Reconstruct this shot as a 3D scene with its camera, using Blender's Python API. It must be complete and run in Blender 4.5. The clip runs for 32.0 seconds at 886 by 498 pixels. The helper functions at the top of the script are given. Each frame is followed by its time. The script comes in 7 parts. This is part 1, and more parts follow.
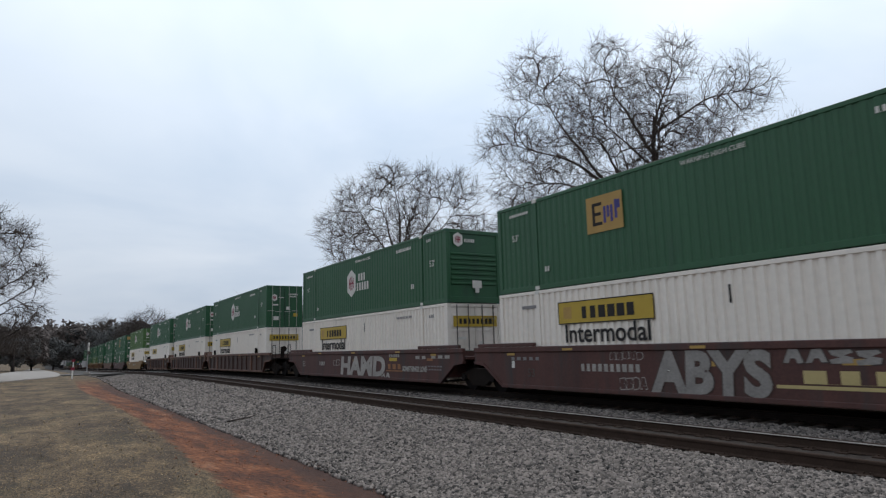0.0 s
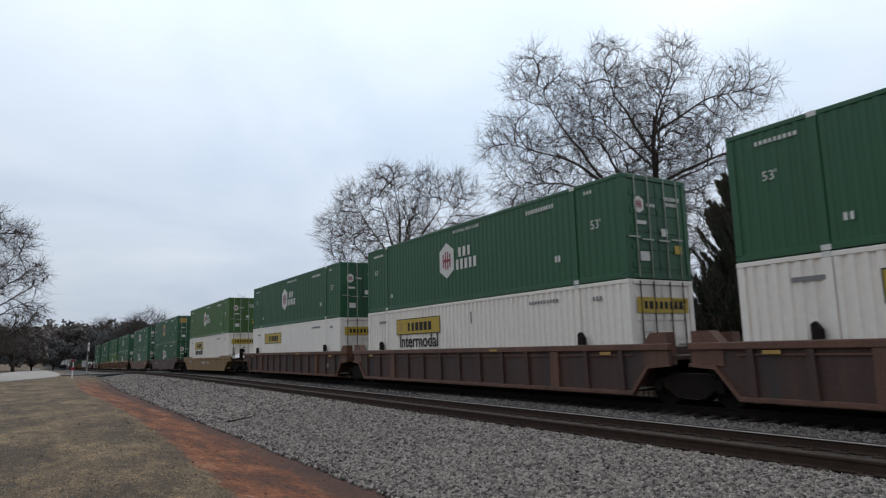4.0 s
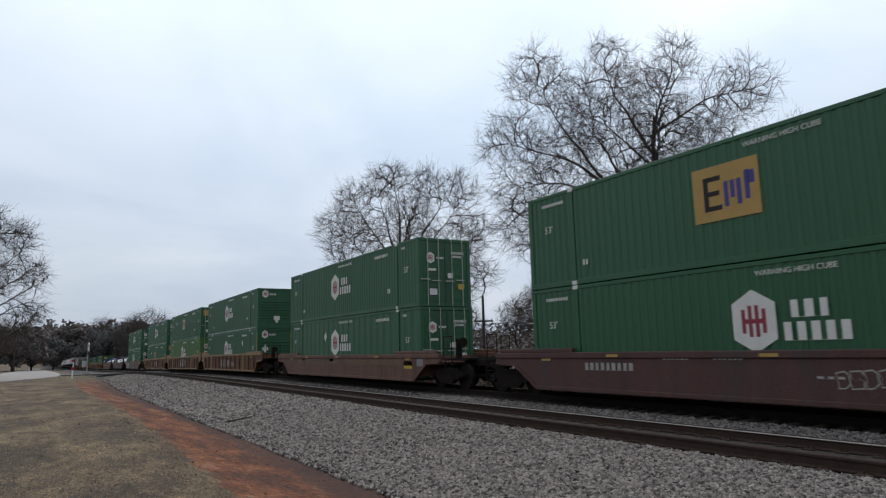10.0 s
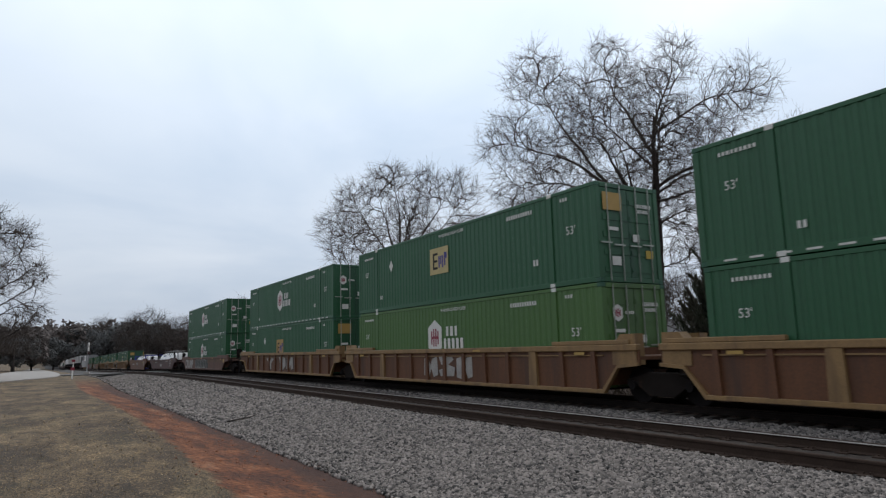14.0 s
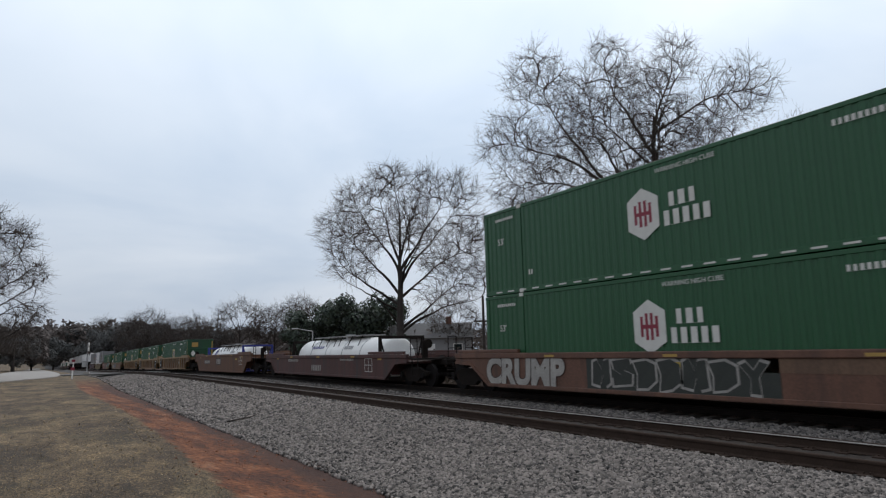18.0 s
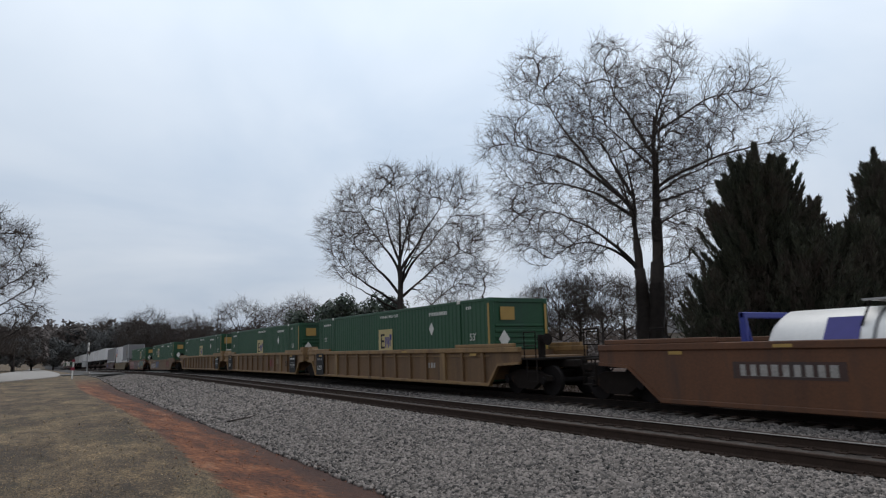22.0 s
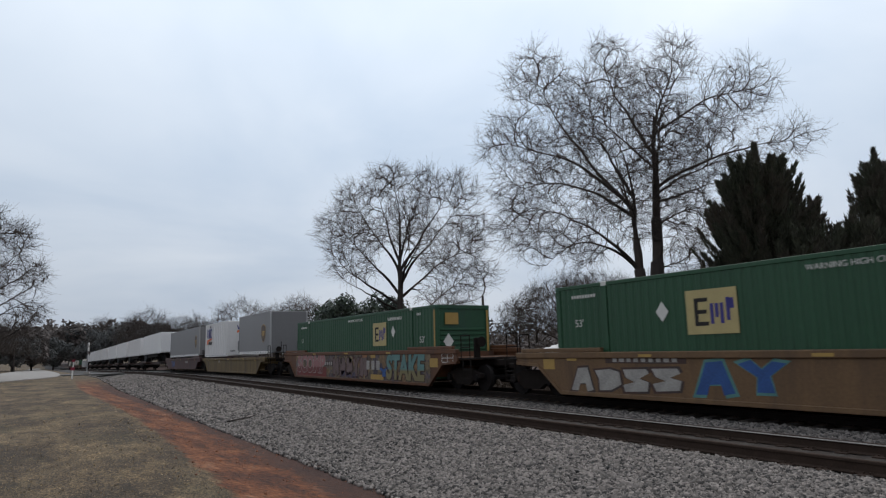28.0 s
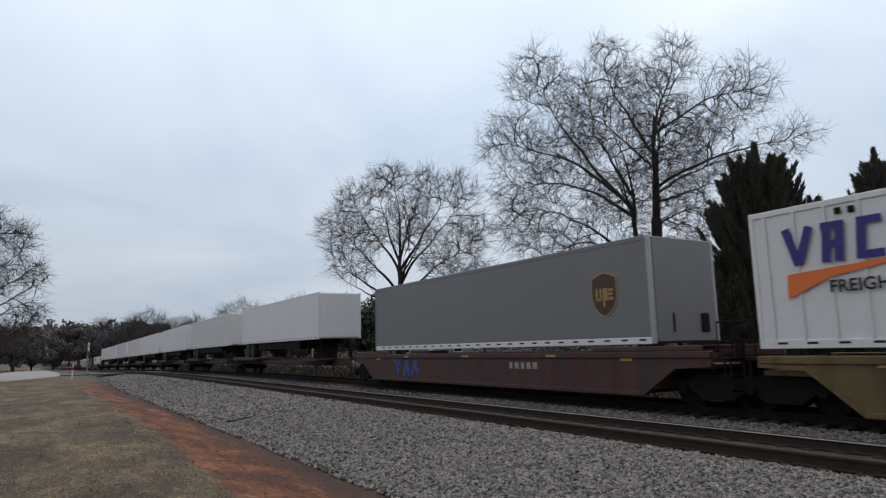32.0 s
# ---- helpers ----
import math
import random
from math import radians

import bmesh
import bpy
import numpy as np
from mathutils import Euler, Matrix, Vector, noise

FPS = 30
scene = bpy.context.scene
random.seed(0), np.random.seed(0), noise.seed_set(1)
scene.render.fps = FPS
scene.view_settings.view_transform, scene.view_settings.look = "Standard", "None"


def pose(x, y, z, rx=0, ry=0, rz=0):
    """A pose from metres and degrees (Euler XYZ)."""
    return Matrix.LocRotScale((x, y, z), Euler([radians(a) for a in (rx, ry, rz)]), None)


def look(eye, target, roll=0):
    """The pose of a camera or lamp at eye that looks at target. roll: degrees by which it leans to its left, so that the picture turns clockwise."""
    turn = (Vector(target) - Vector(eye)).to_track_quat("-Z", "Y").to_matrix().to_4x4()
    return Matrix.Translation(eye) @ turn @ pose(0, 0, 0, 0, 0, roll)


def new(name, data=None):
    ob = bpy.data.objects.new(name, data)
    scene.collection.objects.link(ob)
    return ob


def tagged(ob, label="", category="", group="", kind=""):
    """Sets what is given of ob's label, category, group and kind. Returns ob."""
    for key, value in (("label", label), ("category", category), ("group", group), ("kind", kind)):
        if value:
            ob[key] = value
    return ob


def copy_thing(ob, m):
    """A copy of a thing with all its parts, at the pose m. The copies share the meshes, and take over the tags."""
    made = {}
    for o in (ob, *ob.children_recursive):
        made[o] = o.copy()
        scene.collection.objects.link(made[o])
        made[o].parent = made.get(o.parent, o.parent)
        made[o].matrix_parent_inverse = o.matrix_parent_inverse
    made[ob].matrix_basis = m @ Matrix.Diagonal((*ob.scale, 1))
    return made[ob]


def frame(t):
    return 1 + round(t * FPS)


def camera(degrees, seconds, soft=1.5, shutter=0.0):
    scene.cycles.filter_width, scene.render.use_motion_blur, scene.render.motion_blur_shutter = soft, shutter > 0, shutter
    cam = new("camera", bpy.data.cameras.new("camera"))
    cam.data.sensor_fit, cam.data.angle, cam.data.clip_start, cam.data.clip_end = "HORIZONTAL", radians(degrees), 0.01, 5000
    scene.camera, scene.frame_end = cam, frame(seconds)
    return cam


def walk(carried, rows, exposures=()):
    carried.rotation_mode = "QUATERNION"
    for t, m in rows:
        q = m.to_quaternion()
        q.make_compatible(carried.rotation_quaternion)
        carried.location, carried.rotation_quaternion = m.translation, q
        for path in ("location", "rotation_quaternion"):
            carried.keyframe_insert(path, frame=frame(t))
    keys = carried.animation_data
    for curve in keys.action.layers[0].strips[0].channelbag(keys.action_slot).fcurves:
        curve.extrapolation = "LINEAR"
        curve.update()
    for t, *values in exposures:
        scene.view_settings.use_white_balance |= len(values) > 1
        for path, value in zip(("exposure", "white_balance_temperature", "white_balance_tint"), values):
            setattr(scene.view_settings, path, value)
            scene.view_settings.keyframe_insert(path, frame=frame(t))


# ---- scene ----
# the camera stands on a tripod beside the line
cam = camera(68.65, 32.0, soft=1.2, shutter=0.12)
EYE = Vector((0.0, 0.0, 1.546))
AIM = EYE + Vector((0.52134, 0.83986, 0.15111)) * 50
walk(cam, [(0.0, look(EYE, AIM, -1.42)), (32.0, look(EYE, AIM, -1.42))], [(0.0, 0.06), (16.0, 0.06), (20.0, -0.08), (32.0, -0.08)])

# ---- light: a bright overcast sky and a very soft sun ----
world = bpy.data.worlds.new("overcast")
scene.world = world
world.use_nodes = True
wn, wl = world.node_tree.nodes, world.node_tree.links
wn.clear()
w_out, w_bg = wn.new("ShaderNodeOutputWorld"), wn.new("ShaderNodeBackground")
w_sky = wn.new("ShaderNodeTexSky")
w_sky.sky_type, w_sky.sun_disc = "NISHITA", False
w_sky.sun_elevation, w_sky.sun_rotation = radians(48), radians(43)
w_sky.dust_density = 3.0
w_dim = wn.new("ShaderNodeMix")
w_dim.data_type, w_dim.blend_type = "RGBA", "MULTIPLY"
w_dim.inputs[0].default_value = 1.0
w_dim.inputs[7].default_value = (0.10, 0.10, 0.10, 1)
wl.new(w_sky.outputs[0], w_dim.inputs[6])
w_tc, w_sep = wn.new("ShaderNodeTexCoord"), wn.new("ShaderNodeSeparateXYZ")
wl.new(w_tc.outputs["Generated"], w_sep.inputs[0])
w_lift = wn.new("ShaderNodeMath")
w_lift.operation = "MAXIMUM"
w_lift.inputs[1].default_value = 0.0
wl.new(w_sep.outputs[2], w_lift.inputs[0])
w_add = wn.new("ShaderNodeMath")
w_add.operation = "ADD"
w_add.inputs[1].default_value = 0.25
wl.new(w_lift.outputs[0], w_add.inputs[0])
w_comb = wn.new("ShaderNodeCombineXYZ")
for i in range(2):
    d = wn.new("ShaderNodeMath")
    d.operation = "DIVIDE"
    wl.new(w_sep.outputs[i], d.inputs[0])
    wl.new(w_add.outputs[0], d.inputs[1])
    wl.new(d.outputs[0], w_comb.inputs[i])
w_noise = wn.new("ShaderNodeTexNoise")
w_noise.inputs["Scale"].default_value, w_noise.inputs["Detail"].default_value = 1.1, 5
w_noise.inputs["Roughness"].default_value, w_noise.inputs["Distortion"].default_value = 0.5, 0.4
wl.new(w_comb.outputs[0], w_noise.inputs["Vector"])
w_cloud = wn.new("ShaderNodeValToRGB")
w_cloud.color_ramp.elements[0].position, w_cloud.color_ramp.elements[0].color = 0.30, (0.585, 0.710, 0.870, 1)
w_cloud.color_ramp.elements[1].position, w_cloud.color_ramp.elements[1].color = 0.66, (0.845, 0.93, 1.03, 1)
wl.new(w_noise.outputs[0], w_cloud.inputs[0])
w_grad = wn.new("ShaderNodeValToRGB")
w_grad.color_ramp.elements[0].position, w_grad.color_ramp.elements[0].color = 0.0, (0.66, 0.655, 0.67, 1)
w_grad.color_ramp.elements[1].position, w_grad.color_ramp.elements[1].color = 0.46, (1, 1, 1, 1)
wl.new(w_lift.outputs[0], w_grad.inputs[0])
w_mul = wn.new("ShaderNodeMix")
w_mul.data_type, w_mul.blend_type = "RGBA", "MULTIPLY"
w_mul.inputs[0].default_value = 1.0
wl.new(w_cloud.outputs[0], w_mul.inputs[6])
wl.new(w_grad.outputs[0], w_mul.inputs[7])
# the cloud is a little brighter towards the hidden sun
w_dot, w_glow = wn.new("ShaderNodeVectorMath"), wn.new("ShaderNodeMapRange")
w_dot.operation = "DOT_PRODUCT"
w_dot.inputs[1].default_value = (0.46, 0.49, 0.74)
wl.new(w_tc.outputs["Generated"], w_dot.inputs[0])
w_glow.inputs[1].default_value, w_glow.inputs[2].default_value = 0.2, 1.0
w_glow.inputs[3].default_value, w_glow.inputs[4].default_value = 0.84, 1.22
wl.new(w_dot.outputs["Value"], w_glow.inputs[0])
w_lit = wn.new("ShaderNodeMix")
w_lit.data_type, w_lit.blend_type = "RGBA", "MULTIPLY"
w_lit.inputs[0].default_value = 1.0
wl.new(w_mul.outputs[2], w_lit.inputs[6])
wl.new(w_glow.outputs[0], w_lit.inputs[7])
w_mix = wn.new("ShaderNodeMix")
w_mix.data_type = "RGBA"
w_mix.inputs[0].default_value = 0.94
wl.new(w_dim.outputs[2], w_mix.inputs[6])
wl.new(w_lit.outputs[2], w_mix.inputs[7])
wl.new(w_mix.outputs[2], w_bg.inputs[0])
w_bg.inputs[1].default_value = 1.0
wl.new(w_bg.outputs[0], w_out.inputs[0])
sun = new("sun", bpy.data.lights.new("sun", "SUN"))
sun.data.energy, sun.data.angle, sun.data.color = 0.7, radians(40), (1.0, 0.92, 0.80)
sun.matrix_world = look((46, 49, 74), (0, 0, 0))


# ---- materials ----
def material(name, base, rough=0.6, metal=0.0, var=0.15, scale=3.0, bump=0.0, bump_scale=40.0, dirt=None, dirt_amount=0.0,
             per="", streak=False, gloss=0.5):
    """A surface with colour variation at two scales, optional dirt patches, fine relief and variation from piece to piece."""
    base = (base[0] * 1.07, base[1], base[2] * 0.94)
    m = bpy.data.materials.new(name)
    m.use_nodes = True
    n, l = m.node_tree.nodes, m.node_tree.links
    b = n["Principled BSDF"]
    b.inputs["Roughness"].default_value, b.inputs["Metallic"].default_value = rough, metal
    b.inputs["Specular IOR Level"].default_value = gloss
    tc = n.new("ShaderNodeTexCoord")
    vec = tc.outputs["Object"]
    if streak:
        mp = n.new("ShaderNodeMapping")
        mp.inputs["Scale"].default_value = (1.0, 1.0, 0.12)
        l.new(vec, mp.inputs[0])
        vec2 = mp.outputs[0]
    else:
        vec2 = vec
    n1, n2 = n.new("ShaderNodeTexNoise"), n.new("ShaderNodeTexNoise")
    n1.inputs["Scale"].default_value, n1.inputs["Detail"].default_value = scale, 4
    n2.inputs["Scale"].default_value, n2.inputs["Detail"].default_value = scale * 9, 3
    l.new(vec2, n1.inputs["Vector"])
    l.new(vec, n2.inputs["Vector"])
    add = n.new("ShaderNodeMath")
    add.operation = "ADD"
    l.new(n1.outputs[0], add.inputs[0])
    l.new(n2.outputs[0], add.inputs[1])
    ramp = n.new("ShaderNodeMapRange")
    ramp.inputs[1].default_value, ramp.inputs[2].default_value = 0.6, 1.4
    ramp.inputs[3].default_value, ramp.inputs[4].default_value = 1 - var, 1 + var
    l.new(add.outputs[0], ramp.inputs[0])
    mul = n.new("ShaderNodeMix")
    mul.data_type, mul.blend_type = "RGBA", "MULTIPLY"
    mul.inputs[0].default_value = 1.0
    mul.inputs[6].default_value = (*base, 1)
    l.new(ramp.outputs[0], mul.inputs[7])
    out = mul.outputs[2]
    if per:
        src = n.new("ShaderNodeObjectInfo").outputs["Random"] if per == "object" else n.new("ShaderNodeNewGeometry").outputs["Random Per Island"]
        r2 = n.new("ShaderNodeMapRange")
        r2.inputs[3].default_value, r2.inputs[4].default_value = {"object": (0.85, 1.15), "island": (0.25, 2.0), "soft": (0.6, 1.4), "stone": (0.10, 3.1)}[per]
        l.new(src, r2.inputs[0])
        m2 = n.new("ShaderNodeMix")
        m2.data_type, m2.blend_type = "RGBA", "MULTIPLY"
        m2.inputs[0].default_value = 1.0
        l.new(out, m2.inputs[6])
        l.new(r2.outputs[0], m2.inputs[7])
        out = m2.outputs[2]
    if dirt:
        n3 = n.new("ShaderNodeTexNoise")
        n3.inputs["Scale"].default_value, n3.inputs["Detail"].default_value = scale * 0.6, 6
        n3.inputs["Roughness"].default_value = 0.65
        l.new(vec2, n3.inputs["Vector"])
        r3 = n.new("ShaderNodeMapRange")
        r3.inputs[1].default_value, r3.inputs[2].default_value = 0.66 - 0.3 * dirt_amount, 0.80 - 0.2 * dirt_amount
        l.new(n3.outputs[0], r3.inputs[0])
        m3 = n.new("ShaderNodeMix")
        m3.data_type = "RGBA"
        m3.inputs[7].default_value = (*dirt, 1)
        l.new(r3.outputs[0], m3.inputs[0])
        l.new(out, m3.inputs[6])
        out = m3.outputs[2]
    l.new(out, b.inputs["Base Color"])
    if bump:
        nb, bp = n.new("ShaderNodeTexNoise"), n.new("ShaderNodeBump")
        nb.inputs["Scale"].default_value, nb.inputs["Detail"].default_value = bump_scale, 4
        bp.inputs["Strength"].default_value, bp.inputs["Distance"].default_value = bump, 0.02
        l.new(vec, nb.inputs["Vector"])
        l.new(nb.outputs[0], bp.inputs["Height"])
        l.new(bp.outputs[0], b.inputs["Normal"])
    return m


RUST = (0.10, 0.045, 0.025)
GRIME = (0.035, 0.03, 0.028)
M = {
    "green_c": material("green_paint_darker", (0.0125, 0.064, 0.026), 0.5, var=0.14, scale=0.7, dirt=(0.018, 0.045, 0.03), dirt_amount=0.35, streak=True),
    "green": material("green_paint", (0.0165, 0.086, 0.035), 0.5, var=0.12, scale=0.7, dirt=(0.018, 0.045, 0.03), dirt_amount=0.3, streak=True),
    "green_b": material("green_paint_fresh", (0.0125, 0.080, 0.028), 0.45, var=0.10, scale=0.7, dirt=(0.018, 0.05, 0.03), dirt_amount=0.25, streak=True),
    "lime": material("light_green_paint", (0.054, 0.128, 0.029), 0.5, var=0.12, scale=0.7, dirt=(0.04, 0.07, 0.026), dirt_amount=0.3, streak=True),
    "white": material("white_container_paint", (0.76, 0.735, 0.69), 0.5, var=0.08, scale=0.7, dirt=(0.54, 0.48, 0.41), dirt_amount=0.45, streak=True),
    "trailer_white": material("white_trailer_panel", (0.70, 0.705, 0.72), 0.4, var=0.05, scale=0.6, dirt=(0.58, 0.58, 0.58), dirt_amount=0.15, streak=True),
    "trailer_grey": material("grey_trailer_panel", (0.175, 0.175, 0.182), 0.4, var=0.05, scale=0.6, dirt=(0.14, 0.14, 0.147), dirt_amount=0.2, streak=True),
    "maroon": material("oxide_red_well_paint", (0.068, 0.025, 0.020), 0.65, var=0.38, scale=2.2, bump=0.1, dirt=GRIME, dirt_amount=0.55, streak=True),
    "brown": material("brown_well_paint", (0.115, 0.054, 0.034), 0.65, var=0.38, scale=2.2, bump=0.1, dirt=(0.06, 0.03, 0.022), dirt_amount=0.55, streak=True),
    "dark": material("dark_brown_well_paint", (0.058, 0.030, 0.023), 0.7, var=0.38, scale=2.2, bump=0.1, dirt=GRIME, dirt_amount=0.55, streak=True),
    "night_spray": material("black_green_spray_paint", (0.026, 0.029, 0.024), 0.6, var=0.3, scale=2.5),
    "orange": material("faded_orange_brown_well_paint", (0.105, 0.041, 0.015), 0.65, var=0.32, scale=2.2, bump=0.1, dirt=(0.06, 0.028, 0.016), dirt_amount=0.55, streak=True),
    "tan": material("tan_yellow_well_paint", (0.135, 0.076, 0.033), 0.65, var=0.32, scale=2.2, bump=0.1, dirt=(0.085, 0.045, 0.022), dirt_amount=0.55, streak=True),
    "yellow": material("ochre_yellow_well_paint", (0.20, 0.112, 0.026), 0.6, var=0.28, scale=2.2, bump=0.1, dirt=(0.095, 0.052, 0.02), dirt_amount=0.5, streak=True),
    "steel": material("dirty_dark_steel", (0.015, 0.0115, 0.010), 0.9, 0.0, gloss=0.15, var=0.3, scale=4, bump=0.2, dirt=(0.05, 0.025, 0.015), dirt_amount=0.15),
    "wheel": material("wheel_steel", (0.013, 0.011, 0.011), 0.9, 0.0, gloss=0.15, var=0.3, scale=6, dirt=(0.012, 0.010, 0.010), dirt_amount=0.4),
    "rod": material("galvanised_rod", (0.33, 0.36, 0.33), 0.4, 0.5, var=0.15, scale=4),
    "casting": material("painted_corner_casting", (0.022, 0.085, 0.05), 0.6, var=0.2, scale=8),
    "mark_white": material("white_lettering", (0.58, 0.59, 0.57), 0.5, var=0.1, scale=4),
    "mark_red": material("dark_red_emblem", (0.22, 0.02, 0.04), 0.5, var=0.1, scale=4),
    "mark_black": material("black_lettering", (0.018, 0.0155, 0.015), 0.85, var=0.1, scale=4),
    "mark_blue": material("deep_blue_lettering", (0.03, 0.025, 0.19), 0.5, var=0.1, scale=4),
    "mark_yellow": material("yellow_panel", (0.42, 0.30, 0.03), 0.5, var=0.1, scale=3),
    "mark_gold": material("ochre_panel", (0.36, 0.23, 0.06), 0.55, var=0.12, scale=3),
    "mark_cream": material("cream_panel", (0.42, 0.35, 0.16), 0.55, var=0.12, scale=3),
    "mark_orange": material("orange_stripe", (0.78, 0.17, 0.03), 0.5, var=0.06, scale=3),
    "mark_brown": material("brown_shield", (0.055, 0.024, 0.012), 0.45, var=0.08, scale=3),
    "silver_spray": material("silver_spray_paint", (0.24, 0.235, 0.23), 0.45, 0.2, var=0.3, scale=2.5),
    "white_spray": material("white_spray_paint", (0.30, 0.29, 0.275), 0.6, var=0.35, scale=2.5),
    "teal_spray": material("teal_spray_paint", (0.075, 0.20, 0.19), 0.55, var=0.3, scale=2.5),
    "blue_spray": material("blue_spray_paint", (0.02, 0.07, 0.24), 0.55, var=0.3, scale=2.5),
    "pink_spray": material("pink_spray_paint", (0.24, 0.10, 0.105), 0.55, var=0.3, scale=2.5),
    "red_spray": material("red_spray_paint", (0.15, 0.024, 0.018), 0.55, var=0.3, scale=2.5),
    "dust": material("paler_tan_band_paint", (0.135, 0.080, 0.050), 0.75, var=0.35, scale=1.6, dirt=(0.075, 0.042, 0.030), dirt_amount=0.6, streak=True),
    "olive": material("grimy_ochre_well_paint", (0.135, 0.090, 0.030), 0.65, var=0.35, scale=2.2, bump=0.1, dirt=(0.055, 0.032, 0.016), dirt_amount=0.65, streak=True),
    "stone_dark": material("darker_ballast", (0.072, 0.065, 0.061), 0.85, var=0.25, scale=14, bump=0.2, per="stone"),
    "weeds": material("dead_weeds", (0.070, 0.052, 0.036), 0.95, var=0.35, scale=0.6, per="soft"),
    "tan_chord": material("worn_yellow_chord_paint", (0.215, 0.130, 0.052), 0.6, var=0.25, scale=2.5, bump=0.1, dirt=(0.11, 0.058, 0.026), dirt_amount=0.45, streak=True),
    "rod_dark": material("grimy_lock_rod", (0.075, 0.068, 0.06), 0.5, 0.4, var=0.25, scale=4),
    "orange_spray": material("faded_orange_paint", (0.24, 0.105, 0.035), 0.55, var=0.3, scale=2.5),
    "purple_spray": material("dull_purple_paint", (0.055, 0.042, 0.072), 0.55, var=0.3, scale=2.5),
    "mauve_spray": material("mauve_spray_paint", (0.125, 0.082, 0.080), 0.55, var=0.35, scale=2.5),
    "tan_spray": material("tan_spray_paint", (0.17, 0.125, 0.070), 0.55, var=0.35, scale=2.5),
    "tank_white": material("white_tank_jacket", (0.74, 0.75, 0.75), 0.35, var=0.06, scale=1.5, dirt=(0.35, 0.34, 0.32), dirt_amount=0.2, streak=True),
    "frame_blue": material("blue_tank_frame", (0.02, 0.03, 0.22), 0.5, var=0.1, scale=4),
    "rail": material("rusty_rail", (0.040, 0.027, 0.021), 0.85, 0.0, gloss=0.15, var=0.3, scale=5, bump=0.1),
    "railhead": material("worn_rail_head", (0.62, 0.60, 0.58), 0.35, 0.35, var=0.15, scale=3),
    "tie": material("weathered_tie", (0.045, 0.036, 0.030), 0.9, var=0.35, scale=6, bump=0.4, per="object"),
    "runway": material("dull_rail_top", (0.060, 0.042, 0.034), 0.85, 0.0, gloss=0.1, var=0.25, scale=3),
    "stone": material("crushed_granite", (0.097, 0.087, 0.081), 0.85, var=0.25, scale=14, bump=0.2, per="stone"),
    "bed": material("ballast_bed", (0.055, 0.050, 0.047), 0.95, var=0.75, scale=7, bump=1.0, bump_scale=28),
    "concrete": material("worn_pale_road", (0.30, 0.285, 0.27), 0.9, var=0.12, scale=0.5, bump=0.1, dirt=(0.30, 0.28, 0.26), dirt_amount=0.3),
    "asphalt": material("grey_crossing_asphalt", (0.10, 0.098, 0.095), 0.9, var=0.2, scale=1.5, bump=0.2),
    "fines": material("oily_track_fines", (0.040, 0.029, 0.023), 0.95, var=0.4, scale=5, bump=0.6, bump_scale=60),
    "clod": material("red_clay_clods", (0.21, 0.085, 0.046), 0.95, var=0.3, scale=10, per="soft"),
    "bark": material("grey_brown_bark", (0.036, 0.028, 0.024), 0.9, var=0.35, scale=4, bump=0.5),
    "twig": material("bare_twigs", (0.052, 0.040, 0.034), 0.9, var=0.3, scale=2),
    # paler copy of the bare twigs: distance haze is put into the colour
    "twig_far": material("haze_pale_far_twigs", (0.150, 0.130, 0.122), 0.9, var=0.3, scale=0.3),
    "cedar": material("cedar_needles", (0.050, 0.055, 0.034), 0.85, var=0.4, scale=0.8, dirt=(0.090, 0.064, 0.049), dirt_amount=0.7, per="soft"),
    # grey lightened leaves: the haze of distance is painted into this colour
    "far_leaf": material("haze_tinted_far_evergreens", (0.095, 0.098, 0.098), 0.9, var=0.3, scale=0.2, per="soft"),
    "magnolia": material("evergreen_leaves", (0.030, 0.044, 0.028), 0.6, var=0.4, scale=0.6, per="island"),
    "brush": material("winter_brush", (0.120, 0.104, 0.098), 0.95, var=0.35, scale=0.2, per="soft"),
    "grass_blade": material("dry_grass_blades", (0.26, 0.195, 0.115), 0.9, var=0.4, scale=2, per="island"),
    "white_paint": material("white_paint", (0.70, 0.70, 0.69), 0.6, var=0.08, scale=2),
    "grey_siding": material("grey_siding", (0.22, 0.22, 0.23), 0.7, var=0.1, scale=1.5),
    "brick": material("red_brick_wall", (0.22, 0.10, 0.07), 0.85, var=0.2, scale=3, bump=0.2),
    "roof": material("grey_shingle_roof", (0.13, 0.13, 0.135), 0.9, var=0.2, scale=2, bump=0.3),
    "galv": material("galvanised_steel", (0.36, 0.37, 0.38), 0.45, 0.6, var=0.15, scale=4),
    "pole_wood": material("creosoted_pole", (0.05, 0.04, 0.035), 0.9, var=0.3, scale=3),
    "red_lens": material("red_signal_lens", (0.06, 0.01, 0.01), 0.25, var=0.05, scale=4),
    "rubber": material("tyre_rubber", (0.018, 0.018, 0.019), 0.85, var=0.2, scale=6),
    "glass_dark": material("dark_window_glass", (0.02, 0.024, 0.028), 0.08, var=0.05, scale=2),
}


# ---- building helpers ----
def part(name, bm, mat, parent, label="", at=None):
    """Links a bmesh as one mesh object under a thing or a part."""
    me = bpy.data.meshes.new(name)
    bm.to_mesh(me)
    bm.free()
    return piece(name, me, mat, parent, label, at)


def piece(name, me, mat, parent, label="", at=None):
    """Links existing mesh data as one object under a thing or a part."""
    if mat and not me.materials:
        me.materials.append(M[mat])
    ob = new(name, me)
    if parent:
        ob.parent = parent
    if at is not None:
        ob.matrix_basis = at
    if label:
        ob["label"] = label
    return ob


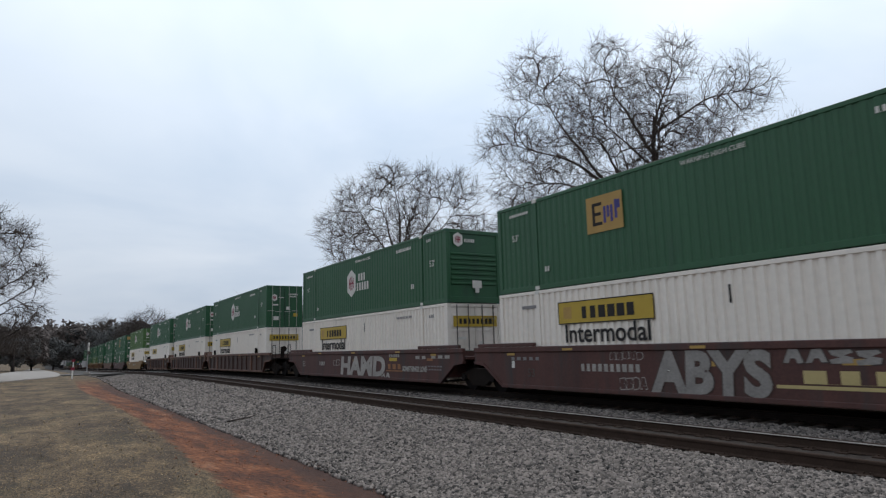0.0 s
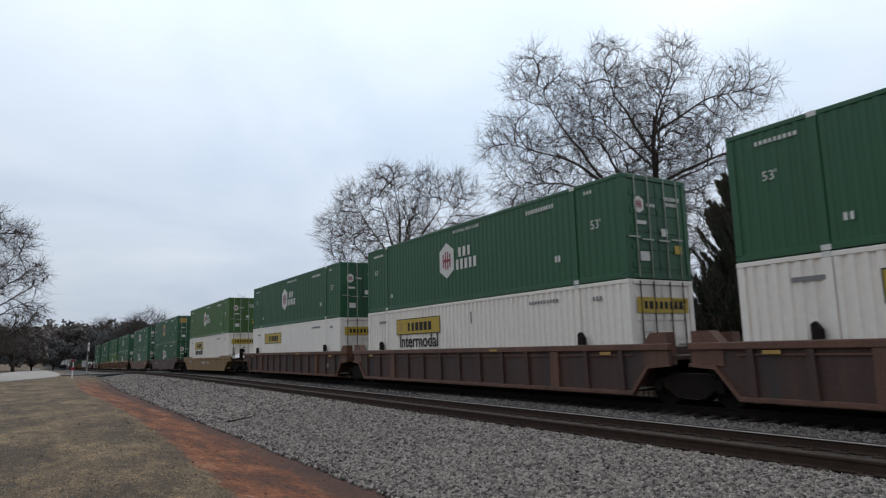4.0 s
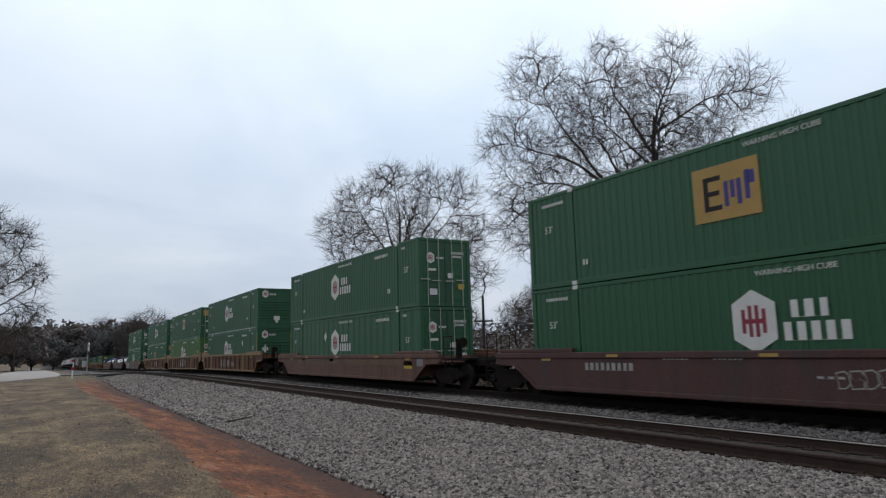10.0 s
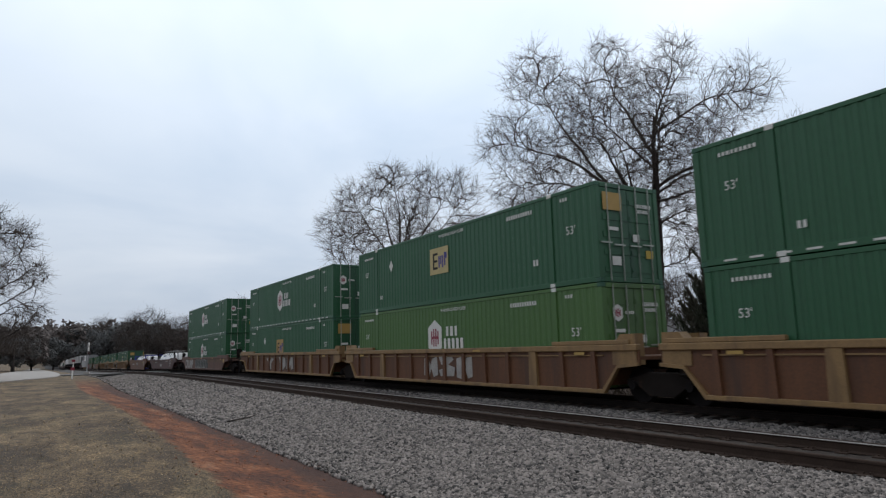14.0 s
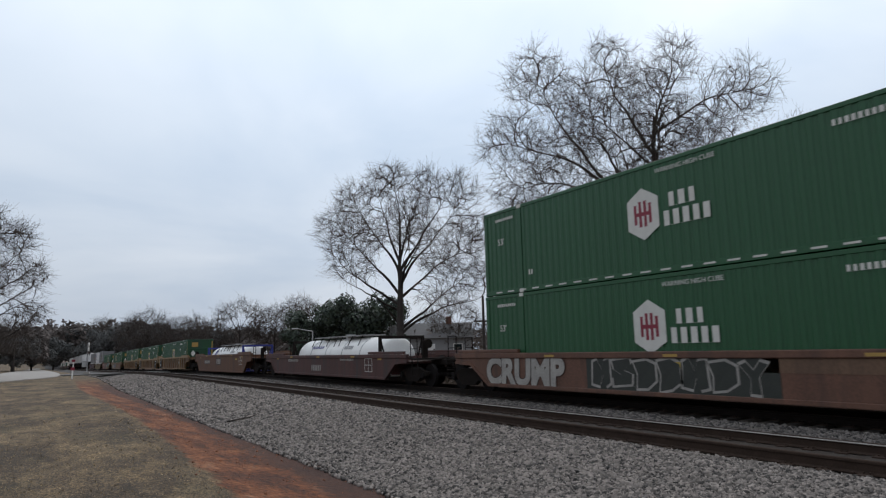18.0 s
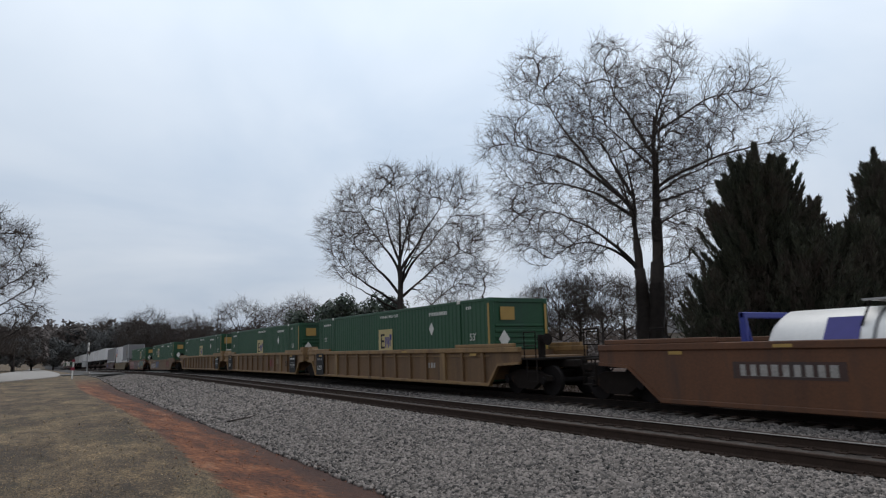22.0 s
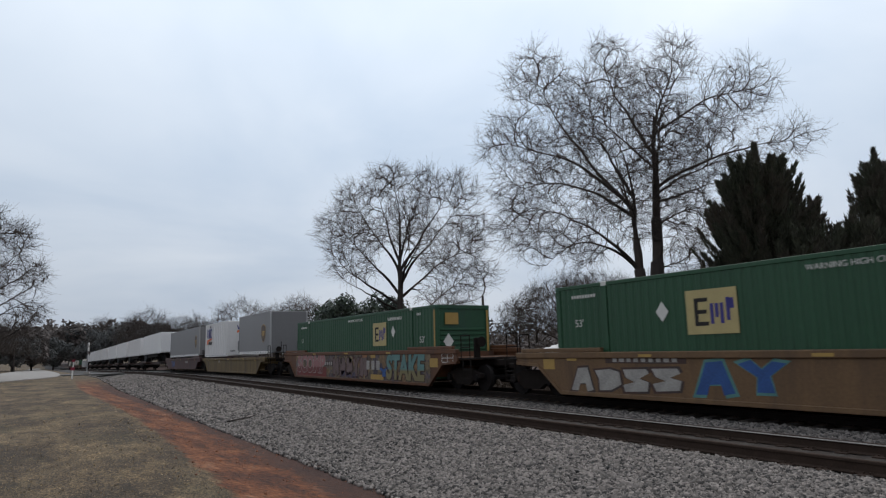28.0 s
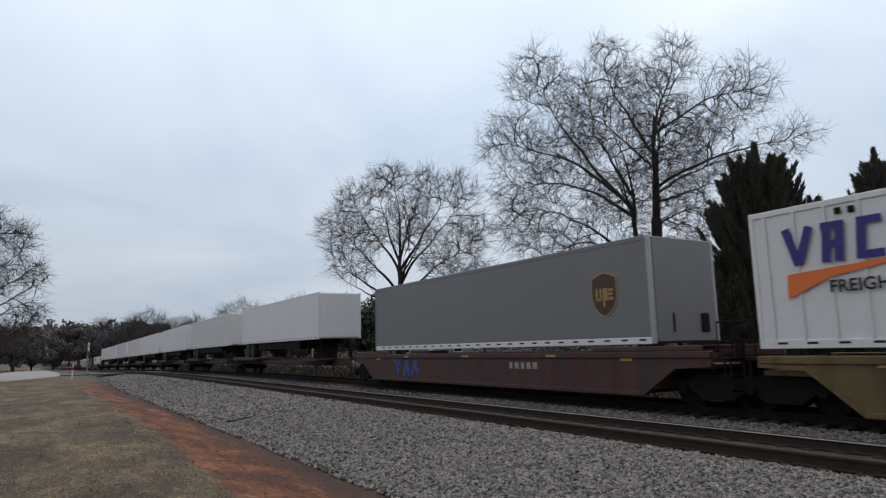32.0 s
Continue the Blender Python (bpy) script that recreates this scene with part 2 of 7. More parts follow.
def box(bm, x0, x1, y0, y1, z0, z1, bevel=0.0):
    m = Matrix.LocRotScale(((x0 + x1) / 2, (y0 + y1) / 2, (z0 + z1) / 2), None, (abs(x1 - x0), abs(y1 - y0), abs(z1 - z0)))
    g = bmesh.ops.create_cube(bm, size=1.0, matrix=m)
    if bevel:
        es = list({e for v in g["verts"] for e in v.link_edges})
        bmesh.ops.bevel(bm, geom=es, offset=bevel, segments=1, affect="EDGES")
    return bm


def cyl(bm, p0, p1, r0, r1=None, seg=12):
    a, b = Vector(p0), Vector(p1)
    m = Matrix.Translation((a + b) / 2) @ (b - a).to_track_quat("Z", "Y").to_matrix().to_4x4()
    bmesh.ops.create_cone(bm, cap_ends=True, segments=seg, radius1=r0, radius2=r0 if r1 is None else r1, depth=(b - a).length, matrix=m)
    return bm


def prism(bm, pts, axis, a, b):
    """A flat outline, given in the other two axes, drawn out along an axis from a to b."""
    def at(u, v, w):
        return (w, u, v) if axis == "x" else (u, w, v) if axis == "y" else (u, v, w)
    lo = [bm.verts.new(at(u, v, a)) for u, v in pts]
    hi = [bm.verts.new(at(u, v, b)) for u, v in pts]
    k = len(pts)
    bm.faces.new(lo)
    bm.faces.new(hi[::-1])
    for i in range(k):
        bm.faces.new((lo[i], hi[i], hi[(i + 1) % k], lo[(i + 1) % k]))
    bmesh.ops.recalc_face_normals(bm, faces=bm.faces)
    return bm


MESH = {}


def fade(name, low, high, level):
    """Spray paint that runs from one colour into another across the letters."""
    m = material(name, high, 0.55, var=0.3, scale=2.5)
    n, l = m.node_tree.nodes, m.node_tree.links
    b = n["Principled BSDF"]
    upper = b.inputs["Base Color"].links[0].from_socket
    tc, sep, ramp, mx = n.new("ShaderNodeTexCoord"), n.new("ShaderNodeSeparateXYZ"), n.new("ShaderNodeMapRange"), n.new("ShaderNodeMix")
    mx.data_type = "RGBA"
    ramp.inputs[1].default_value, ramp.inputs[2].default_value = level - 0.04, level + 0.04
    l.new(tc.outputs["Object"], sep.inputs[0])
    l.new(sep.outputs[2], ramp.inputs[0])
    l.new(ramp.outputs[0], mx.inputs[0])
    mx.inputs[6].default_value = (*low, 1)
    l.new(upper, mx.inputs[7])
    l.new(mx.outputs[2], b.inputs["Base Color"])
    return m


def mural():
    """Old layers of sprayed colour over one another."""
    m = material("layers_of_old_graffiti", (0.1, 0.1, 0.1), 0.55, var=0.3, scale=2.5)
    n, l = m.node_tree.nodes, m.node_tree.links
    b = n["Principled BSDF"]
    tc, warp, add, cell = n.new("ShaderNodeTexCoord"), n.new("ShaderNodeTexNoise"), n.new("ShaderNodeMix"), n.new("ShaderNodeTexVoronoi")
    warp.inputs["Scale"].default_value = 1.6
    add.data_type, add.blend_type = "RGBA", "ADD"
    add.inputs[0].default_value = 0.9
    l.new(tc.outputs["Object"], warp.inputs["Vector"])
    l.new(tc.outputs["Object"], add.inputs[6])
    l.new(warp.outputs[1], add.inputs[7])
    cell.inputs["Scale"].default_value = 2.3
    l.new(add.outputs[2], cell.inputs["Vector"])
    sep, ramp = n.new("ShaderNodeSeparateColor"), n.new("ShaderNodeValToRGB")
    l.new(cell.outputs["Color"], sep.inputs[0])
    ramp.color_ramp.interpolation = "CONSTANT"
    tones = ((0.105, 0.072, 0.045), (0.15, 0.105, 0.055), (0.085, 0.058, 0.062), (0.05, 0.036, 0.045), (0.17, 0.095, 0.04), (0.12, 0.085, 0.075), (0.075, 0.045, 0.03))
    while len(ramp.color_ramp.elements) < len(tones):
        ramp.color_ramp.elements.new(0.5)
    for k, (e, col) in enumerate(zip(ramp.color_ramp.elements, tones)):
        e.position, e.color = k / len(tones), (*col, 1)
    l.new(sep.outputs[0], ramp.inputs[0])
    grime, mul, dark = n.new("ShaderNodeTexNoise"), n.new("ShaderNodeMix"), n.new("ShaderNodeMapRange")
    grime.inputs["Scale"].default_value, grime.inputs["Detail"].default_value = 6, 6
    dark.inputs[1].default_value, dark.inputs[2].default_value = 0.35, 0.62
    dark.inputs[3].default_value, dark.inputs[4].default_value = 0.55, 1.3
    l.new(tc.outputs["Object"], grime.inputs["Vector"])
    l.new(grime.outputs[0], dark.inputs[0])
    mul.data_type, mul.blend_type = "RGBA", "MULTIPLY"
    mul.inputs[0].default_value = 1.0
    l.new(ramp.outputs[0], mul.inputs[6])
    l.new(dark.outputs[0], mul.inputs[7])
    l.new(mul.outputs[2], b.inputs["Base Color"])
    return m


M["mural"] = mural()
M["teal_fade"] = fade("teal_over_ochre_spray_paint", (0.19, 0.15, 0.065), (0.09, 0.19, 0.185), -0.04)
M["pink_fade"] = fade("pink_over_red_spray_paint", (0.15, 0.030, 0.028), (0.27, 0.125, 0.125), -0.10)


def cached(key, make, mat):
    """Mesh data that alike pieces share."""
    if (key, mat) not in MESH:
        bm = bmesh.new()
        make(bm)
        me = bpy.data.meshes.new(str(key).split("|")[0])
        bm.to_mesh(me)
        bm.free()
        me.materials.append(M[mat])
        MESH[(key, mat)] = me
    return MESH[(key, mat)]


def raw_mesh(name, verts, faces, mat, smooth=False):
    """Mesh data from arrays; faces are all of one size."""
    me = bpy.data.meshes.new(name)
    k = faces.shape[1]
    me.vertices.add(len(verts))
    me.vertices.foreach_set("co", np.asarray(verts, np.float32).ravel())
    me.loops.add(faces.size)
    me.loops.foreach_set("vertex_index", faces.astype(np.int32).ravel())
    me.polygons.add(len(faces))
    me.polygons.foreach_set("loop_start", np.arange(0, faces.size, k, dtype=np.int32))
    me.polygons.foreach_set("loop_total", np.full(len(faces), k, np.int32))
    if smooth:
        me.polygons.foreach_set("use_smooth", np.ones(len(faces), bool))
    me.update()
    me.validate()
    me.materials.append(M[mat])
    return me


TEXT = {}


def letters(words, size, mat, fat=0.0, slant=0.0, deep=0.003):
    """Mesh data of painted words in the built-in font, reading along -y on the side that faces -x."""
    key = (words, size, mat, fat, slant)
    if key not in TEXT:
        cu = bpy.data.curves.new("words", "FONT")
        cu.body, cu.size, cu.extrude, cu.align_x, cu.align_y = words, size, deep, "CENTER", "CENTER"
        cu.offset, cu.shear, cu.resolution_u = fat, slant, 4
        ob = new("words", cu)
        me = bpy.data.meshes.new_from_object(ob)
        bpy.data.objects.remove(ob)
        me.transform(Matrix(((0, 0, -1, 0), (-1, 0, 0, 0), (0, 1, 0, 0), (0, 0, 0, 1))))
        me.materials.clear()
        me.materials.append(M[mat])
        TEXT[key] = me
    return TEXT[key]


# ---- the ground ----
TRACK_NEAR, TRACK_FAR = 9.82, 14.48   # centre lines, across the view
GAUGE = 1.435


def grade(y):
    """The height of the line: level past the lawn, then falling at one and a quarter per cent."""
    if y < 40:
        return 0.0
    return -0.0125 * ((y - 40) ** 2 / 80 if y < 80 else min(y, 520) - 60)


def toe_x(y):
    return 4.6 - 0.2 * min(1.0, max(0.0, (y - 10) / 10)) + 0.05 * math.sin(y * 1.3) + 0.04 * math.sin(y * 2.9 + 1.0)


def edge_x(y):
    return 2.30 - 0.22 * math.cos((y - 2) * 0.155) + 0.05 * math.sin(y * 0.83 + 1.0)


def ground_z(x, y):
    e, t = edge_x(y), toe_x(y)
    flat = min(1.0, max(0.0, (y - 45) / 14))
    z = -0.14
    if x > e - 0.4:
        k = min(1.0, (x - e + 0.4) / (t - e + 0.4))
        z = -0.14 - 0.34 * math.sin(k * math.pi / 2) * (1 - flat)
    z += 0.03 * noise.noise((x * 0.5, y * 0.35, 0)) * (1 - flat)
    if x > t:
        z += (-0.75 - z) * min(1.0, (x - t) / 1.2)
    if x > 17.5:
        z = -0.5 + min(0.9, (x - 17.5) * 0.06)
    return z + grade(y)


def ground_material():
    m = bpy.data.materials.new("winter_lawn_and_clay")
    m.use_nodes = True
    n, l = m.node_tree.nodes, m.node_tree.links
    b = n["Principled BSDF"]
    b.inputs["Roughness"].default_value = 0.95
    geo = n.new("ShaderNodeNewGeometry")
    sep = n.new("ShaderNodeSeparateXYZ")
    l.new(geo.outputs["Position"], sep.inputs[0])

    def math_node(op, a, c=None):
        q = n.new("ShaderNodeMath")
        q.operation = op
        for i, v in enumerate((a, c)):
            if v is None:
                continue
            if isinstance(v, (int, float)):
                q.inputs[i].default_value = v
            else:
                l.new(v, q.inputs[i])
        return q.outputs[0]

    def tex(scale, detail=5, rough=0.55, squash=1.0):
        q = n.new("ShaderNodeTexNoise")
        q.inputs["Scale"].default_value, q.inputs["Detail"].default_value, q.inputs["Roughness"].default_value = scale, detail, rough
        mp = n.new("ShaderNodeMapping")
        mp.inputs["Scale"].default_value = (1, squash, 1)
        l.new(geo.outputs["Position"], mp.inputs[0])
        l.new(mp.outputs[0], q.inputs["Vector"])
        return q.outputs[0]

    def ramp(v, stops):
        q = n.new("ShaderNodeValToRGB")
        while len(q.color_ramp.elements) < len(stops):
            q.color_ramp.elements.new(0.5)
        for e, (pos, col) in zip(q.color_ramp.elements, stops):
            e.position, e.color = pos, (*col, 1)
        l.new(v, q.inputs[0])
        return q.outputs[0]

    def mix(f, a, c, blend="MIX"):
        q = n.new("ShaderNodeMix")
        q.data_type, q.blend_type = "RGBA", blend
        for i, v in ((0, f), (6, a), (7, c)):
            if isinstance(v, (int, float)):
                q.inputs[i].default_value = v
            elif isinstance(v, tuple):
                q.inputs[i].default_value = (*v, 1)
            else:
                l.new(v, q.inputs[i])
        return q.outputs[2]

    grass = ramp(tex(0.8, 6, 0.6, 0.5), [(0.38, (0.068, 0.044, 0.024)), (0.47, (0.102, 0.067, 0.036)), (0.54, (0.134, 0.089, 0.047)), (0.63, (0.178, 0.120, 0.065))])
    grass = mix(1.0, grass, ramp(tex(4.0, 5, 0.65, 0.5), [(0.34, (0.55, 0.53, 0.51)), (0.50, (0.95, 0.95, 0.95)), (0.62, (1.4, 1.39, 1.34))]), "MULTIPLY")
    grass = mix(1.0, grass, ramp(tex(34, 3, 0.7, 0.5), [(0.34, (0.28, 0.28, 0.28)), (0.50, (0.90, 0.90, 0.90)), (0.64, (2.1, 2.05, 1.9))]), "MULTIPLY")
    green = ramp(tex(0.7, 5, 0.6, 0.5), [(0.54, (0, 0, 0)), (0.62, (1, 1, 1))])
    grass = mix(math_node("MULTIPLY", green, 0.2), grass, (0.086, 0.078, 0.036))
    clay = ramp(tex(1.6, 6, 0.65, 0.4), [(0.40, (0.080, 0.025, 0.010)), (0.50, (0.150, 0.047, 0.015)), (0.58, (0.205, 0.068, 0.023)), (0.66, (0.27, 0.125, 0.064))])
    clay = mix(1.0, clay, ramp(tex(13, 5, 0.7, 0.6), [(0.34, (0.25, 0.22, 0.20)), (0.46, (0.90, 0.90, 0.90)), (0.62, (1.5, 1.5, 1.5))]), "MULTIPLY")
    # the edge of the lawn wanders in long waves, ragged in the small
    wave = math_node("MULTIPLY", math_node("COSINE", math_node("MULTIPLY", math_node("SUBTRACT", sep.outputs[1], 2.0), 0.155)), 0.22)
    off = math_node("ADD", math_node("SUBTRACT", sep.outputs[0], 2.30), wave)
    off = math_node("ADD", off, math_node("MULTIPLY", math_node("SUBTRACT", tex(0.9, 5, 0.6), 0.5), 0.6))
    off = math_node("ADD", off, math_node("MULTIPLY", math_node("SUBTRACT", tex(6.0, 5, 0.7), 0.5), 0.45))
    near_clay = n.new("ShaderNodeMapRange")
    near_clay.inputs[1].default_value, near_clay.inputs[2].default_value = -0.06, 0.10
    l.new(off, near_clay.inputs[0])
    stop = n.new("ShaderNodeMapRange")
    stop.inputs[1].default_value, stop.inputs[2].default_value = 46, 62
    stop.inputs[3].default_value, stop.inputs[4].default_value = 1, 0
    l.new(sep.outputs[1], stop.inputs[0])
    beyond = math_node("LESS_THAN", sep.outputs[0], 9.0)
    # the clay is darker towards the toe of the ballast
    near_toe = n.new("ShaderNodeMapRange")
    near_toe.inputs[1].default_value, near_toe.inputs[2].default_value = 1.25, 1.50
    l.new(off, near_toe.inputs[0])
    clay = mix(math_node("MULTIPLY", near_toe.outputs[0], 0.8), clay, (0.044, 0.019, 0.013))
    colour = mix(math_node("MULTIPLY", math_node("MULTIPLY", near_clay.outputs[0], stop.outputs[0]), beyond), grass, clay)
    # bare brown soil along the far side of the line
    verge = n.new("ShaderNodeMapRange")
    verge.inputs[1].default_value, verge.inputs[2].default_value = 46.0, 34.0
    l.new(math_node("ADD", sep.outputs[0], math_node("MULTIPLY", tex(0.5, 5, 0.6), 5.0)), verge.inputs[0])
    far_side = math_node("MULTIPLY", verge.outputs[0], math_node("SUBTRACT", 1.0, beyond))
    colour = mix(far_side, colour, mix(0.5, clay, (0.055, 0.036, 0.026)))
    l.new(colour, b.inputs["Base Color"])
    bp = n.new("ShaderNodeBump")
    bp.inputs["Strength"].default_value, bp.inputs["Distance"].default_value = 0.9, 0.03
    l.new(tex(26, 5, 0.7), bp.inputs["Height"])
    l.new(bp.outputs[0], b.inputs["Normal"])
    return m


def grid_mesh(name, xs, ys, z, mat):
    verts = np.array([(x, y, z(x, y)) for y in ys for x in xs])
    k = len(xs)
    i, j = np.meshgrid(np.arange(k - 1), np.arange(len(ys) - 1))
    a = (j * k + i).ravel()
    return raw_mesh(name, verts, np.stack([a, a + 1, a + k + 1, a + k], 1), mat, smooth=True)


M["ground"] = ground_material()
gx = [-1500, -600, -250, -120, -60, -30, -18, -12, -9, -7] + [-5.5 + 0.35 * i for i in range(36)] + [7.5, 9, 12, 16, 17.5, 19, 22, 27, 33, 45, 70, 120, 250, 600, 1500]
gy = [-200, -60, -20, -8] + [-3 + 0.45 * i for i in range(60)] + [24.5 + 1.5 * i for i in range(40)] + [90, 100, 110, 130, 150, 185, 220, 280, 350, 430, 520, 600, 1000, 2500]
ground = piece("ground", grid_mesh("ground", gx, gy, ground_z, "ground"), None, None)
tagged(ground, "winter-brown lawn with a strip of bare red clay beside the ballast", "ground", kind="structure")


def bed_z(x, y):
    return bed_level(x, y) + grade(y)


def bed_level(x, y):
    t = toe_x(y)
    if x <= 8.2:
        k = (x - t) / (8.2 - t)
        return -0.49 + 0.30 * k ** 0.9 if k > 0 else -0.62
    if x < 8.95:
        return -0.19
    if x < 10.9:
        return -0.27
    if x < 13.3:
        return -0.24
    if x < 16.4:
        return -0.27
    return -0.27 - 0.30 * (x - 16.4)


def bed_mesh():
    """Cross-sections of the ballast, one after another along the line."""
    ys = [-60 + 4 * i for i in range(15)] + [0.3 * i for i in range(150)] + [46 + 6 * i for i in range(60)] + [420, 600, 900]
    fixed = [8.5, 8.9, 9.0, 10.0, 10.85, 10.95, 11.6, 12.4, 13.25, 13.35, 14.5, 16.3, 17.2, 18.2]
    verts = []
    for y in ys:
        t = toe_x(y) - 0.15
        xs = [t + (8.2 - t) * i / 12 for i in range(13)] + fixed
        verts += [(x, y, bed_z(x, y) + 0.015 * noise.noise((x * 2, y * 2, 1))) for x in xs]
    k = 13 + len(fixed)
    i, j = np.meshgrid(np.arange(k - 1), np.arange(len(ys) - 1))
    a = (j * k + i).ravel()
    return raw_mesh("ballast_bed", np.array(verts), np.stack([a, a + 1, a + k + 1, a + k], 1), "bed", smooth=True)


bed = piece("ballast_bed", bed_mesh(), None, None)
tagged(bed, "grey crushed-stone railway bed with sloping shoulders", "ballast", kind="structure")


def stones(name, spots, lo, hi, mat="stone"):
    """Loose stones as jittered blocks, each an island of its own."""
    rng = np.random.default_rng(7)
    base = np.array([(-1, -1, -1), (1, -1, -1), (1, 1, -1), (-1, 1, -1), (-1, -1, 1), (1, -1, 1), (1, 1, 1), (-1, 1, 1)], float) * 0.5
    quads = np.array([(0, 3, 2, 1), (4, 5, 6, 7), (0, 1, 5, 4), (1, 2, 6, 5), (2, 3, 7, 6), (3, 0, 4, 7)])
    k = len(spots)
    size = lo + (hi - lo) * rng.random((k, 1, 1)) ** 1.5
    v = base[None] * (0.65 + 0.7 * rng.random((k, 8, 3))) * size * (0.7 + 0.6 * rng.random((k, 1, 3)))
    q = rng.normal(size=(k, 4))
    q /= np.linalg.norm(q, axis=1, keepdims=True)
    w, x, y, z = q.T
    r = np.stack([1 - 2 * (y * y + z * z), 2 * (x * y - z * w), 2 * (x * z + y * w), 2 * (x * y + z * w), 1 - 2 * (x * x + z * z), 2 * (y * z - x * w),
                  2 * (x * z - y * w), 2 * (y * z + x * w), 1 - 2 * (x * x + y * y)], 1).reshape(k, 3, 3)
    v = np.einsum("kij,knj->kni", r, v) + spots[:, None, :]
    f = quads[None] + 8 * np.arange(k)[:, None, None]
    return raw_mesh(name, v.reshape(-1, 3), f.reshape(-1, 4), mat)


def scatter(x0, x1, y0, y1, per_m2, seed):
    rng = np.random.default_rng(seed)
    k = int((x1 - x0) * (y1 - y0) * per_m2)
    x, y = rng.uniform(x0, x1, k), rng.uniform(y0, y1, k)
    pts = [(a, c, (bed_z(a, c) if a > toe_x(c) else ground_z(a, c)) + 0.008 + 0.02 * rng.random()) for a, c in zip(x, y) if a > toe_x(c) + 0.25 * noise.noise((a, c * 0.8, 5)) - 0.95 * rng.random() ** 4]
    return np.array(pts)


near_stones = piece("ballast_stones", stones("ballast_stones", np.concatenate([
    scatter(4.2, 8.75, 3.0, 11.0, 2100, 1), scatter(4.2, 8.75, 11.0, 20.0, 1150, 2)]), 0.020, 0.056), None, None)
between_stones = piece("ballast_stones", stones("ballast_stones_between", np.concatenate([scatter(11.1, 13.1, 3.0, 22.0, 600, 3), scatter(11.1, 13.1, 22.0, 60.0, 90, 6)]), 0.026, 0.072, "stone_dark"), None, None)
tagged(between_stones, "grey ballast stones between the two tracks", "ballast", kind="stuff")
tagged(near_stones, "loose grey granite ballast stones on the shoulder", "ballast", kind="stuff")
far_stones = piece("ballast_stones", stones("ballast_stones_far", np.concatenate([
    scatter(4.2, 8.75, 20.0, 34.0, 480, 4), scatter(4.2, 8.75, 34.0, 75.0, 130, 5)]), 0.035, 0.09), None, None)
rng_c = np.random.default_rng(12)
clod_y = 4.5 + 26 * rng_c.random(500) ** 1.7
clod_x = np.array([edge_x(c) + (toe_x(c) - edge_x(c)) * u for c, u in zip(clod_y, rng_c.random(500) * 1.15 - 0.1)])
clods = piece("clay_clods", stones("clay_clods", np.array([(a, c, ground_z(a, c) + 0.004) for a, c in zip(clod_x, clod_y)]), 0.008, 0.034, "clod"), None, None)
tagged(clods, "small clods of red clay beside the ballast", "soil", kind="stuff")
tagged(far_stones, "loose grey granite ballast stones farther along the line", "ballast", kind="stuff")


# ---- the two tracks ----
LINE_Y = [-60, 20, 40] + [44 + 4 * i for i in range(10)] + [100, 150, 250, 400, 520, 900]


def along(bm, pts):
    """An outline across the line, drawn out along it and following its grade."""
    rings = [[bm.verts.new((u, y, v + grade(y))) for u, v in pts] for y in LINE_Y]
    k = len(pts)
    bm.faces.new(rings[0])
    bm.faces.new(rings[-1][::-1])
    for lo, hi in zip(rings, rings[1:]):
        for i in range(k):
            bm.faces.new((lo[i], hi[i], hi[(i + 1) % k], lo[(i + 1) % k]))
    bmesh.ops.recalc_face_normals(bm, faces=bm.faces)
    return bm


def strip(bm, x0, x1, z0, z1):
    return along(bm, [(x0, z0), (x1, z0), (x1, z1), (x0, z1)])


def rail_profile(bm):
    pts = [(-0.07, -0.172), (0.07, -0.172), (0.07, -0.16), (0.012, -0.14), (0.010, -0.045), (0.034, -0.035), (0.034, -0.006), (0.028, 0.0),
           (-0.028, 0.0), (-0.034, -0.006), (-0.034, -0.035), (-0.010, -0.045), (-0.012, -0.14), (-0.07, -0.16)]
    return along(bm, pts)


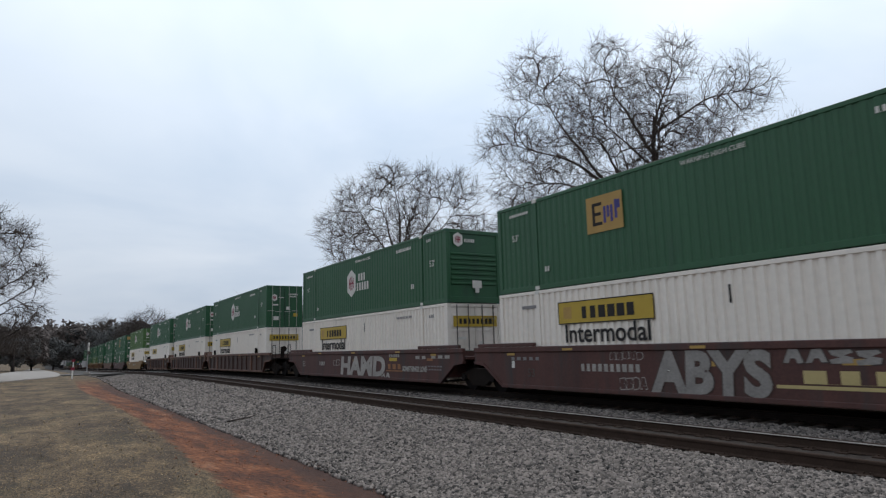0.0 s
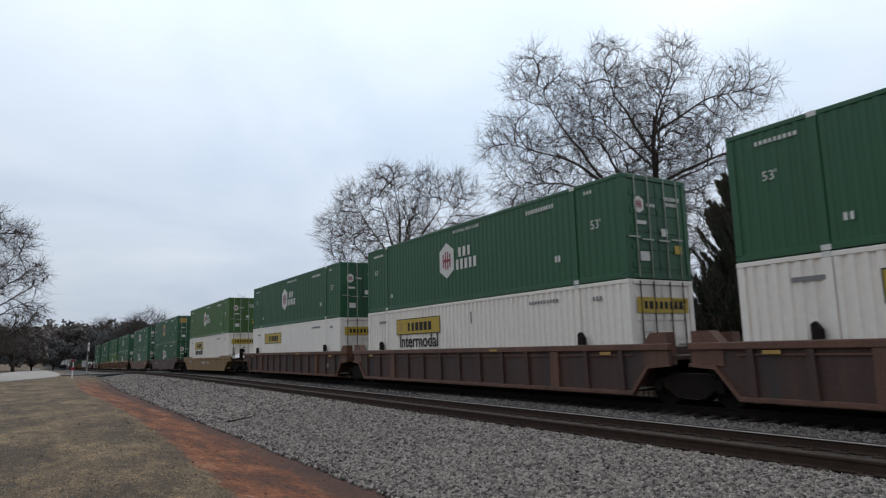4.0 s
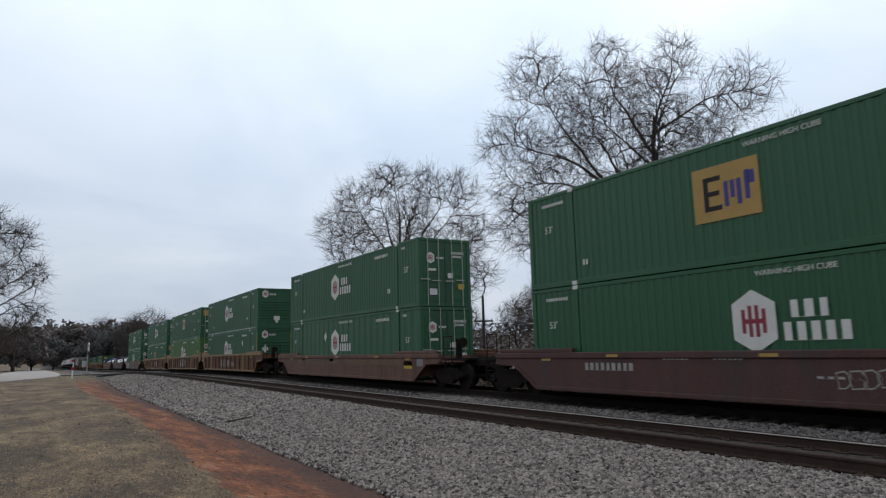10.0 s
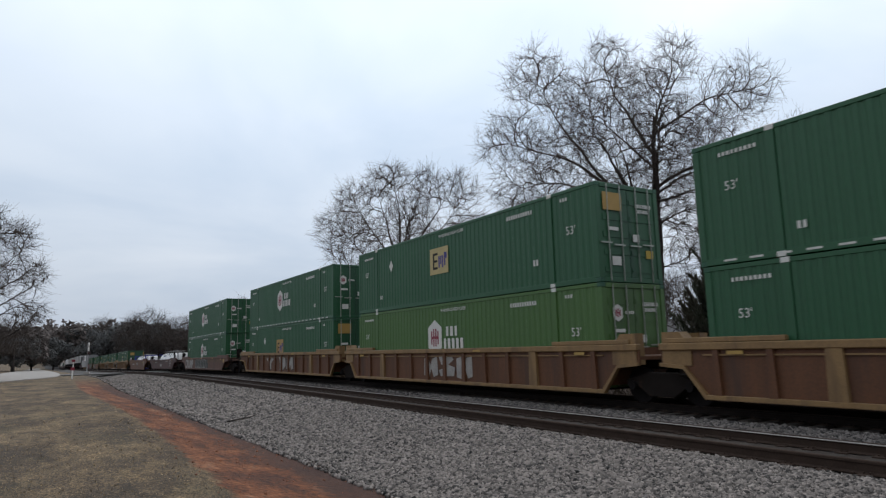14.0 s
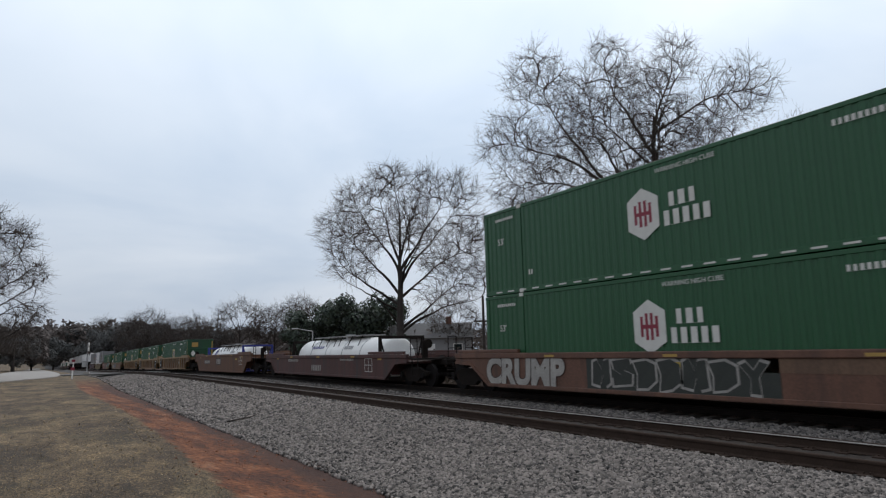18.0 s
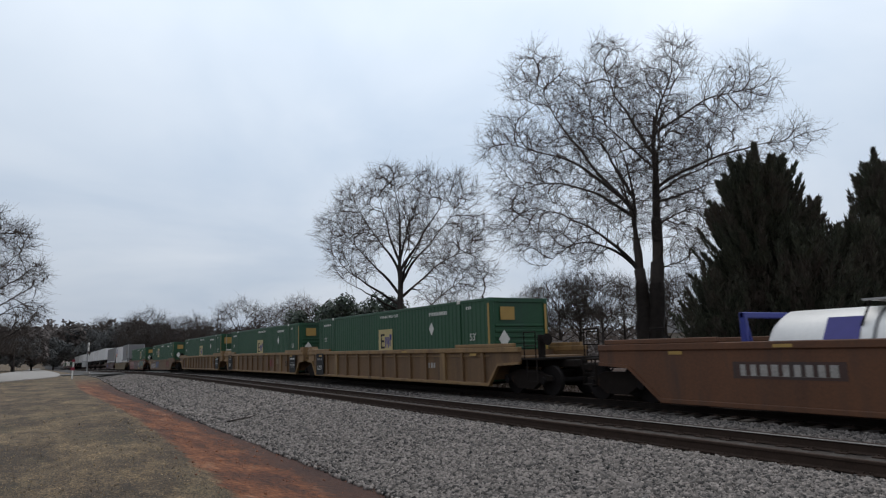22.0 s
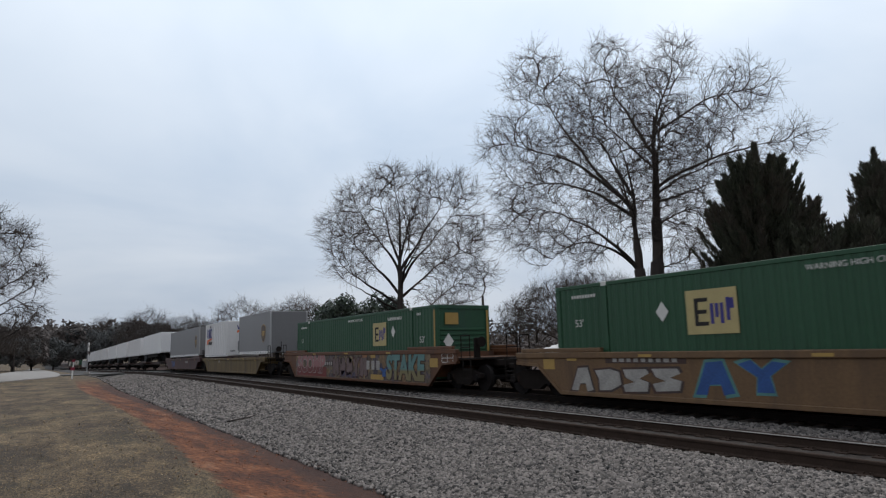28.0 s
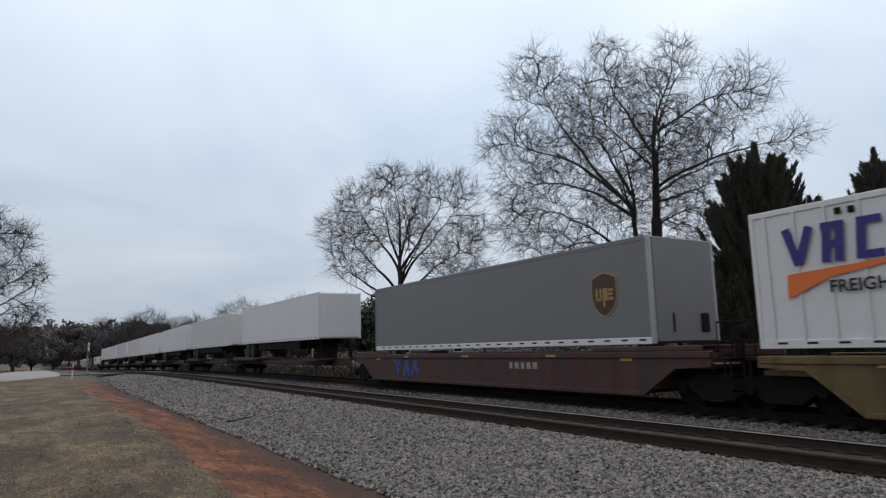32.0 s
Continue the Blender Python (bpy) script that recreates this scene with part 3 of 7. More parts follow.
def track(x, near, label):
    t = tagged(new("railway_track"), label, "railway track", kind="structure")
    t.location = (x, 0, 0)
    for side in (-1, 1):
        # far rails take darker colours: the shade under the train is painted in
        r = part("rail", rail_profile(bmesh.new()), "rail" if near else "steel", t, at=pose(side * (GAUGE / 2 + 0.034), 0, 0))
        part("gauge_face", strip(bmesh.new(), min(-side * 0.0345, -side * 0.037), max(-side * 0.0345, -side * 0.037), -0.022, -0.005), "railhead" if near else "rail", r, "bright worn inner edge")
        part("rail_head", strip(bmesh.new(), -0.024, 0.024, 0.0005, 0.0035), "runway", r, "dull worn running surface")
    part("track_fines", strip(bmesh.new(), -0.66, 0.66, -0.30, -0.184), "fines", t, "dark oily ballast fines between the rails")
    tie_me = cached("tie", lambda bm: box(bm, -1.3, 1.3, -0.115, 0.115, -0.36, -0.178, 0.012), "tie")
    plate_me = cached("tie_plate", lambda bm: (box(bm, -0.19, 0.19, -0.09, 0.09, -0.178, -0.160), box(bm, -0.085, -0.06, 0.03, 0.05, -0.16, -0.135),
                                               box(bm, -0.085, -0.06, -0.05, -0.03, -0.16, -0.135), box(bm, 0.06, 0.085, -0.01, 0.01, -0.16, -0.135)), "rail")
    anchor_me = cached("rail_anchor", lambda bm: box(bm, -0.10, 0.10, -0.02, 0.02, -0.185, -0.15, 0.006), "rail")
    rng = random.Random(3)
    count = 110 if near else 60
    for i in range(count):
        tie = piece("tie", tie_me, None, t, at=pose(rng.uniform(-0.04, 0.04), 2.0 + 0.5 * i + rng.uniform(-0.02, 0.02), grade(2.0 + 0.5 * i) + rng.uniform(-0.008, 0.0), 0, 0, rng.uniform(-0.6, 0.6)))
        if i < (90 if near else 40):
            for side in (-1, 1):
                piece("tie_plate", plate_me, None, tie, at=pose(side * (GAUGE / 2 + 0.034), 0, 0.001))
        if near and i < 60:
            piece("rail_anchor", anchor_me, None, t, at=pose(-(GAUGE / 2 + 0.034), 2.0 + 0.5 * i + 0.15, 0))
    bm = bmesh.new()
    for i in range(count, 500):
        box(bm, -1.3, 1.3, 2.0 + 0.5 * i - 0.115, 2.0 + 0.5 * i + 0.115, grade(2.0 + 0.5 * i) - 0.36, grade(2.0 + 0.5 * i) - 0.178)
    tagged(part("ties", bm, "tie", t, "far timber ties in a row"), kind="stuff")
    return t


track(TRACK_NEAR, True, "empty railway track with rusty rails on timber ties")
track(TRACK_FAR, False, "railway track under the passing train")

# ---- roads and the level crossing ----
def slab(name, pts, z, thick, mat, label):
    bm = prism(bmesh.new(), pts, "z", z - thick, z)
    for v in bm.verts:
        v.co.z += grade(v.co.y)
    ob = part(name, bm, mat, None)
    return tagged(ob, label, "road", kind="structure")


def road_strip(stations, top, thick, mat, label):
    """A road from cross-sections (distance, left edge, right edge), lying on the grade."""
    bm = bmesh.new()
    rings = [[bm.verts.new((x, y, grade(y) + z)) for x, z in ((x0, top - thick), (x1, top - thick), (x1, top), (x0, top))] for y, x0, x1 in stations]
    bm.faces.new(rings[0])
    bm.faces.new(rings[-1][::-1])
    for lo, hi in zip(rings, rings[1:]):
        for i in range(4):
            bm.faces.new((lo[i], hi[i], hi[(i + 1) % 4], lo[(i + 1) % 4]))
    bmesh.ops.recalc_face_normals(bm, faces=bm.faces)
    return tagged(part("road", bm, mat, None), label, "road", kind="structure")


road_strip([(53, -60, -20), (56, -60, -9), (60, -60, -2.6), (66, -60, -0.6), (71, -60, 0.8), (76, -60, 1.7), (86, -60, 2.2), (95, -50, 2.5), (110, -30, 2.7), (125, -14, 2.9), (156, -6.4, 2.9), (200, -6.4, 2.7),
            (300, -6, 2.2), (420, -5.5, 1.6), (520, -5, 1.4), (560, -5, 1.4)], -0.085, 0.15, "concrete", "pale worn road running beside the railway from a junction")
slab("road", [(2.3, 79.5), (8.2, 80.2), (8.2, 88.4), (2.3, 88.5)], -0.03, 0.15, "asphalt", "grey paved approach of the level crossing")
slab("road", [(11.4, 80.2), (12.9, 80.2), (12.9, 88.4), (11.4, 88.4)], -0.03, 0.15, "asphalt", "grey paved strip between the tracks of the crossing")


def crossing_signal(x, y, turn):
    s = tagged(new("crossing_signal"), "galvanised level-crossing signal mast with crossbuck and red lamps", "crossing signal")
    s.matrix_basis = pose(x, y, grade(y) - 0.16, 0, 0, turn)
    part("base", box(bmesh.new(), -0.3, 0.3, -0.3, 0.3, 0, 0.35, 0.03), "concrete", s)
    part("mast", cyl(bmesh.new(), (0, 0, 0.33), (0, 0, 3.6), 0.07, 0.06), "galv", s)
    for a in (45, -45):
        part("crossbuck_board", box(bmesh.new(), -0.61, 0.61, -0.012, 0.012, -0.11, 0.11), "white_paint", s, "white crossbuck board", pose(0, -0.09 - 0.0002 * a, 3.15, 0, a, 0))
    arm = part("lamp_arm", cyl(bmesh.new(), (-0.8, -0.05, 2.45), (0.8, -0.05, 2.45), 0.035), "galv", s)
    for dx in (-0.75, 0.75):
        d = part("lamp_disc", cyl(bmesh.new(), (dx, -0.08, 2.45), (dx, -0.11, 2.45), 0.27, seg=20), "mark_black", arm, "black backing disc")
        part("lens", cyl(bmesh.new(), (dx, -0.12, 2.45), (dx, -0.17, 2.45), 0.15, seg=16), "red_lens", arm, "red signal lens")
    part("gate_box", box(bmesh.new(), -0.22, 0.22, 0.05, 0.5, 0.9, 1.6, 0.03), "galv", s, "gate machine housing")
    return s


crossing_signal(4.75, 84.5, 80)
crossing_signal(19.2, 91, 260)


def marker_post(x, y, height, label):
    m = tagged(new("marker_post"), label, "post")
    m.matrix_basis = pose(x, y, ground_z(x, y) - 0.02)
    part("post", box(bmesh.new(), -0.05, 0.05, -0.03, 0.03, 0, height, 0.008), "white_paint", m)
    part("sign", box(bmesh.new(), -0.15, 0.15, -0.045, -0.032, height - 0.22, height + 0.02, 0.006), "mark_red", m, "small faded red sign plate")


marker_post(2.45, 62.0, 0.95, "short white marker post at the lawn's edge")
marker_post(3.2, 80.0, 1.7, "white marker post by the crossing")


def utility_pole(x, y, height):
    u = tagged(new("utility_pole"), "dark wooden utility pole with a cross-arm", "utility pole")
    u.matrix_basis = pose(x, y, ground_z(x, y) - 0.05, 0, 0, -35)
    part("pole", cyl(bmesh.new(), (0, 0, 0), (0, 0, height), 0.15, 0.11), "pole_wood", u)
    arm = part("cross_arm", box(bmesh.new(), -0.9, 0.9, -0.06, 0.06, height - 2.4, height - 2.25, 0.01), "pole_wood", u)
    for dx in (-0.75, 0.75):
        part("insulator", cyl(bmesh.new(), (dx, 0, height - 2.25), (dx, 0, height - 2.1), 0.05, 0.03), "glass_dark", arm)


utility_pole(34.6, 49.0, 5.9)


def street_lamp(x, y, height):
    u = tagged(new("street_lamp"), "thin pole with a pale curved lamp arm", "street lamp")
    u.matrix_basis = pose(x, y, ground_z(x, y) - 0.05, 0, 0, -20)
    part("pole", cyl(bmesh.new(), (0, 0, 0), (0, 0, height), 0.09, 0.07), "galv", u)
    part("arm", cyl(bmesh.new(), (0, 0, height - 0.05), (-1.6, 0, height + 0.25), 0.05, 0.04), "galv", u)
    part("lamp_head", box(bmesh.new(), -2.3, -1.55, -0.14, 0.14, height + 0.18, height + 0.33, 0.05), "galv", u)


street_lamp(26.0, 70.0, 4.0)


def house(x, y, turn, w, d, h, wall, label):
    b = tagged(new("house"), label, "house")
    b.matrix_basis = pose(x, y, ground_z(x, y) - 0.05, 0, 0, turn)
    part("wall", box(bmesh.new(), -w / 2, w / 2, -d / 2, d / 2, 0, h, 0.02), wall, b)
    roof = part("gable_roof", prism(bmesh.new(), [(-d / 2 - 0.5, h + 0.004), (d / 2 + 0.5, h + 0.004), (0, h + d * 0.28)], "x", -w / 2 - 0.4, w / 2 + 0.4), "roof", b)
    part("chimney", box(bmesh.new(), w * 0.2, w * 0.2 + 0.8, -0.4, 0.4, h + 0.2, h + d * 0.28 + 0.9, 0.02), "brick", roof)
    for i in range(3):
        cx = -w / 2 + w * (i + 0.5) / 3
        if i == 1:
            part("door", box(bmesh.new(), cx - 0.48, cx + 0.48, -d / 2 - 0.04, -d / 2 - 0.004, 0.05, 2.1, 0.01), "white_paint", b)
            continue
        win = part("window", box(bmesh.new(), cx - 0.65, cx + 0.65, -d / 2 - 0.05, -d / 2 - 0.004, 0.9, 2.1, 0.01), "white_paint", b)
        part("pane", box(bmesh.new(), cx - 0.55, cx + 0.55, -d / 2 - 0.06, -d / 2 - 0.052, 1.0, 2.0), "glass_dark", win)
    return b


house(69.8, 53.6, -52, 9.0, 6.5, 2.4, "white_paint", "small white house behind the oak")
house(48.5, 82.0, -30, 11, 8, 2.9, "grey_siding", "single-storey grey house behind the trees")


# ---- trees ----
def tube_data(paths, sides):
    """Vertices and quads of tapered tubes along polylines of (point, radius)."""
    verts, faces = [], []
    ring = [(math.cos(2 * math.pi * i / sides), math.sin(2 * math.pi * i / sides)) for i in range(sides)]
    for path in paths:
        start = len(verts)
        for i, (p, r) in enumerate(path):
            d = (path[min(i + 1, len(path) - 1)][0] - path[max(i - 1, 0)][0])
            if d.length < 1e-6:
                d = Vector((0, 0, 1))
            d.normalize()
            a = d.orthogonal().normalized() if abs(d.z) > 0.9 else d.cross(Vector((0, 0, 1))).normalized()
            c = d.cross(a)
            for u, v in ring:
                verts.append(p + (a * u + c * v) * r)
        for i in range(len(path) - 1):
            o = start + i * sides
            for k in range(sides):
                faces.append((o + k, o + (k + 1) % sides, o + sides + (k + 1) % sides, o + sides + k))
    return np.array([tuple(v) for v in verts]), np.array(faces)


def colonise(rng, pos, up, goals, step, reach, near):
    """Branches that grow from the given nodes towards goals spread through the crown. pos: places; up: each node's parent."""
    pos, up, kids = [np.array(p) for p in pos], list(up), [0] * len(pos)
    every = np.array(pos)
    gap = np.full(len(goals), 1e9)
    who = np.zeros(len(goals), int)
    for k in range(0, len(every), 60):
        d = np.linalg.norm(goals[:, None] - every[None, k:k + 60], axis=2)
        j = d.argmin(1)
        m = d[np.arange(len(goals)), j]
        who = np.where(m < gap, j + k, who)
        gap = np.minimum(m, gap)
    for _ in range(110):
        live = gap < reach
        if not live.any():
            break
        fresh = []
        for node in np.unique(who[live]):
            if kids[node] > 3:
                continue
            mine = goals[live & (who == node)] - pos[node]
            d = (mine / (np.linalg.norm(mine, axis=1, keepdims=True) + 1e-9)).mean(0) + rng.normal(0, 0.15, 3) + np.array([0, 0, 0.03])
            back = pos[node] - pos[up[node]] if up[node] >= 0 else np.zeros(3)
            d = d / (np.linalg.norm(d) + 1e-9) + 0.8 * back / (np.linalg.norm(back) + 1e-9)
            d /= np.linalg.norm(d) + 1e-9
            kids[node] += 1
            pos.append(pos[node] + d * step)
            up.append(int(node))
            kids.append(0)
            fresh.append(len(pos) - 1)
        if not fresh:
            break
        d = np.linalg.norm(goals[:, None] - np.array([pos[k] for k in fresh])[None], axis=2)
        j = d.argmin(1)
        m = d[np.arange(len(goals)), j]
        who = np.where(m < gap, np.array(fresh)[j], who)
        gap = np.minimum(m, gap)
        stay = gap > near
        goals, gap, who = goals[stay], gap[stay], who[stay]
        if not len(goals):
            break
    return pos, up


def limb_path(rng, q, end, bow, radius):
    """A wandering limb from q to its end, lifted by bow in its middle."""
    steps, path, walk_off = 12, [], Vector((0, 0, 0))
    length = (end - q).length
    drift = [Vector((0, 0, 0))]
    for i in range(steps):
        walk_off = walk_off * 0.75 + Vector((rng.gauss(0, 1), rng.gauss(0, 1), rng.gauss(0, 1))) * 0.014 * length
        drift.append(drift[-1] + walk_off * 0.6)
    for i in range(steps + 1):
        f = i / steps
        p = q.lerp(end, f) + Vector((0, 0, bow * 4 * f * (1 - f))) + drift[i] - drift[-1] * f
        path.append((p, max(0.008, radius * (1 - 0.85 * f))))
    return path


def lobe_goals(rnd, right, deep, k, u, z, d, ru, rz, rd):
    v = rnd.normal(size=(k, 3))
    v *= 0.92 * (rnd.random((k, 1)) ** 0.37) / np.linalg.norm(v, axis=1, keepdims=True)
    return np.array(right) * (u + ru * v[:, :1]) + np.array(deep) * (d + rd * v[:, 1:2]) + np.array((0, 0, 1.0)) * (z + rz * v[:, 2:])


def bare_tree(seed, bearing, trunks, limbs, lobes, label, at, thick=0.085, fine=0.0085, step=0.36, twigs=2, density=1.0):
    """A leafless tree. trunks: (sideways, lean, height, radius). limbs: (trunk, height, then where it ends: sideways, height, depth, and its bow).
    lobes: the rounded parts of its crown, (sideways, height, depth, then the half sizes in the same order)."""
    rng, rnd = random.Random(seed), np.random.default_rng(seed)
    right = Vector((math.cos(radians(bearing)), -math.sin(radians(bearing)), 0))
    deep = Vector((math.sin(radians(bearing)), math.cos(radians(bearing)), 0))
    pos, up, floor = [], [], []
    bodies = []

    def add_path(path, parent):
        for k, (p, r) in enumerate(path):
            pos.append(tuple(p))
            up.append(parent if k == 0 else len(pos) - 2)
            floor.append(r)

    for off, lean, height, radius in trunks:
        path, p = [], right * off
        for i in range(13):
            f = i / 12
            apart = 1.0 if len(trunks) < 2 else 0.45 + 0.55 * min(1.0, (f * height / 6.5) ** 2)
            path.append((p * apart + right * (lean * f * height) + Vector((rng.gauss(0, 0.05), rng.gauss(0, 0.05), height * f)), radius * (1.3 - 0.3 * min(1, f * 6)) * (1 - 0.86 * f ** 1.15)))
        bodies.append((path, len(pos)))
        add_path(path, -1)
    for k, z, lateral, z_end, depth, *bow in limbs:
        path, first = bodies[k]
        f = min(0.999, z / path[-1][0].z) * 12
        i = int(f)
        q = path[i][0].lerp(path[min(i + 1, 12)][0], f - i)
        end = q.lerp(right * lateral + deep * depth + Vector((0, 0, z_end)), 0.82)
        length = (end - q).length
        thickness = max(0.03, min(trunks[k][3] * 0.42, 0.0125 * length + 0.03))
        limb = limb_path(rng, q, end, bow[0] if bow else 0.03 * length, thickness)
        add_path(limb, first + i)
    # goals through the crown, denser towards its outside; first the few of the boughs, then those of branches, then those of twigs
    spread = lambda per: np.concatenate([lobe_goals(rnd, right, deep, int(per * density * (l[3] * l[4] * l[5]) ** 0.8), *l) for l in lobes])
    pos, up = colonise(rnd, pos, up, spread(5.0), step * 1.3, 14.0, 0.55)
    pos, up = colonise(rnd, pos, up, spread(38), step, 5.0, step * 0.9)
    # each branch is as thick as what springs from it
    made = len(floor)
    flow = np.zeros(len(pos))
    child = [[] for _ in pos]
    for i in range(len(pos) - 1, -1, -1):
        flow[i] = max(flow[i], fine ** 1.88)
        if up[i] >= 0:
            flow[up[i]] += flow[i]
            child[up[i]].append(i)
    rad = 1.3 * flow ** (1 / 1.88)
    for i in range(made):
        rad[i] = floor[i]
    paths, seen = [], set()
    for i in range(len(pos)):
        if up[i] >= 0 and i not in seen and (i == child[up[i]][0]) and up[up[i]] >= 0:
            continue
        # follow the first child as the leader
        run = [up[i]] if up[i] >= 0 else []
        j = i
        while True:
            run.append(j)
            seen.add(j)
            if not child[j]:
                break
            j = child[j][0]
        path = [(Vector(pos[k]), float(min(rad[k], rad[run[1]] if n == 0 and len(run) > 1 else rad[k]))) for n, k in enumerate(run)]
        if len(path) > 1:
            paths.append(path)
    # straight twigs that carry on from the thin branches, with finer ones upon them
    hub = np.array(right) * np.mean([l[0] for l in lobes]) + np.array((0, 0, np.mean([l[1] for l in lobes]) - 4.0))
    for i in range(made, len(pos)):
        if rad[i] > 0.035:
            continue
        axis = np.array(pos[i]) - np.array(pos[up[i]])
        axis /= np.linalg.norm(axis) + 1e-9
        away = np.array(pos[i]) - hub
        away /= np.linalg.norm(away) + 1e-9
        for _ in range(twigs + (2 if not child[i] else 0)):
            d = axis * 0.8 + away * 0.45 + rnd.normal(0, 0.42, 3)
            d /= np.linalg.norm(d)
            ln = step * rnd.uniform(1.0, 3.0)
            p = np.array(pos[i]) - axis * step * rnd.random()
            path = [(Vector(p), fine * 0.8)]
            for k in range(3):
                p = p + d * ln / 3
                path.append((Vector(p), fine * (0.7 - 0.14 * k)))
                side = d + rnd.normal(0, 0.5, 3)
                paths.append([(Vector(p), fine * 0.5), (Vector(p + side / np.linalg.norm(side) * ln * rnd.uniform(0.2, 0.42)), fine * 0.36)])
                d = d + rnd.normal(0, 0.14, 3)
                d /= np.linalg.norm(d)
            paths.append(path)
    tree = tagged(new("bare_tree"), label, "tree")
    tree.matrix_basis = pose(*at)
    small = []
    for path in paths:
        if path[0][1] > thick and len(path) > 4:
            name = "trunk" if path[0][0].z < 0.01 else "limb"
            piece(name, raw_mesh(name, *tube_data([path], 8), "bark", smooth=True), None, tree, "dark forked trunk" if name == "trunk" else "")
        else:
            small.append(path)
    crown = piece("crown", raw_mesh("crown", *tube_data(small, 3), "twig"), None, tree, "bare crown of fine twigs")
    tagged(crown, kind="stuff")
    return tree


bare_tree(29, 49.3, [(-0.40, 0.0, 9.9, 0.56), (0.40, 0.044, 14.6, 0.54)], [
    (0, 9.1, -9.3, 15.3, 0.5, 0.3), (0, 9.2, -6.6, 19.0, -1, 0.2), (0, 8.8, -8.9, 11.6, 1.5, 1.1), (0, 5.8, -7.4, 10.4, -1.5, 1.0), (0, 5.6, -6.9, 6.6, 1, 1.7), (0, 9.9, -3.7, 17.0, 2, 0.3),
    (0, 10.1, -1.6, 14.7, -2, 0.3), (1, 11.5, -3.5, 15.3, -1.5, 0.4), (1, 12.4, -2.7, 20.6, 0.8, -0.2), (1, 13.0, 2.7, 20.0, 0, -0.1), (1, 13.2, 3.4, 18.7, 1, 0.1), (1, 13.5, 7.5, 15.7, -0.8, 0.5),
    (1, 10.0, 6.0, 13.0, 0.3, 0.1), (1, 10.4, 9.7, 13.0, 0.8, 0.5), (1, 9.5, 6.0, 10.9, 1.5, 0.3), (1, 8.2, 4.6, 8.8, -1, 0.4), (1, 5.6, 2.9, 5.9, 1, 0.3),
    (1, 11.0, 1.6, 15.5, -3.6, 0.3), (0, 8.6, -1.5, 13.0, -3.8, 0.3), (1, 11.6, 2.2, 15.6, 3.4, 0.3), (0, 9.0, -2.4, 13.2, 3.6, 0.3)],
    [(-7.3, 14.2, 0.4, 2.5, 2.0, 2.4), (-5.5, 17.3, -0.8, 2.1, 2.3, 2.2), (-1.3, 17.8, 0.6, 1.8, 2.6, 2.2), (2.3, 17.3, 0.2, 1.5, 2.4, 2.2), (5.5, 15.3, -0.6, 2.2, 1.9, 2.2), (7.7, 12.7, 0.7, 2.3, 1.1, 1.6),
     (-6.5, 11.2, 1.0, 2.7, 1.7, 2.6), (-5.4, 8.2, -0.5, 3.2, 1.8, 2.4), (-2.6, 14.2, 0, 2.4, 2.2, 4.4), (2.6, 12.9, 0, 2.2, 2.2, 4.2), (2.7, 8.4, 0, 1.5, 2.4, 2.2), (-2.2, 10.2, 0.5, 1.8, 1.5, 3.6), (0.6, 15.6, 0, 1.8, 1.8, 4.0),
     (-4.4, 12.6, 0.4, 2.6, 2.0, 3.4), (0.4, 12.2, -0.4, 2.0, 2.2, 4.2), (-3.6, 16.0, 0, 1.8, 1.8, 2.6), (4.6, 11.2, 0.4, 1.8, 1.4, 2.4), (4.2, 13.9, 0, 1.6, 1.5, 2.8), (-3.4, 7.6, 0, 1.8, 1.6, 2.6), (-0.6, 9.6, 0.5, 2.0, 2.8, 3.6), (1.9, 10.2, -0.4, 1.8, 3.0, 3.4), (-7.0, 9.0, 0, 1.9, 1.4, 2.2), (2.2, 6.6, 0, 1.4, 1.4, 2.0)],
    "tall bare oak with a forked trunk behind the railway", (28.9, 24.9, -0.1))
bare_tree(23, 28.1, [(0.0, 0.01, 11.5, 0.38)], [
    (0, 3.2, -3.0, 7.4, 0.8), (0, 2.6, 7.4, 5.8, -1.2, 0.5), (0, 3.0, 6.6, 8.4, 1.5), (0, 4.4, -5.2, 7.4, -1.5), (0, 4.9, -6.2, 9.8, 0.6), (0, 5.4, 6.9, 10.4, 0.5), (0, 5.6, -5.6, 12.2, 1.2), (0, 6.4, 5.2, 13.4, -1.2),
    (0, 7.2, -4.0, 14.0, -0.8), (0, 7.4, 5.0, 15.0, 0.8), (0, 8.2, -2.2, 15.4, 1.4), (0, 8.4, 2.4, 15.4, -1.0), (0, 9.0, -0.4, 15.8, -0.4), (0, 6.0, 1.0, 10.5, -4.2), (0, 5.6, 0.5, 10.0, 4.2), (0, 7.0, 2.6, 12.4, 2.8)],
    [(-4.4, 10.4, 0.2, 2.2, 2.2, 2.6), (-3.3, 13.0, 0.4, 1.8, 1.7, 2.4), (-0.7, 14.3, -0.3, 1.9, 1.7, 2.6), (2.2, 14.1, 0.4, 1.7, 1.7, 2.6), (4.7, 13.6, 0, 1.8, 1.8, 2.4), (5.2, 10.6, 0.3, 2.2, 2.0, 2.8), (5.6, 7.3, -0.4, 2.1, 1.7, 2.4),
     (3.4, 5.6, 0, 2.6, 1.2, 2.2), (-3.4, 8.0, 0, 2.2, 1.4, 2.4), (0.8, 11.0, 0, 2.4, 2.2, 4.0), (-2.4, 10.2, 0, 1.8, 1.8, 2.8), (3.0, 8.6, 0, 2.0, 1.8, 3.0)],
    "bare spreading oak behind the railway", (23.4, 44.2, 0.0), fine=0.0105, step=0.40)
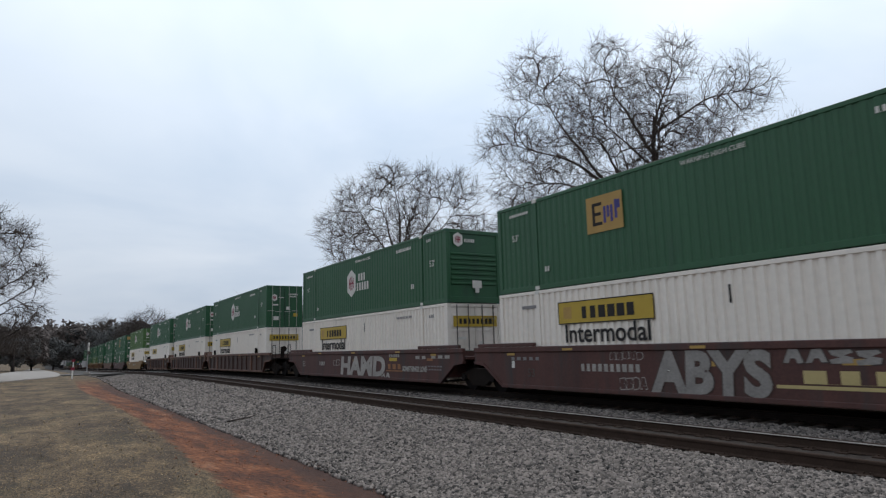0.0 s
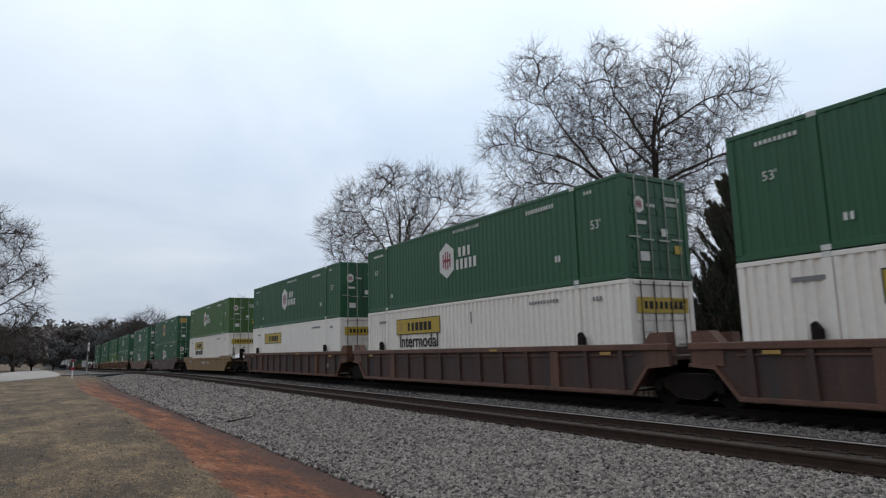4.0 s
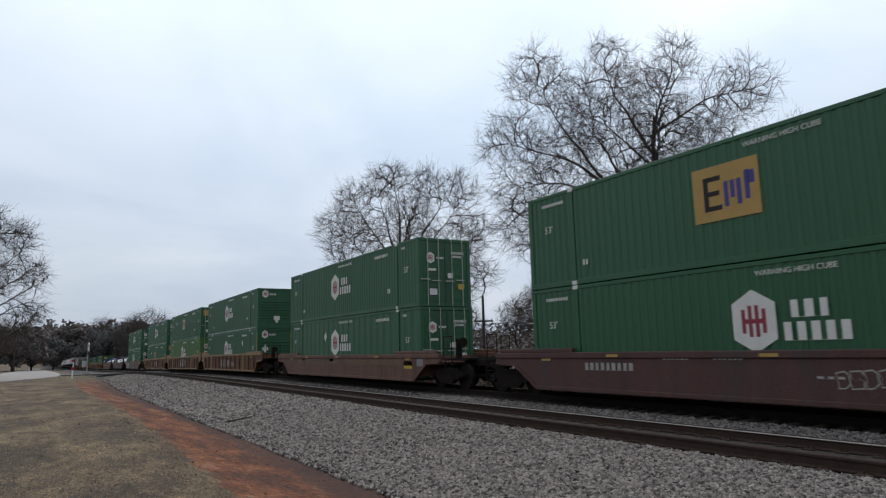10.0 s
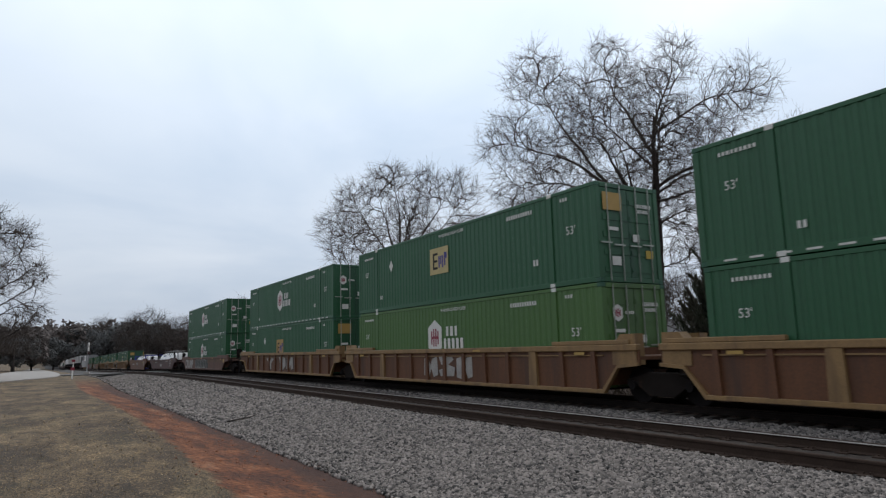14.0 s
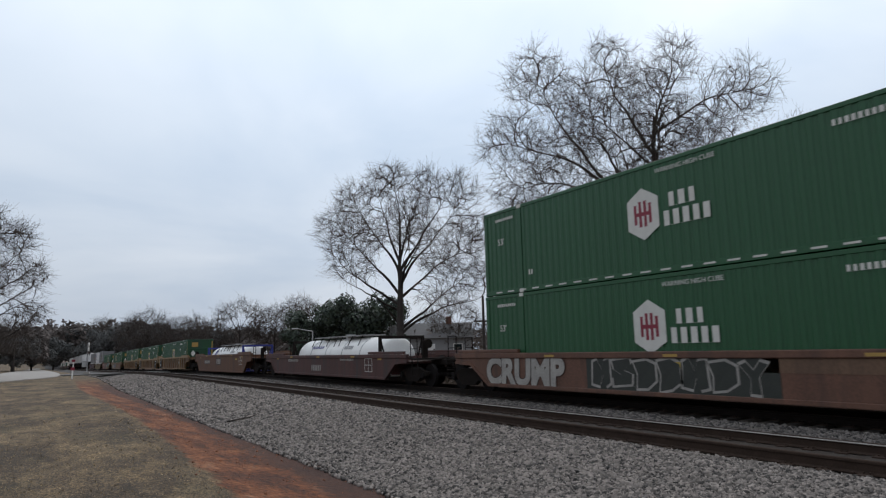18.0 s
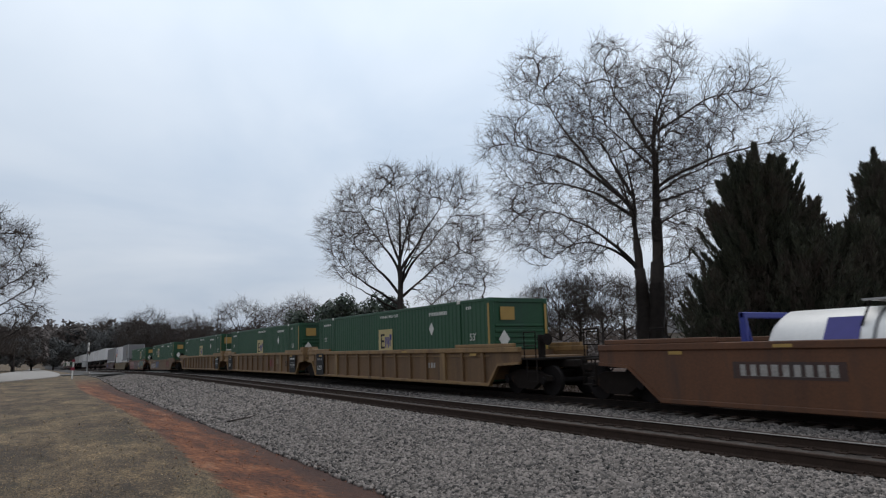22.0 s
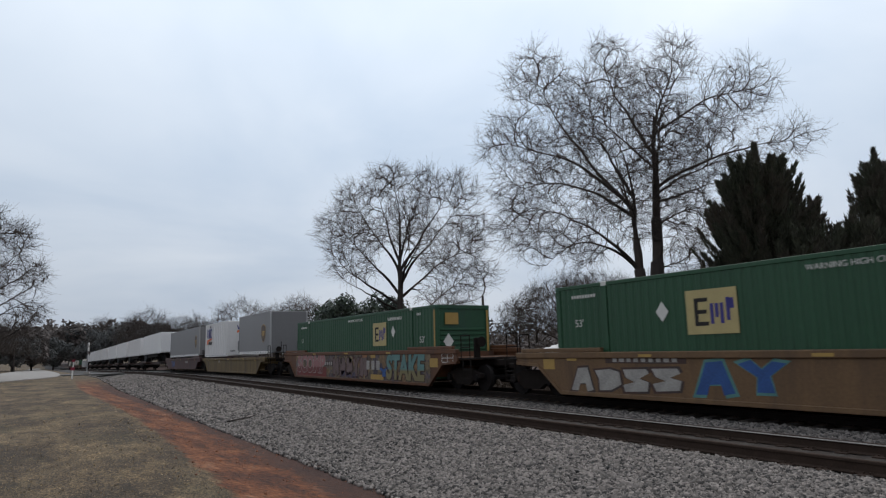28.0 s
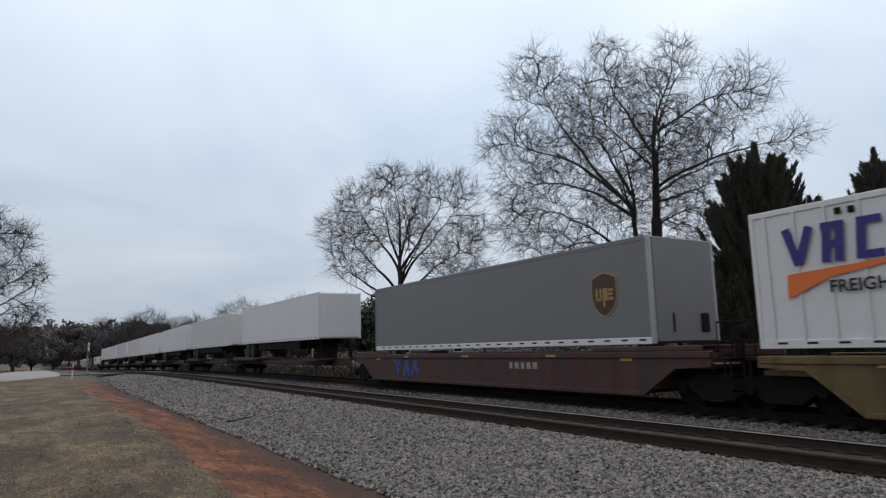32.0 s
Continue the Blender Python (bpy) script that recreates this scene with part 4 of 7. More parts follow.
bare_tree(31, -4.0, [(0.0, 0.02, 9.5, 0.38)], [
    (0, 2.6, 6.0, 5.0, 0.8), (0, 3.4, 6.6, 7.4, -1.0), (0, 4.2, 7.4, 9.4, 0.6), (0, 4.6, -6.0, 8.0, 0.8), (0, 5.2, 7.2, 11.2, -0.8), (0, 6.0, 5.6, 12.6, 1.0), (0, 6.6, -5.0, 12.0, 0.0), (0, 7.0, 3.4, 14.0, -0.8),
    (0, 8.4, 2.0, 15.0, -0.6), (0, 9.0, -1.0, 15.5, 0.4), (0, 5.4, 3.0, 10.0, -4.0), (0, 5.8, 3.4, 9.5, 4.0), (0, 3.0, 4.6, 3.8, -1.5)],
    [(4.0, 11.9, 0, 1.7, 1.7, 3.0), (5.0, 8.9, 0, 1.6, 1.6, 3.0), (4.8, 5.6, 0, 1.6, 1.6, 3.0), (1.6, 12.8, 0, 2.0, 2.0, 3.0), (2.0, 8.6, 0, 2.2, 2.4, 4.0), (-2.6, 10.6, 0, 2.6, 2.8, 3.0)],
    "bare tree beside the road", (-6.2, 66.0, -0.3), fine=0.0125, step=0.46)


def spot(bearing, dist, z=None):
    x, y = dist * math.sin(radians(bearing)), dist * math.cos(radians(bearing))
    return (x, y, (ground_z(x, y) - 0.1) if z is None else z)


def needle_tree(seed, height, radius, mat, label, at, count, power=0.42, plumes=9):
    """A cedar: rising plumes of many small sprays round a tapered trunk, ragged at the edge, with one leader on top."""
    tree = tagged(new("evergreen_tree"), label, "tree")
    tree.matrix_basis = pose(*at)
    part("trunk", cyl(bmesh.new(), (0, 0, 0), (0, 0, height * 0.96), radius * 0.07 + 0.05, 0.02, 8), "bark", tree)
    rng = np.random.default_rng(seed)
    # each plume is a leaning spire: foot on the trunk, tip on the ragged outline
    spires = [(0.0, 0.0, 0.0, 0.0, 0.0, height, 0.42)]
    for i in range(plumes * 28):
        f = rng.random() ** 0.8 * 0.96
        ang = rng.uniform(0, 2 * np.pi)
        r = radius * (1 - f) ** power * rng.uniform(0.35, 1.08)
        tip = height * f + rng.uniform(0.3, 1.0)
        if tip > height * 0.95:
            continue
        foot = max(0.1, tip - rng.uniform(0.9, 1.9) - 0.25 * r)
        spires.append((0.48 * r * np.cos(ang), 0.48 * r * np.sin(ang), foot, r * np.cos(ang), r * np.sin(ang), tip, rng.uniform(0.22, 0.42)))
    sp = np.array(spires)
    sp[0, 2] = height * 0.7
    i = rng.integers(0, len(sp), count)
    i[: count // 40] = 0
    f = rng.random(count) ** 0.7
    c = sp[i, 0:3] + (sp[i, 3:6] - sp[i, 0:3]) * f[:, None]
    wide = sp[i, 6] * (1 - f) ** 0.9 + 0.03
    d = rng.normal(size=(count, 3))
    d /= np.linalg.norm(d, axis=1, keepdims=True)
    c = c + d * wide[:, None] * (0.6 + 0.5 * rng.random((count, 1)))
    c[:, 2] = np.maximum(c[:, 2], 0.05)
    size = 0.10 * rng.uniform(0.5, 1.6, (count, 1))
    lean = sp[i, 3:6] - sp[i, 0:3]
    lean /= np.linalg.norm(lean, axis=1, keepdims=True) + 1e-9
    out = lean * 0.9 + d * np.array([1, 1, 0.4]) * 0.6 + np.array([0, 0, 0.3]) + rng.normal(0, 0.22, (count, 3))
    side = np.cross(out, rng.normal(size=(count, 3)))
    side /= np.linalg.norm(side, axis=1, keepdims=True) + 1e-9
    v = np.stack([c - out * size * 0.5, c + side * size * 0.2, c + out * size, c - side * size * 0.2], 1)
    piece("crown", raw_mesh("crown", v.reshape(-1, 3), np.arange(4 * count).reshape(-1, 4), mat), None, tree, "dense dark evergreen crown")
    return tree


needle_tree(3, 9.9, 4.3, "cedar", "dark bushy cedar close behind the railway", (25.5, 15.7, -0.1), 190000, 0.62, 15)
needle_tree(4, 8.9, 2.6, "cedar", "dark cedar leaning against a taller one", spot(59.6, 30.6), 50000, 0.6, 8)
needle_tree(5, 7.6, 1.7, "cedar", "slender dark cedar beside a larger one", spot(61.9, 32), 26000, 0.8, 6)
needle_tree(7, 9.6, 3.4, "cedar", "tall dark cedar at the end of a row", spot(66.4, 34), 60000, 0.8)
needle_tree(9, 6.4, 3.2, "cedar", "low dark cedar in a row behind the railway", spot(61.4, 29), 50000, 0.6, 10)
needle_tree(13, 6.6, 3.2, "cedar", "low dark cedar in a row behind the railway", spot(64.6, 30), 44000, 0.7, 8)
needle_tree(17, 5.0, 2.6, "cedar", "low bushy cedar at the foot of a taller one", spot(54.8, 29), 40000, 0.6, 8)


def round_evergreen(seed, w, h, label, at, leaf="magnolia"):
    rng = np.random.default_rng(seed)
    tree = tagged(new("evergreen_tree"), label, "tree")
    tree.matrix_basis = pose(*at)
    part("trunk", cyl(bmesh.new(), (0, 0, 0), (0, 0, h * 0.6), 0.25, 0.1, 8), "bark", tree)
    lobes = 26
    lc = np.stack([rng.normal(0, w * 0.24, lobes), rng.normal(0, w * 0.24, lobes), h * (0.25 + 0.58 * rng.random(lobes))], 1)
    lr = w * rng.uniform(0.10, 0.2, lobes)
    k = 7000
    i = rng.integers(0, lobes, k)
    d = rng.normal(size=(k, 3))
    d /= np.linalg.norm(d, axis=1, keepdims=True)
    c = lc[i] + d * lr[i][:, None] * rng.uniform(0.75, 1.08, (k, 1))
    c[:, 2] = np.clip(c[:, 2], 0.1, h)
    s = 0.022 * h * rng.uniform(0.6, 1.4, (k, 1))
    a = np.cross(d, rng.normal(size=(k, 3)))
    a /= np.linalg.norm(a, axis=1, keepdims=True)
    b = np.cross(d, a) + d * 0.4
    v = np.stack([c - a * s, c + b * s * 0.7, c + a * s, c - b * s * 0.7], 1).reshape(-1, 3)
    piece("crown", raw_mesh("crown", v, np.arange(4 * k).reshape(-1, 4), leaf), None, tree, "rounded evergreen crown")
    return tree


bush_a = round_evergreen(41, 9.5, 9.6, "dark rounded evergreen beyond the line", spot(23.6, 95))
for bear, dist, s, turn in ((21.0, 99, 0.86, 70), (25.7, 93, 1.0, 160), (19.6, 110, 0.75, 220)):
    copy_thing(bush_a, pose(*spot(bear, dist), 0, 0, turn) @ Matrix.Scale(s, 4))
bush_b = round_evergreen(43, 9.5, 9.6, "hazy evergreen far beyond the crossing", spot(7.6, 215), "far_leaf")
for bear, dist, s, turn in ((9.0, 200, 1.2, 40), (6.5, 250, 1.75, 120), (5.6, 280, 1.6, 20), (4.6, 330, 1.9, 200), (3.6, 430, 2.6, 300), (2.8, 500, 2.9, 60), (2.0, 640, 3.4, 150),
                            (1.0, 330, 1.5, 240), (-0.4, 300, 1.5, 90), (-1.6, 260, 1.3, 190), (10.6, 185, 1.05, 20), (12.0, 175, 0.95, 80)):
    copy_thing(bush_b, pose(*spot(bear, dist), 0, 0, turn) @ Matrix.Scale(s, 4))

# one middle-sized bare tree, repeated in the distance
far_tree = bare_tree(57, 14.0, [(0.0, 0.0, 8.0, 0.3)], [(0, 1.8 + 0.5 * i, (-1) ** i * 5.6 * math.cos(0.1 + 0.14 * i), 3.6 + 7.2 * math.sin(0.1 + 0.14 * i), 4.0 * math.sin(i * 2.4), 0.3) for i in range(10)],
                     [(-4.0, 6.4, 0, 2.4, 2.0, 3.4), (4.0, 6.4, 0, 2.4, 2.0, 3.4), (-2.6, 9.2, 0, 2.4, 2.0, 3.4), (2.6, 9.2, 0, 2.4, 2.0, 3.4), (0, 10.4, 0, 2.4, 1.8, 3.0), (0, 5.4, 0, 3.0, 1.8, 4.6)],
                     "bare winter tree in the distance", spot(14.4, 128), fine=0.016, step=0.55, density=0.3, thick=0.2)
# swap in the twig colour that carries the haze
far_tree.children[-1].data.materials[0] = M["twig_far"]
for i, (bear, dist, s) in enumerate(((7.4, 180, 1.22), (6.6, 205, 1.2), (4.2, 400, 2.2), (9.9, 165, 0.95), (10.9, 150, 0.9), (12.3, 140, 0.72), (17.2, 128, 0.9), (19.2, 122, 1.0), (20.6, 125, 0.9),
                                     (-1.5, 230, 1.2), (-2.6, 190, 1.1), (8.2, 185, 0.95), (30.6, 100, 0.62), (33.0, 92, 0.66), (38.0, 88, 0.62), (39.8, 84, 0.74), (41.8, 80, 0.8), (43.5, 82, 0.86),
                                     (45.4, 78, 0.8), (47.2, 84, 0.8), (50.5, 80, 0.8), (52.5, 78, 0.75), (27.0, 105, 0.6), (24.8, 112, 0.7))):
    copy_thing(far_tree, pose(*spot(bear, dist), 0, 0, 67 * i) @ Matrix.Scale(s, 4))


def brush_band(name, label, rows, seed, mat):
    """Far woods: many small sprays filling the distance between the trees."""
    rng = np.random.default_rng(seed)
    vs = []
    for b0, b1, d0, d1, h, k in rows:
        bear, dist = np.radians(rng.uniform(b0, b1, k)), rng.uniform(d0, d1, k)
        x, y = dist * np.sin(bear), dist * np.cos(bear)
        lump = np.array([0.5 + 0.5 * noise.noise((a * 0.11, c * 0.11, 3.1)) for a, c in zip(x, y)])
        z = h * (0.35 + 0.65 * lump) * rng.random(k) ** 0.7 - 0.3
        c = np.stack([x, y, z], 1)
        s = 0.0034 * dist[:, None] * rng.uniform(0.5, 1.4, (k, 1))
        a, b = rng.normal(size=(k, 3)), rng.normal(size=(k, 3))
        a[:, 2] *= 0.6
        vs.append(np.stack([c - a * s * 0.5, c + b * s * 0.4, c + a * s * 0.5, c - b * s * 0.4], 1).reshape(-1, 3))
    v = np.concatenate(vs)
    ob = piece(name, raw_mesh(name, v, np.arange(len(v)).reshape(-1, 4), mat), None, None)
    return tagged(ob, label, "woods", kind="stuff")


brush_band("far_woods", "brown-grey winter woods along the horizon", [(-9, 0.6, 260, 380, 17, 26000), (1.4, 3.2, 620, 900, 38, 12000), (0.4, 5.2, 420, 560, 27, 16000), (5.0, 9.0, 270, 380, 19, 16000), (8.5, 16, 175, 260, 12, 16000),
    (14, 31, 130, 200, 8, 18000), (29, 70, 90, 160, 7, 24000), (70, 110, 90, 160, 7, 4000)], 5, "brush")
brush_band("undergrowth", "tangled winter shrubs behind the railway", [(-9, -2.6, 60, 110, 3.2, 6000), (36, 48, 62, 75, 2.6, 7000), (44, 58, 50, 62, 3.0, 7000), (48, 66, 36, 50, 2.4, 8000)], 6, "brush")


def verge_weeds(seed, k):
    """Dead weeds and brambles along the far side of the line."""
    rng = np.random.default_rng(seed)
    y = 2 + 110 * rng.random(k) ** 1.5
    x = 17.4 + 3.6 * rng.random(k)
    lump = np.array([0.5 + 0.5 * noise.noise((a * 0.5, c * 0.5, 8.1)) for a, c in zip(x, y)])
    z = np.array([ground_z(a, c) for a, c in zip(x, y)]) + 1.15 * lump * rng.random(k) ** 0.8
    c = np.stack([x, y, z], 1)
    s = (0.05 + 0.0022 * y)[:, None] * rng.uniform(0.5, 1.5, (k, 1))
    a, b = rng.normal(size=(k, 3)), rng.normal(size=(k, 3))
    a[:, 2] += 1.2
    v = np.stack([c - a * s * 0.7, c + b * s * 0.16, c + a * s * 0.7, c - b * s * 0.16], 1).reshape(-1, 3)
    return raw_mesh("verge_weeds", v, np.arange(len(v)).reshape(-1, 4), "weeds")


tagged(piece("verge_weeds", verge_weeds(15, 26000), None, None), "dead brown weeds along the far side of the railway", "weeds", kind="stuff")


# ---- dry grass on the lawn ----
def grass_blades(seed, count):
    rng = np.random.default_rng(seed)
    y = 4.0 - 6.0 * np.log(1 - 0.985 * rng.random(count))
    x = np.array([edge_x(c) for c in y]) - 0.1 + rng.normal(0, 0.12, count) - (3.0 + 0.35 * y) * rng.random(count) ** 1.2
    z = np.array([ground_z(a, c) for a, c in zip(x, y)]) - 0.005
    c = np.stack([x, y, z], 1)
    h = (0.014 + 0.0010 * y)[:, None] * rng.uniform(0.5, 1.5, (count, 1))
    a = rng.uniform(0, 2 * np.pi, count)
    s = np.stack([np.cos(a), np.sin(a), np.zeros(count)], 1) * (0.004 + 0.0006 * y)[:, None]
    lean = np.stack([rng.normal(0, 1, count), rng.normal(0, 1, count), np.full(count, 0.55)], 1)
    lean /= np.linalg.norm(lean, axis=1, keepdims=True)
    v = np.stack([c - s, c + s, c + lean * h], 1).reshape(-1, 3)
    return raw_mesh("dry_grass", v, np.arange(3 * count).reshape(-1, 3), "grass_blade")


tagged(piece("dry_grass", grass_blades(4, 30000), None, None), "short dry tan grass on the lawn", "grass", kind="stuff")


# ---- a fallen branch on the ballast ----
def fallen_branch(x, y, turn):
    b = tagged(new("fallen_branch"), "dark dead branch lying on the ballast", "branch")
    b.matrix_basis = pose(x, y, bed_z(x, y) + 0.05, 0, 0, turn)
    part("stem", cyl(bmesh.new(), (-0.45, 0, 0), (0.30, 0.05, 0.06), 0.026, 0.016, 7), "bark", b)
    part("twig", cyl(bmesh.new(), (0.0, 0.02, 0.03), (0.32, 0.2, 0.12), 0.014, 0.006, 5), "bark", b)
    part("twig", cyl(bmesh.new(), (0.25, 0.05, 0.05), (0.5, -0.03, 0.14), 0.014, 0.006, 5), "bark", b)


fallen_branch(5.15, 19.6, 12)


# ---- the train ----
# Things of the train are built round their own middle: -x is the side towards the lawn, -y the end that leads.
CL, CW, CH = 16.154, 2.591, 2.896
HW, HL = CW / 2, CL / 2
TRAIN = []          # (thing, distance of its middle along the line at the start, height, sideways)
WHEELS = []         # (wheelset, distance along the line at the start, place on its truck)


def corrugated(bm, x_out, y0, y1, z0, z1, pitch, depth, inward):
    """A side sheet with vertical corrugations, closed behind."""
    xs, y = [], y0
    k = max(1, round((y1 - y0) / pitch))
    p = (y1 - y0) / k
    for i in range(k):
        b = y0 + i * p
        xs += [(b, 0), (b + 0.40 * p, 0), (b + 0.52 * p, 1), (b + 0.88 * p, 1)]
    xs.append((y1, 0))
    lo = [bm.verts.new((x_out + inward * depth * d, b, z0)) for b, d in xs]
    hi = [bm.verts.new((x_out + inward * depth * d, b, z1)) for b, d in xs]
    bk = [bm.verts.new((x_out + inward * 0.09, b, z)) for b, z in ((y0, z0), (y1, z0), (y1, z1), (y0, z1))]
    for i in range(len(xs) - 1):
        bm.faces.new((lo[i], lo[i + 1], hi[i + 1], hi[i]) if inward > 0 else (lo[i + 1], lo[i], hi[i], hi[i + 1]))
    bm.faces.new(bk if inward > 0 else bk[::-1])
    bmesh.ops.recalc_face_normals(bm, faces=bm.faces)


def hexagon(bm, w, h, x):
    prism(bm, [(0, h / 2), (-w / 2, h * 0.28), (-w / 2, -h * 0.28), (0, -h / 2), (w / 2, -h * 0.28), (w / 2, h * 0.28)], "x", x, x + 0.004)


def bars(bm, widths, pitch, h, x):
    """Plain bars in place of letters, on one hairline."""
    y = len(widths) * pitch / 2 - pitch / 2
    pts = []
    for w in widths:
        pts += [(y + w / 2, -h / 2 + 0.004), (y + w / 2, h / 2), (y - w / 2, h / 2), (y - w / 2, -h / 2 + 0.004)]
        y -= pitch
    pts += [(y + pitch - widths[-1] / 2, -h / 2), (len(widths) * pitch / 2 - pitch / 2 + widths[0] / 2, -h / 2)]
    prism(bm, pts, "x", x, x + 0.004)


def emblem_hex(par, y, z, scale=1.0, rot=None, red="mark_red"):
    m = pose(-HW - 0.008, y, z) if rot is None else rot
    e = piece("emblem", cached("hex|%.2f" % scale, lambda bm: hexagon(bm, 1.02 * scale, 1.38 * scale, 0), "mark_white"), None, par, "white hexagon emblem", m)
    def strokes(bm):
        # four upright bars on one cross-bar, in one outline
        up, down = [], []
        for dy in (-0.24, -0.08, 0.08, 0.24):
            hh = 0.26 if abs(dy) > 0.2 else 0.34
            up += [(dy - 0.045, 0.05), (dy - 0.045, hh), (dy + 0.045, hh), (dy + 0.045, 0.05)]
            down += [(dy - 0.045, -0.05), (dy - 0.045, -hh), (dy + 0.045, -hh), (dy + 0.045, -0.05)]
        prism(bm, [(u * scale, v * scale) for u, v in up + down[::-1]], "x", -0.004, -0.001)
    piece("emblem_letter", cached("hexbars|%.2f" % scale, strokes, red), None, e, "dark red bars")
    return e


def word_bars(par, y, z, n, pitch, h, mat, rot=None, fill=0.62, label=""):
    rng = random.Random(n * 7 + int(h * 100))
    ws = [pitch * fill * rng.uniform(0.8, 1.15) for _ in range(n)]
    m = pose(-HW - 0.008, y, z) if rot is None else rot
    return piece("lettering", cached("bars|%d %.3f %.3f" % (n, pitch, h), lambda bm: bars(bm, ws, pitch, h, 0), mat), None, par, label, m)


def plate(par, name, y, z, w, h, mat, label="", off=0.008, rot=None):
    m = pose(-HW - off, y, z) if rot is None else rot
    return piece(name, cached("plate|%s %.2f %.2f" % (name, w, h), lambda bm: box(bm, 0, 0.004, -w / 2, w / 2, -h / 2, h / 2), mat), None, par, label, m)


def words(par, text, y, z, size, mat, fat=0.0):
    return piece("lettering", letters(text, size, mat, fat), None, par, "", pose(-HW - 0.008, y, z))


def diamond(par, y, z, mat="mark_white", rot=None, size=0.21):
    m = pose(-HW - 0.008, y, z) if rot is None else rot
    return piece("placard", cached("diamond|%.2f" % size, lambda bm: prism(bm, [(0, size * 1.35), (-size, 0), (0, -size * 1.35), (size, 0)], "x", 0, 0.004), mat), None, par, "white diamond placard", m)


FRONT = Matrix.Rotation(radians(90), 4, "Z")   # turns side marks to the leading end


def on_end(x, z):
    return pose(x, -HL - 0.012, z) @ FRONT


def container(s_near, z0, paint, end="doors", logo="hex", side="ribs", logo_y=0.95, dashes=False, placard=None, cut=0.0, label="", extra=()):
    """A 53-foot domestic container, whose leading end stands at s_near."""
    c = tagged(new("shipping_container"), label, "container", group="containers of the train")
    cast = "casting" if paint in ("green", "green_b", "green_c", "lime") else paint
    deep = 0.048 if paint == "white" else 0.022
    if side == "ribs":
        wall_n = lambda bm: corrugated(bm, -HW + 0.012, -HL + 0.12, HL - 0.12, 0.16, CH - 0.10, 0.262, deep, 1)
        wall_f = lambda bm: corrugated(bm, HW - 0.012, -HL + 0.12, HL - 0.12, 0.16, CH - 0.10, 0.262, deep, -1)
    elif side == "wide":
        wall_n = lambda bm: corrugated(bm, -HW + 0.012, -HL + 0.12, HL - 0.12, 0.16, CH - 0.10, 0.66, 0.028, 1)
        wall_f = lambda bm: corrugated(bm, HW - 0.012, -HL + 0.12, HL - 0.12, 0.16, CH - 0.10, 0.66, 0.028, -1)
    else:
        wall_n = lambda bm: box(bm, -HW + 0.012, -HW + 0.09, -HL + 0.12, HL - 0.12, 0.16, CH - 0.10)
        wall_f = lambda bm: box(bm, HW - 0.09, HW - 0.012, -HL + 0.12, HL - 0.12, 0.16, CH - 0.10)
    piece("side_wall", cached("side_wall_near|" + side, wall_n, paint), None, c)
    piece("side_wall", cached("side_wall_off|" + side, wall_f, paint), None, c)
    piece("roof", cached("roof", lambda bm: box(bm, -HW + 0.05, HW - 0.05, -HL + 0.05, HL - 0.05, CH - 0.05, CH - 0.012, 0.01), paint), None, c)
    piece("floor", cached("floor", lambda bm: box(bm, -HW + 0.05, HW - 0.05, -HL + 0.05, HL - 0.05, 0.03, 0.155), paint), None, c)
    for sx in (-1, 1):
        piece("top_rail", cached("top_rail|%d" % sx, lambda bm: box(bm, sx * HW, sx * (HW - 0.09), -HL + 0.16, HL - 0.16, CH - 0.11, CH - 0.002, 0.012), paint), None, c)
        piece("bottom_rail", cached("bottom_rail|%d" % sx, lambda bm: box(bm, sx * HW, sx * (HW - 0.07), -HL + 0.16, HL - 0.16, 0.012, 0.165, 0.01), paint), None, c)
        for sy in (-1, 1):
            piece("corner_post", cached("corner_post", lambda bm: box(bm, -0.09, 0.09, -0.09, 0.09, 0.12, CH - 0.12, 0.015), paint), None, c, at=pose(sx * (HW - 0.092), sy * (HL - 0.092), 0))
            piece("lift_post", cached("lift_post", lambda bm: box(bm, -0.035, 0.035, -0.09, 0.09, 0.0, CH - 0.004, 0.006), paint), None, c, at=pose(sx * (HW - 0.028), sy * 6.096, 0))
            for zz in (0.06, CH - 0.06):
                piece("corner_casting", cached("corner_casting", lambda bm: box(bm, -0.089, 0.089, -0.089, 0.089, -0.0605, 0.0605, 0.012), cast), None, c, at=pose(sx * (HW - 0.088), sy * (HL - 0.088), zz))
            if sx < 0:
                for zz in (0.07, CH - 0.055):
                    piece("lift_casting", cached("lift_casting", lambda bm: box(bm, -0.012, 0.03, -0.10, 0.10, -0.06, 0.06, 0.008), "mark_white" if side != "smooth" else paint), None, c, "pale lifting pocket", pose(-HW, sy * 6.096, zz))
    if side == "smooth":
        for i in range(12):
            piece("seam_post", cached("seam_post", lambda bm: box(bm, -0.004, 0.01, -0.03, 0.03, 0.165, CH - 0.11), paint), None, c, at=pose(-HW + 0.008, -5.0 + 0.93 * i, 0))
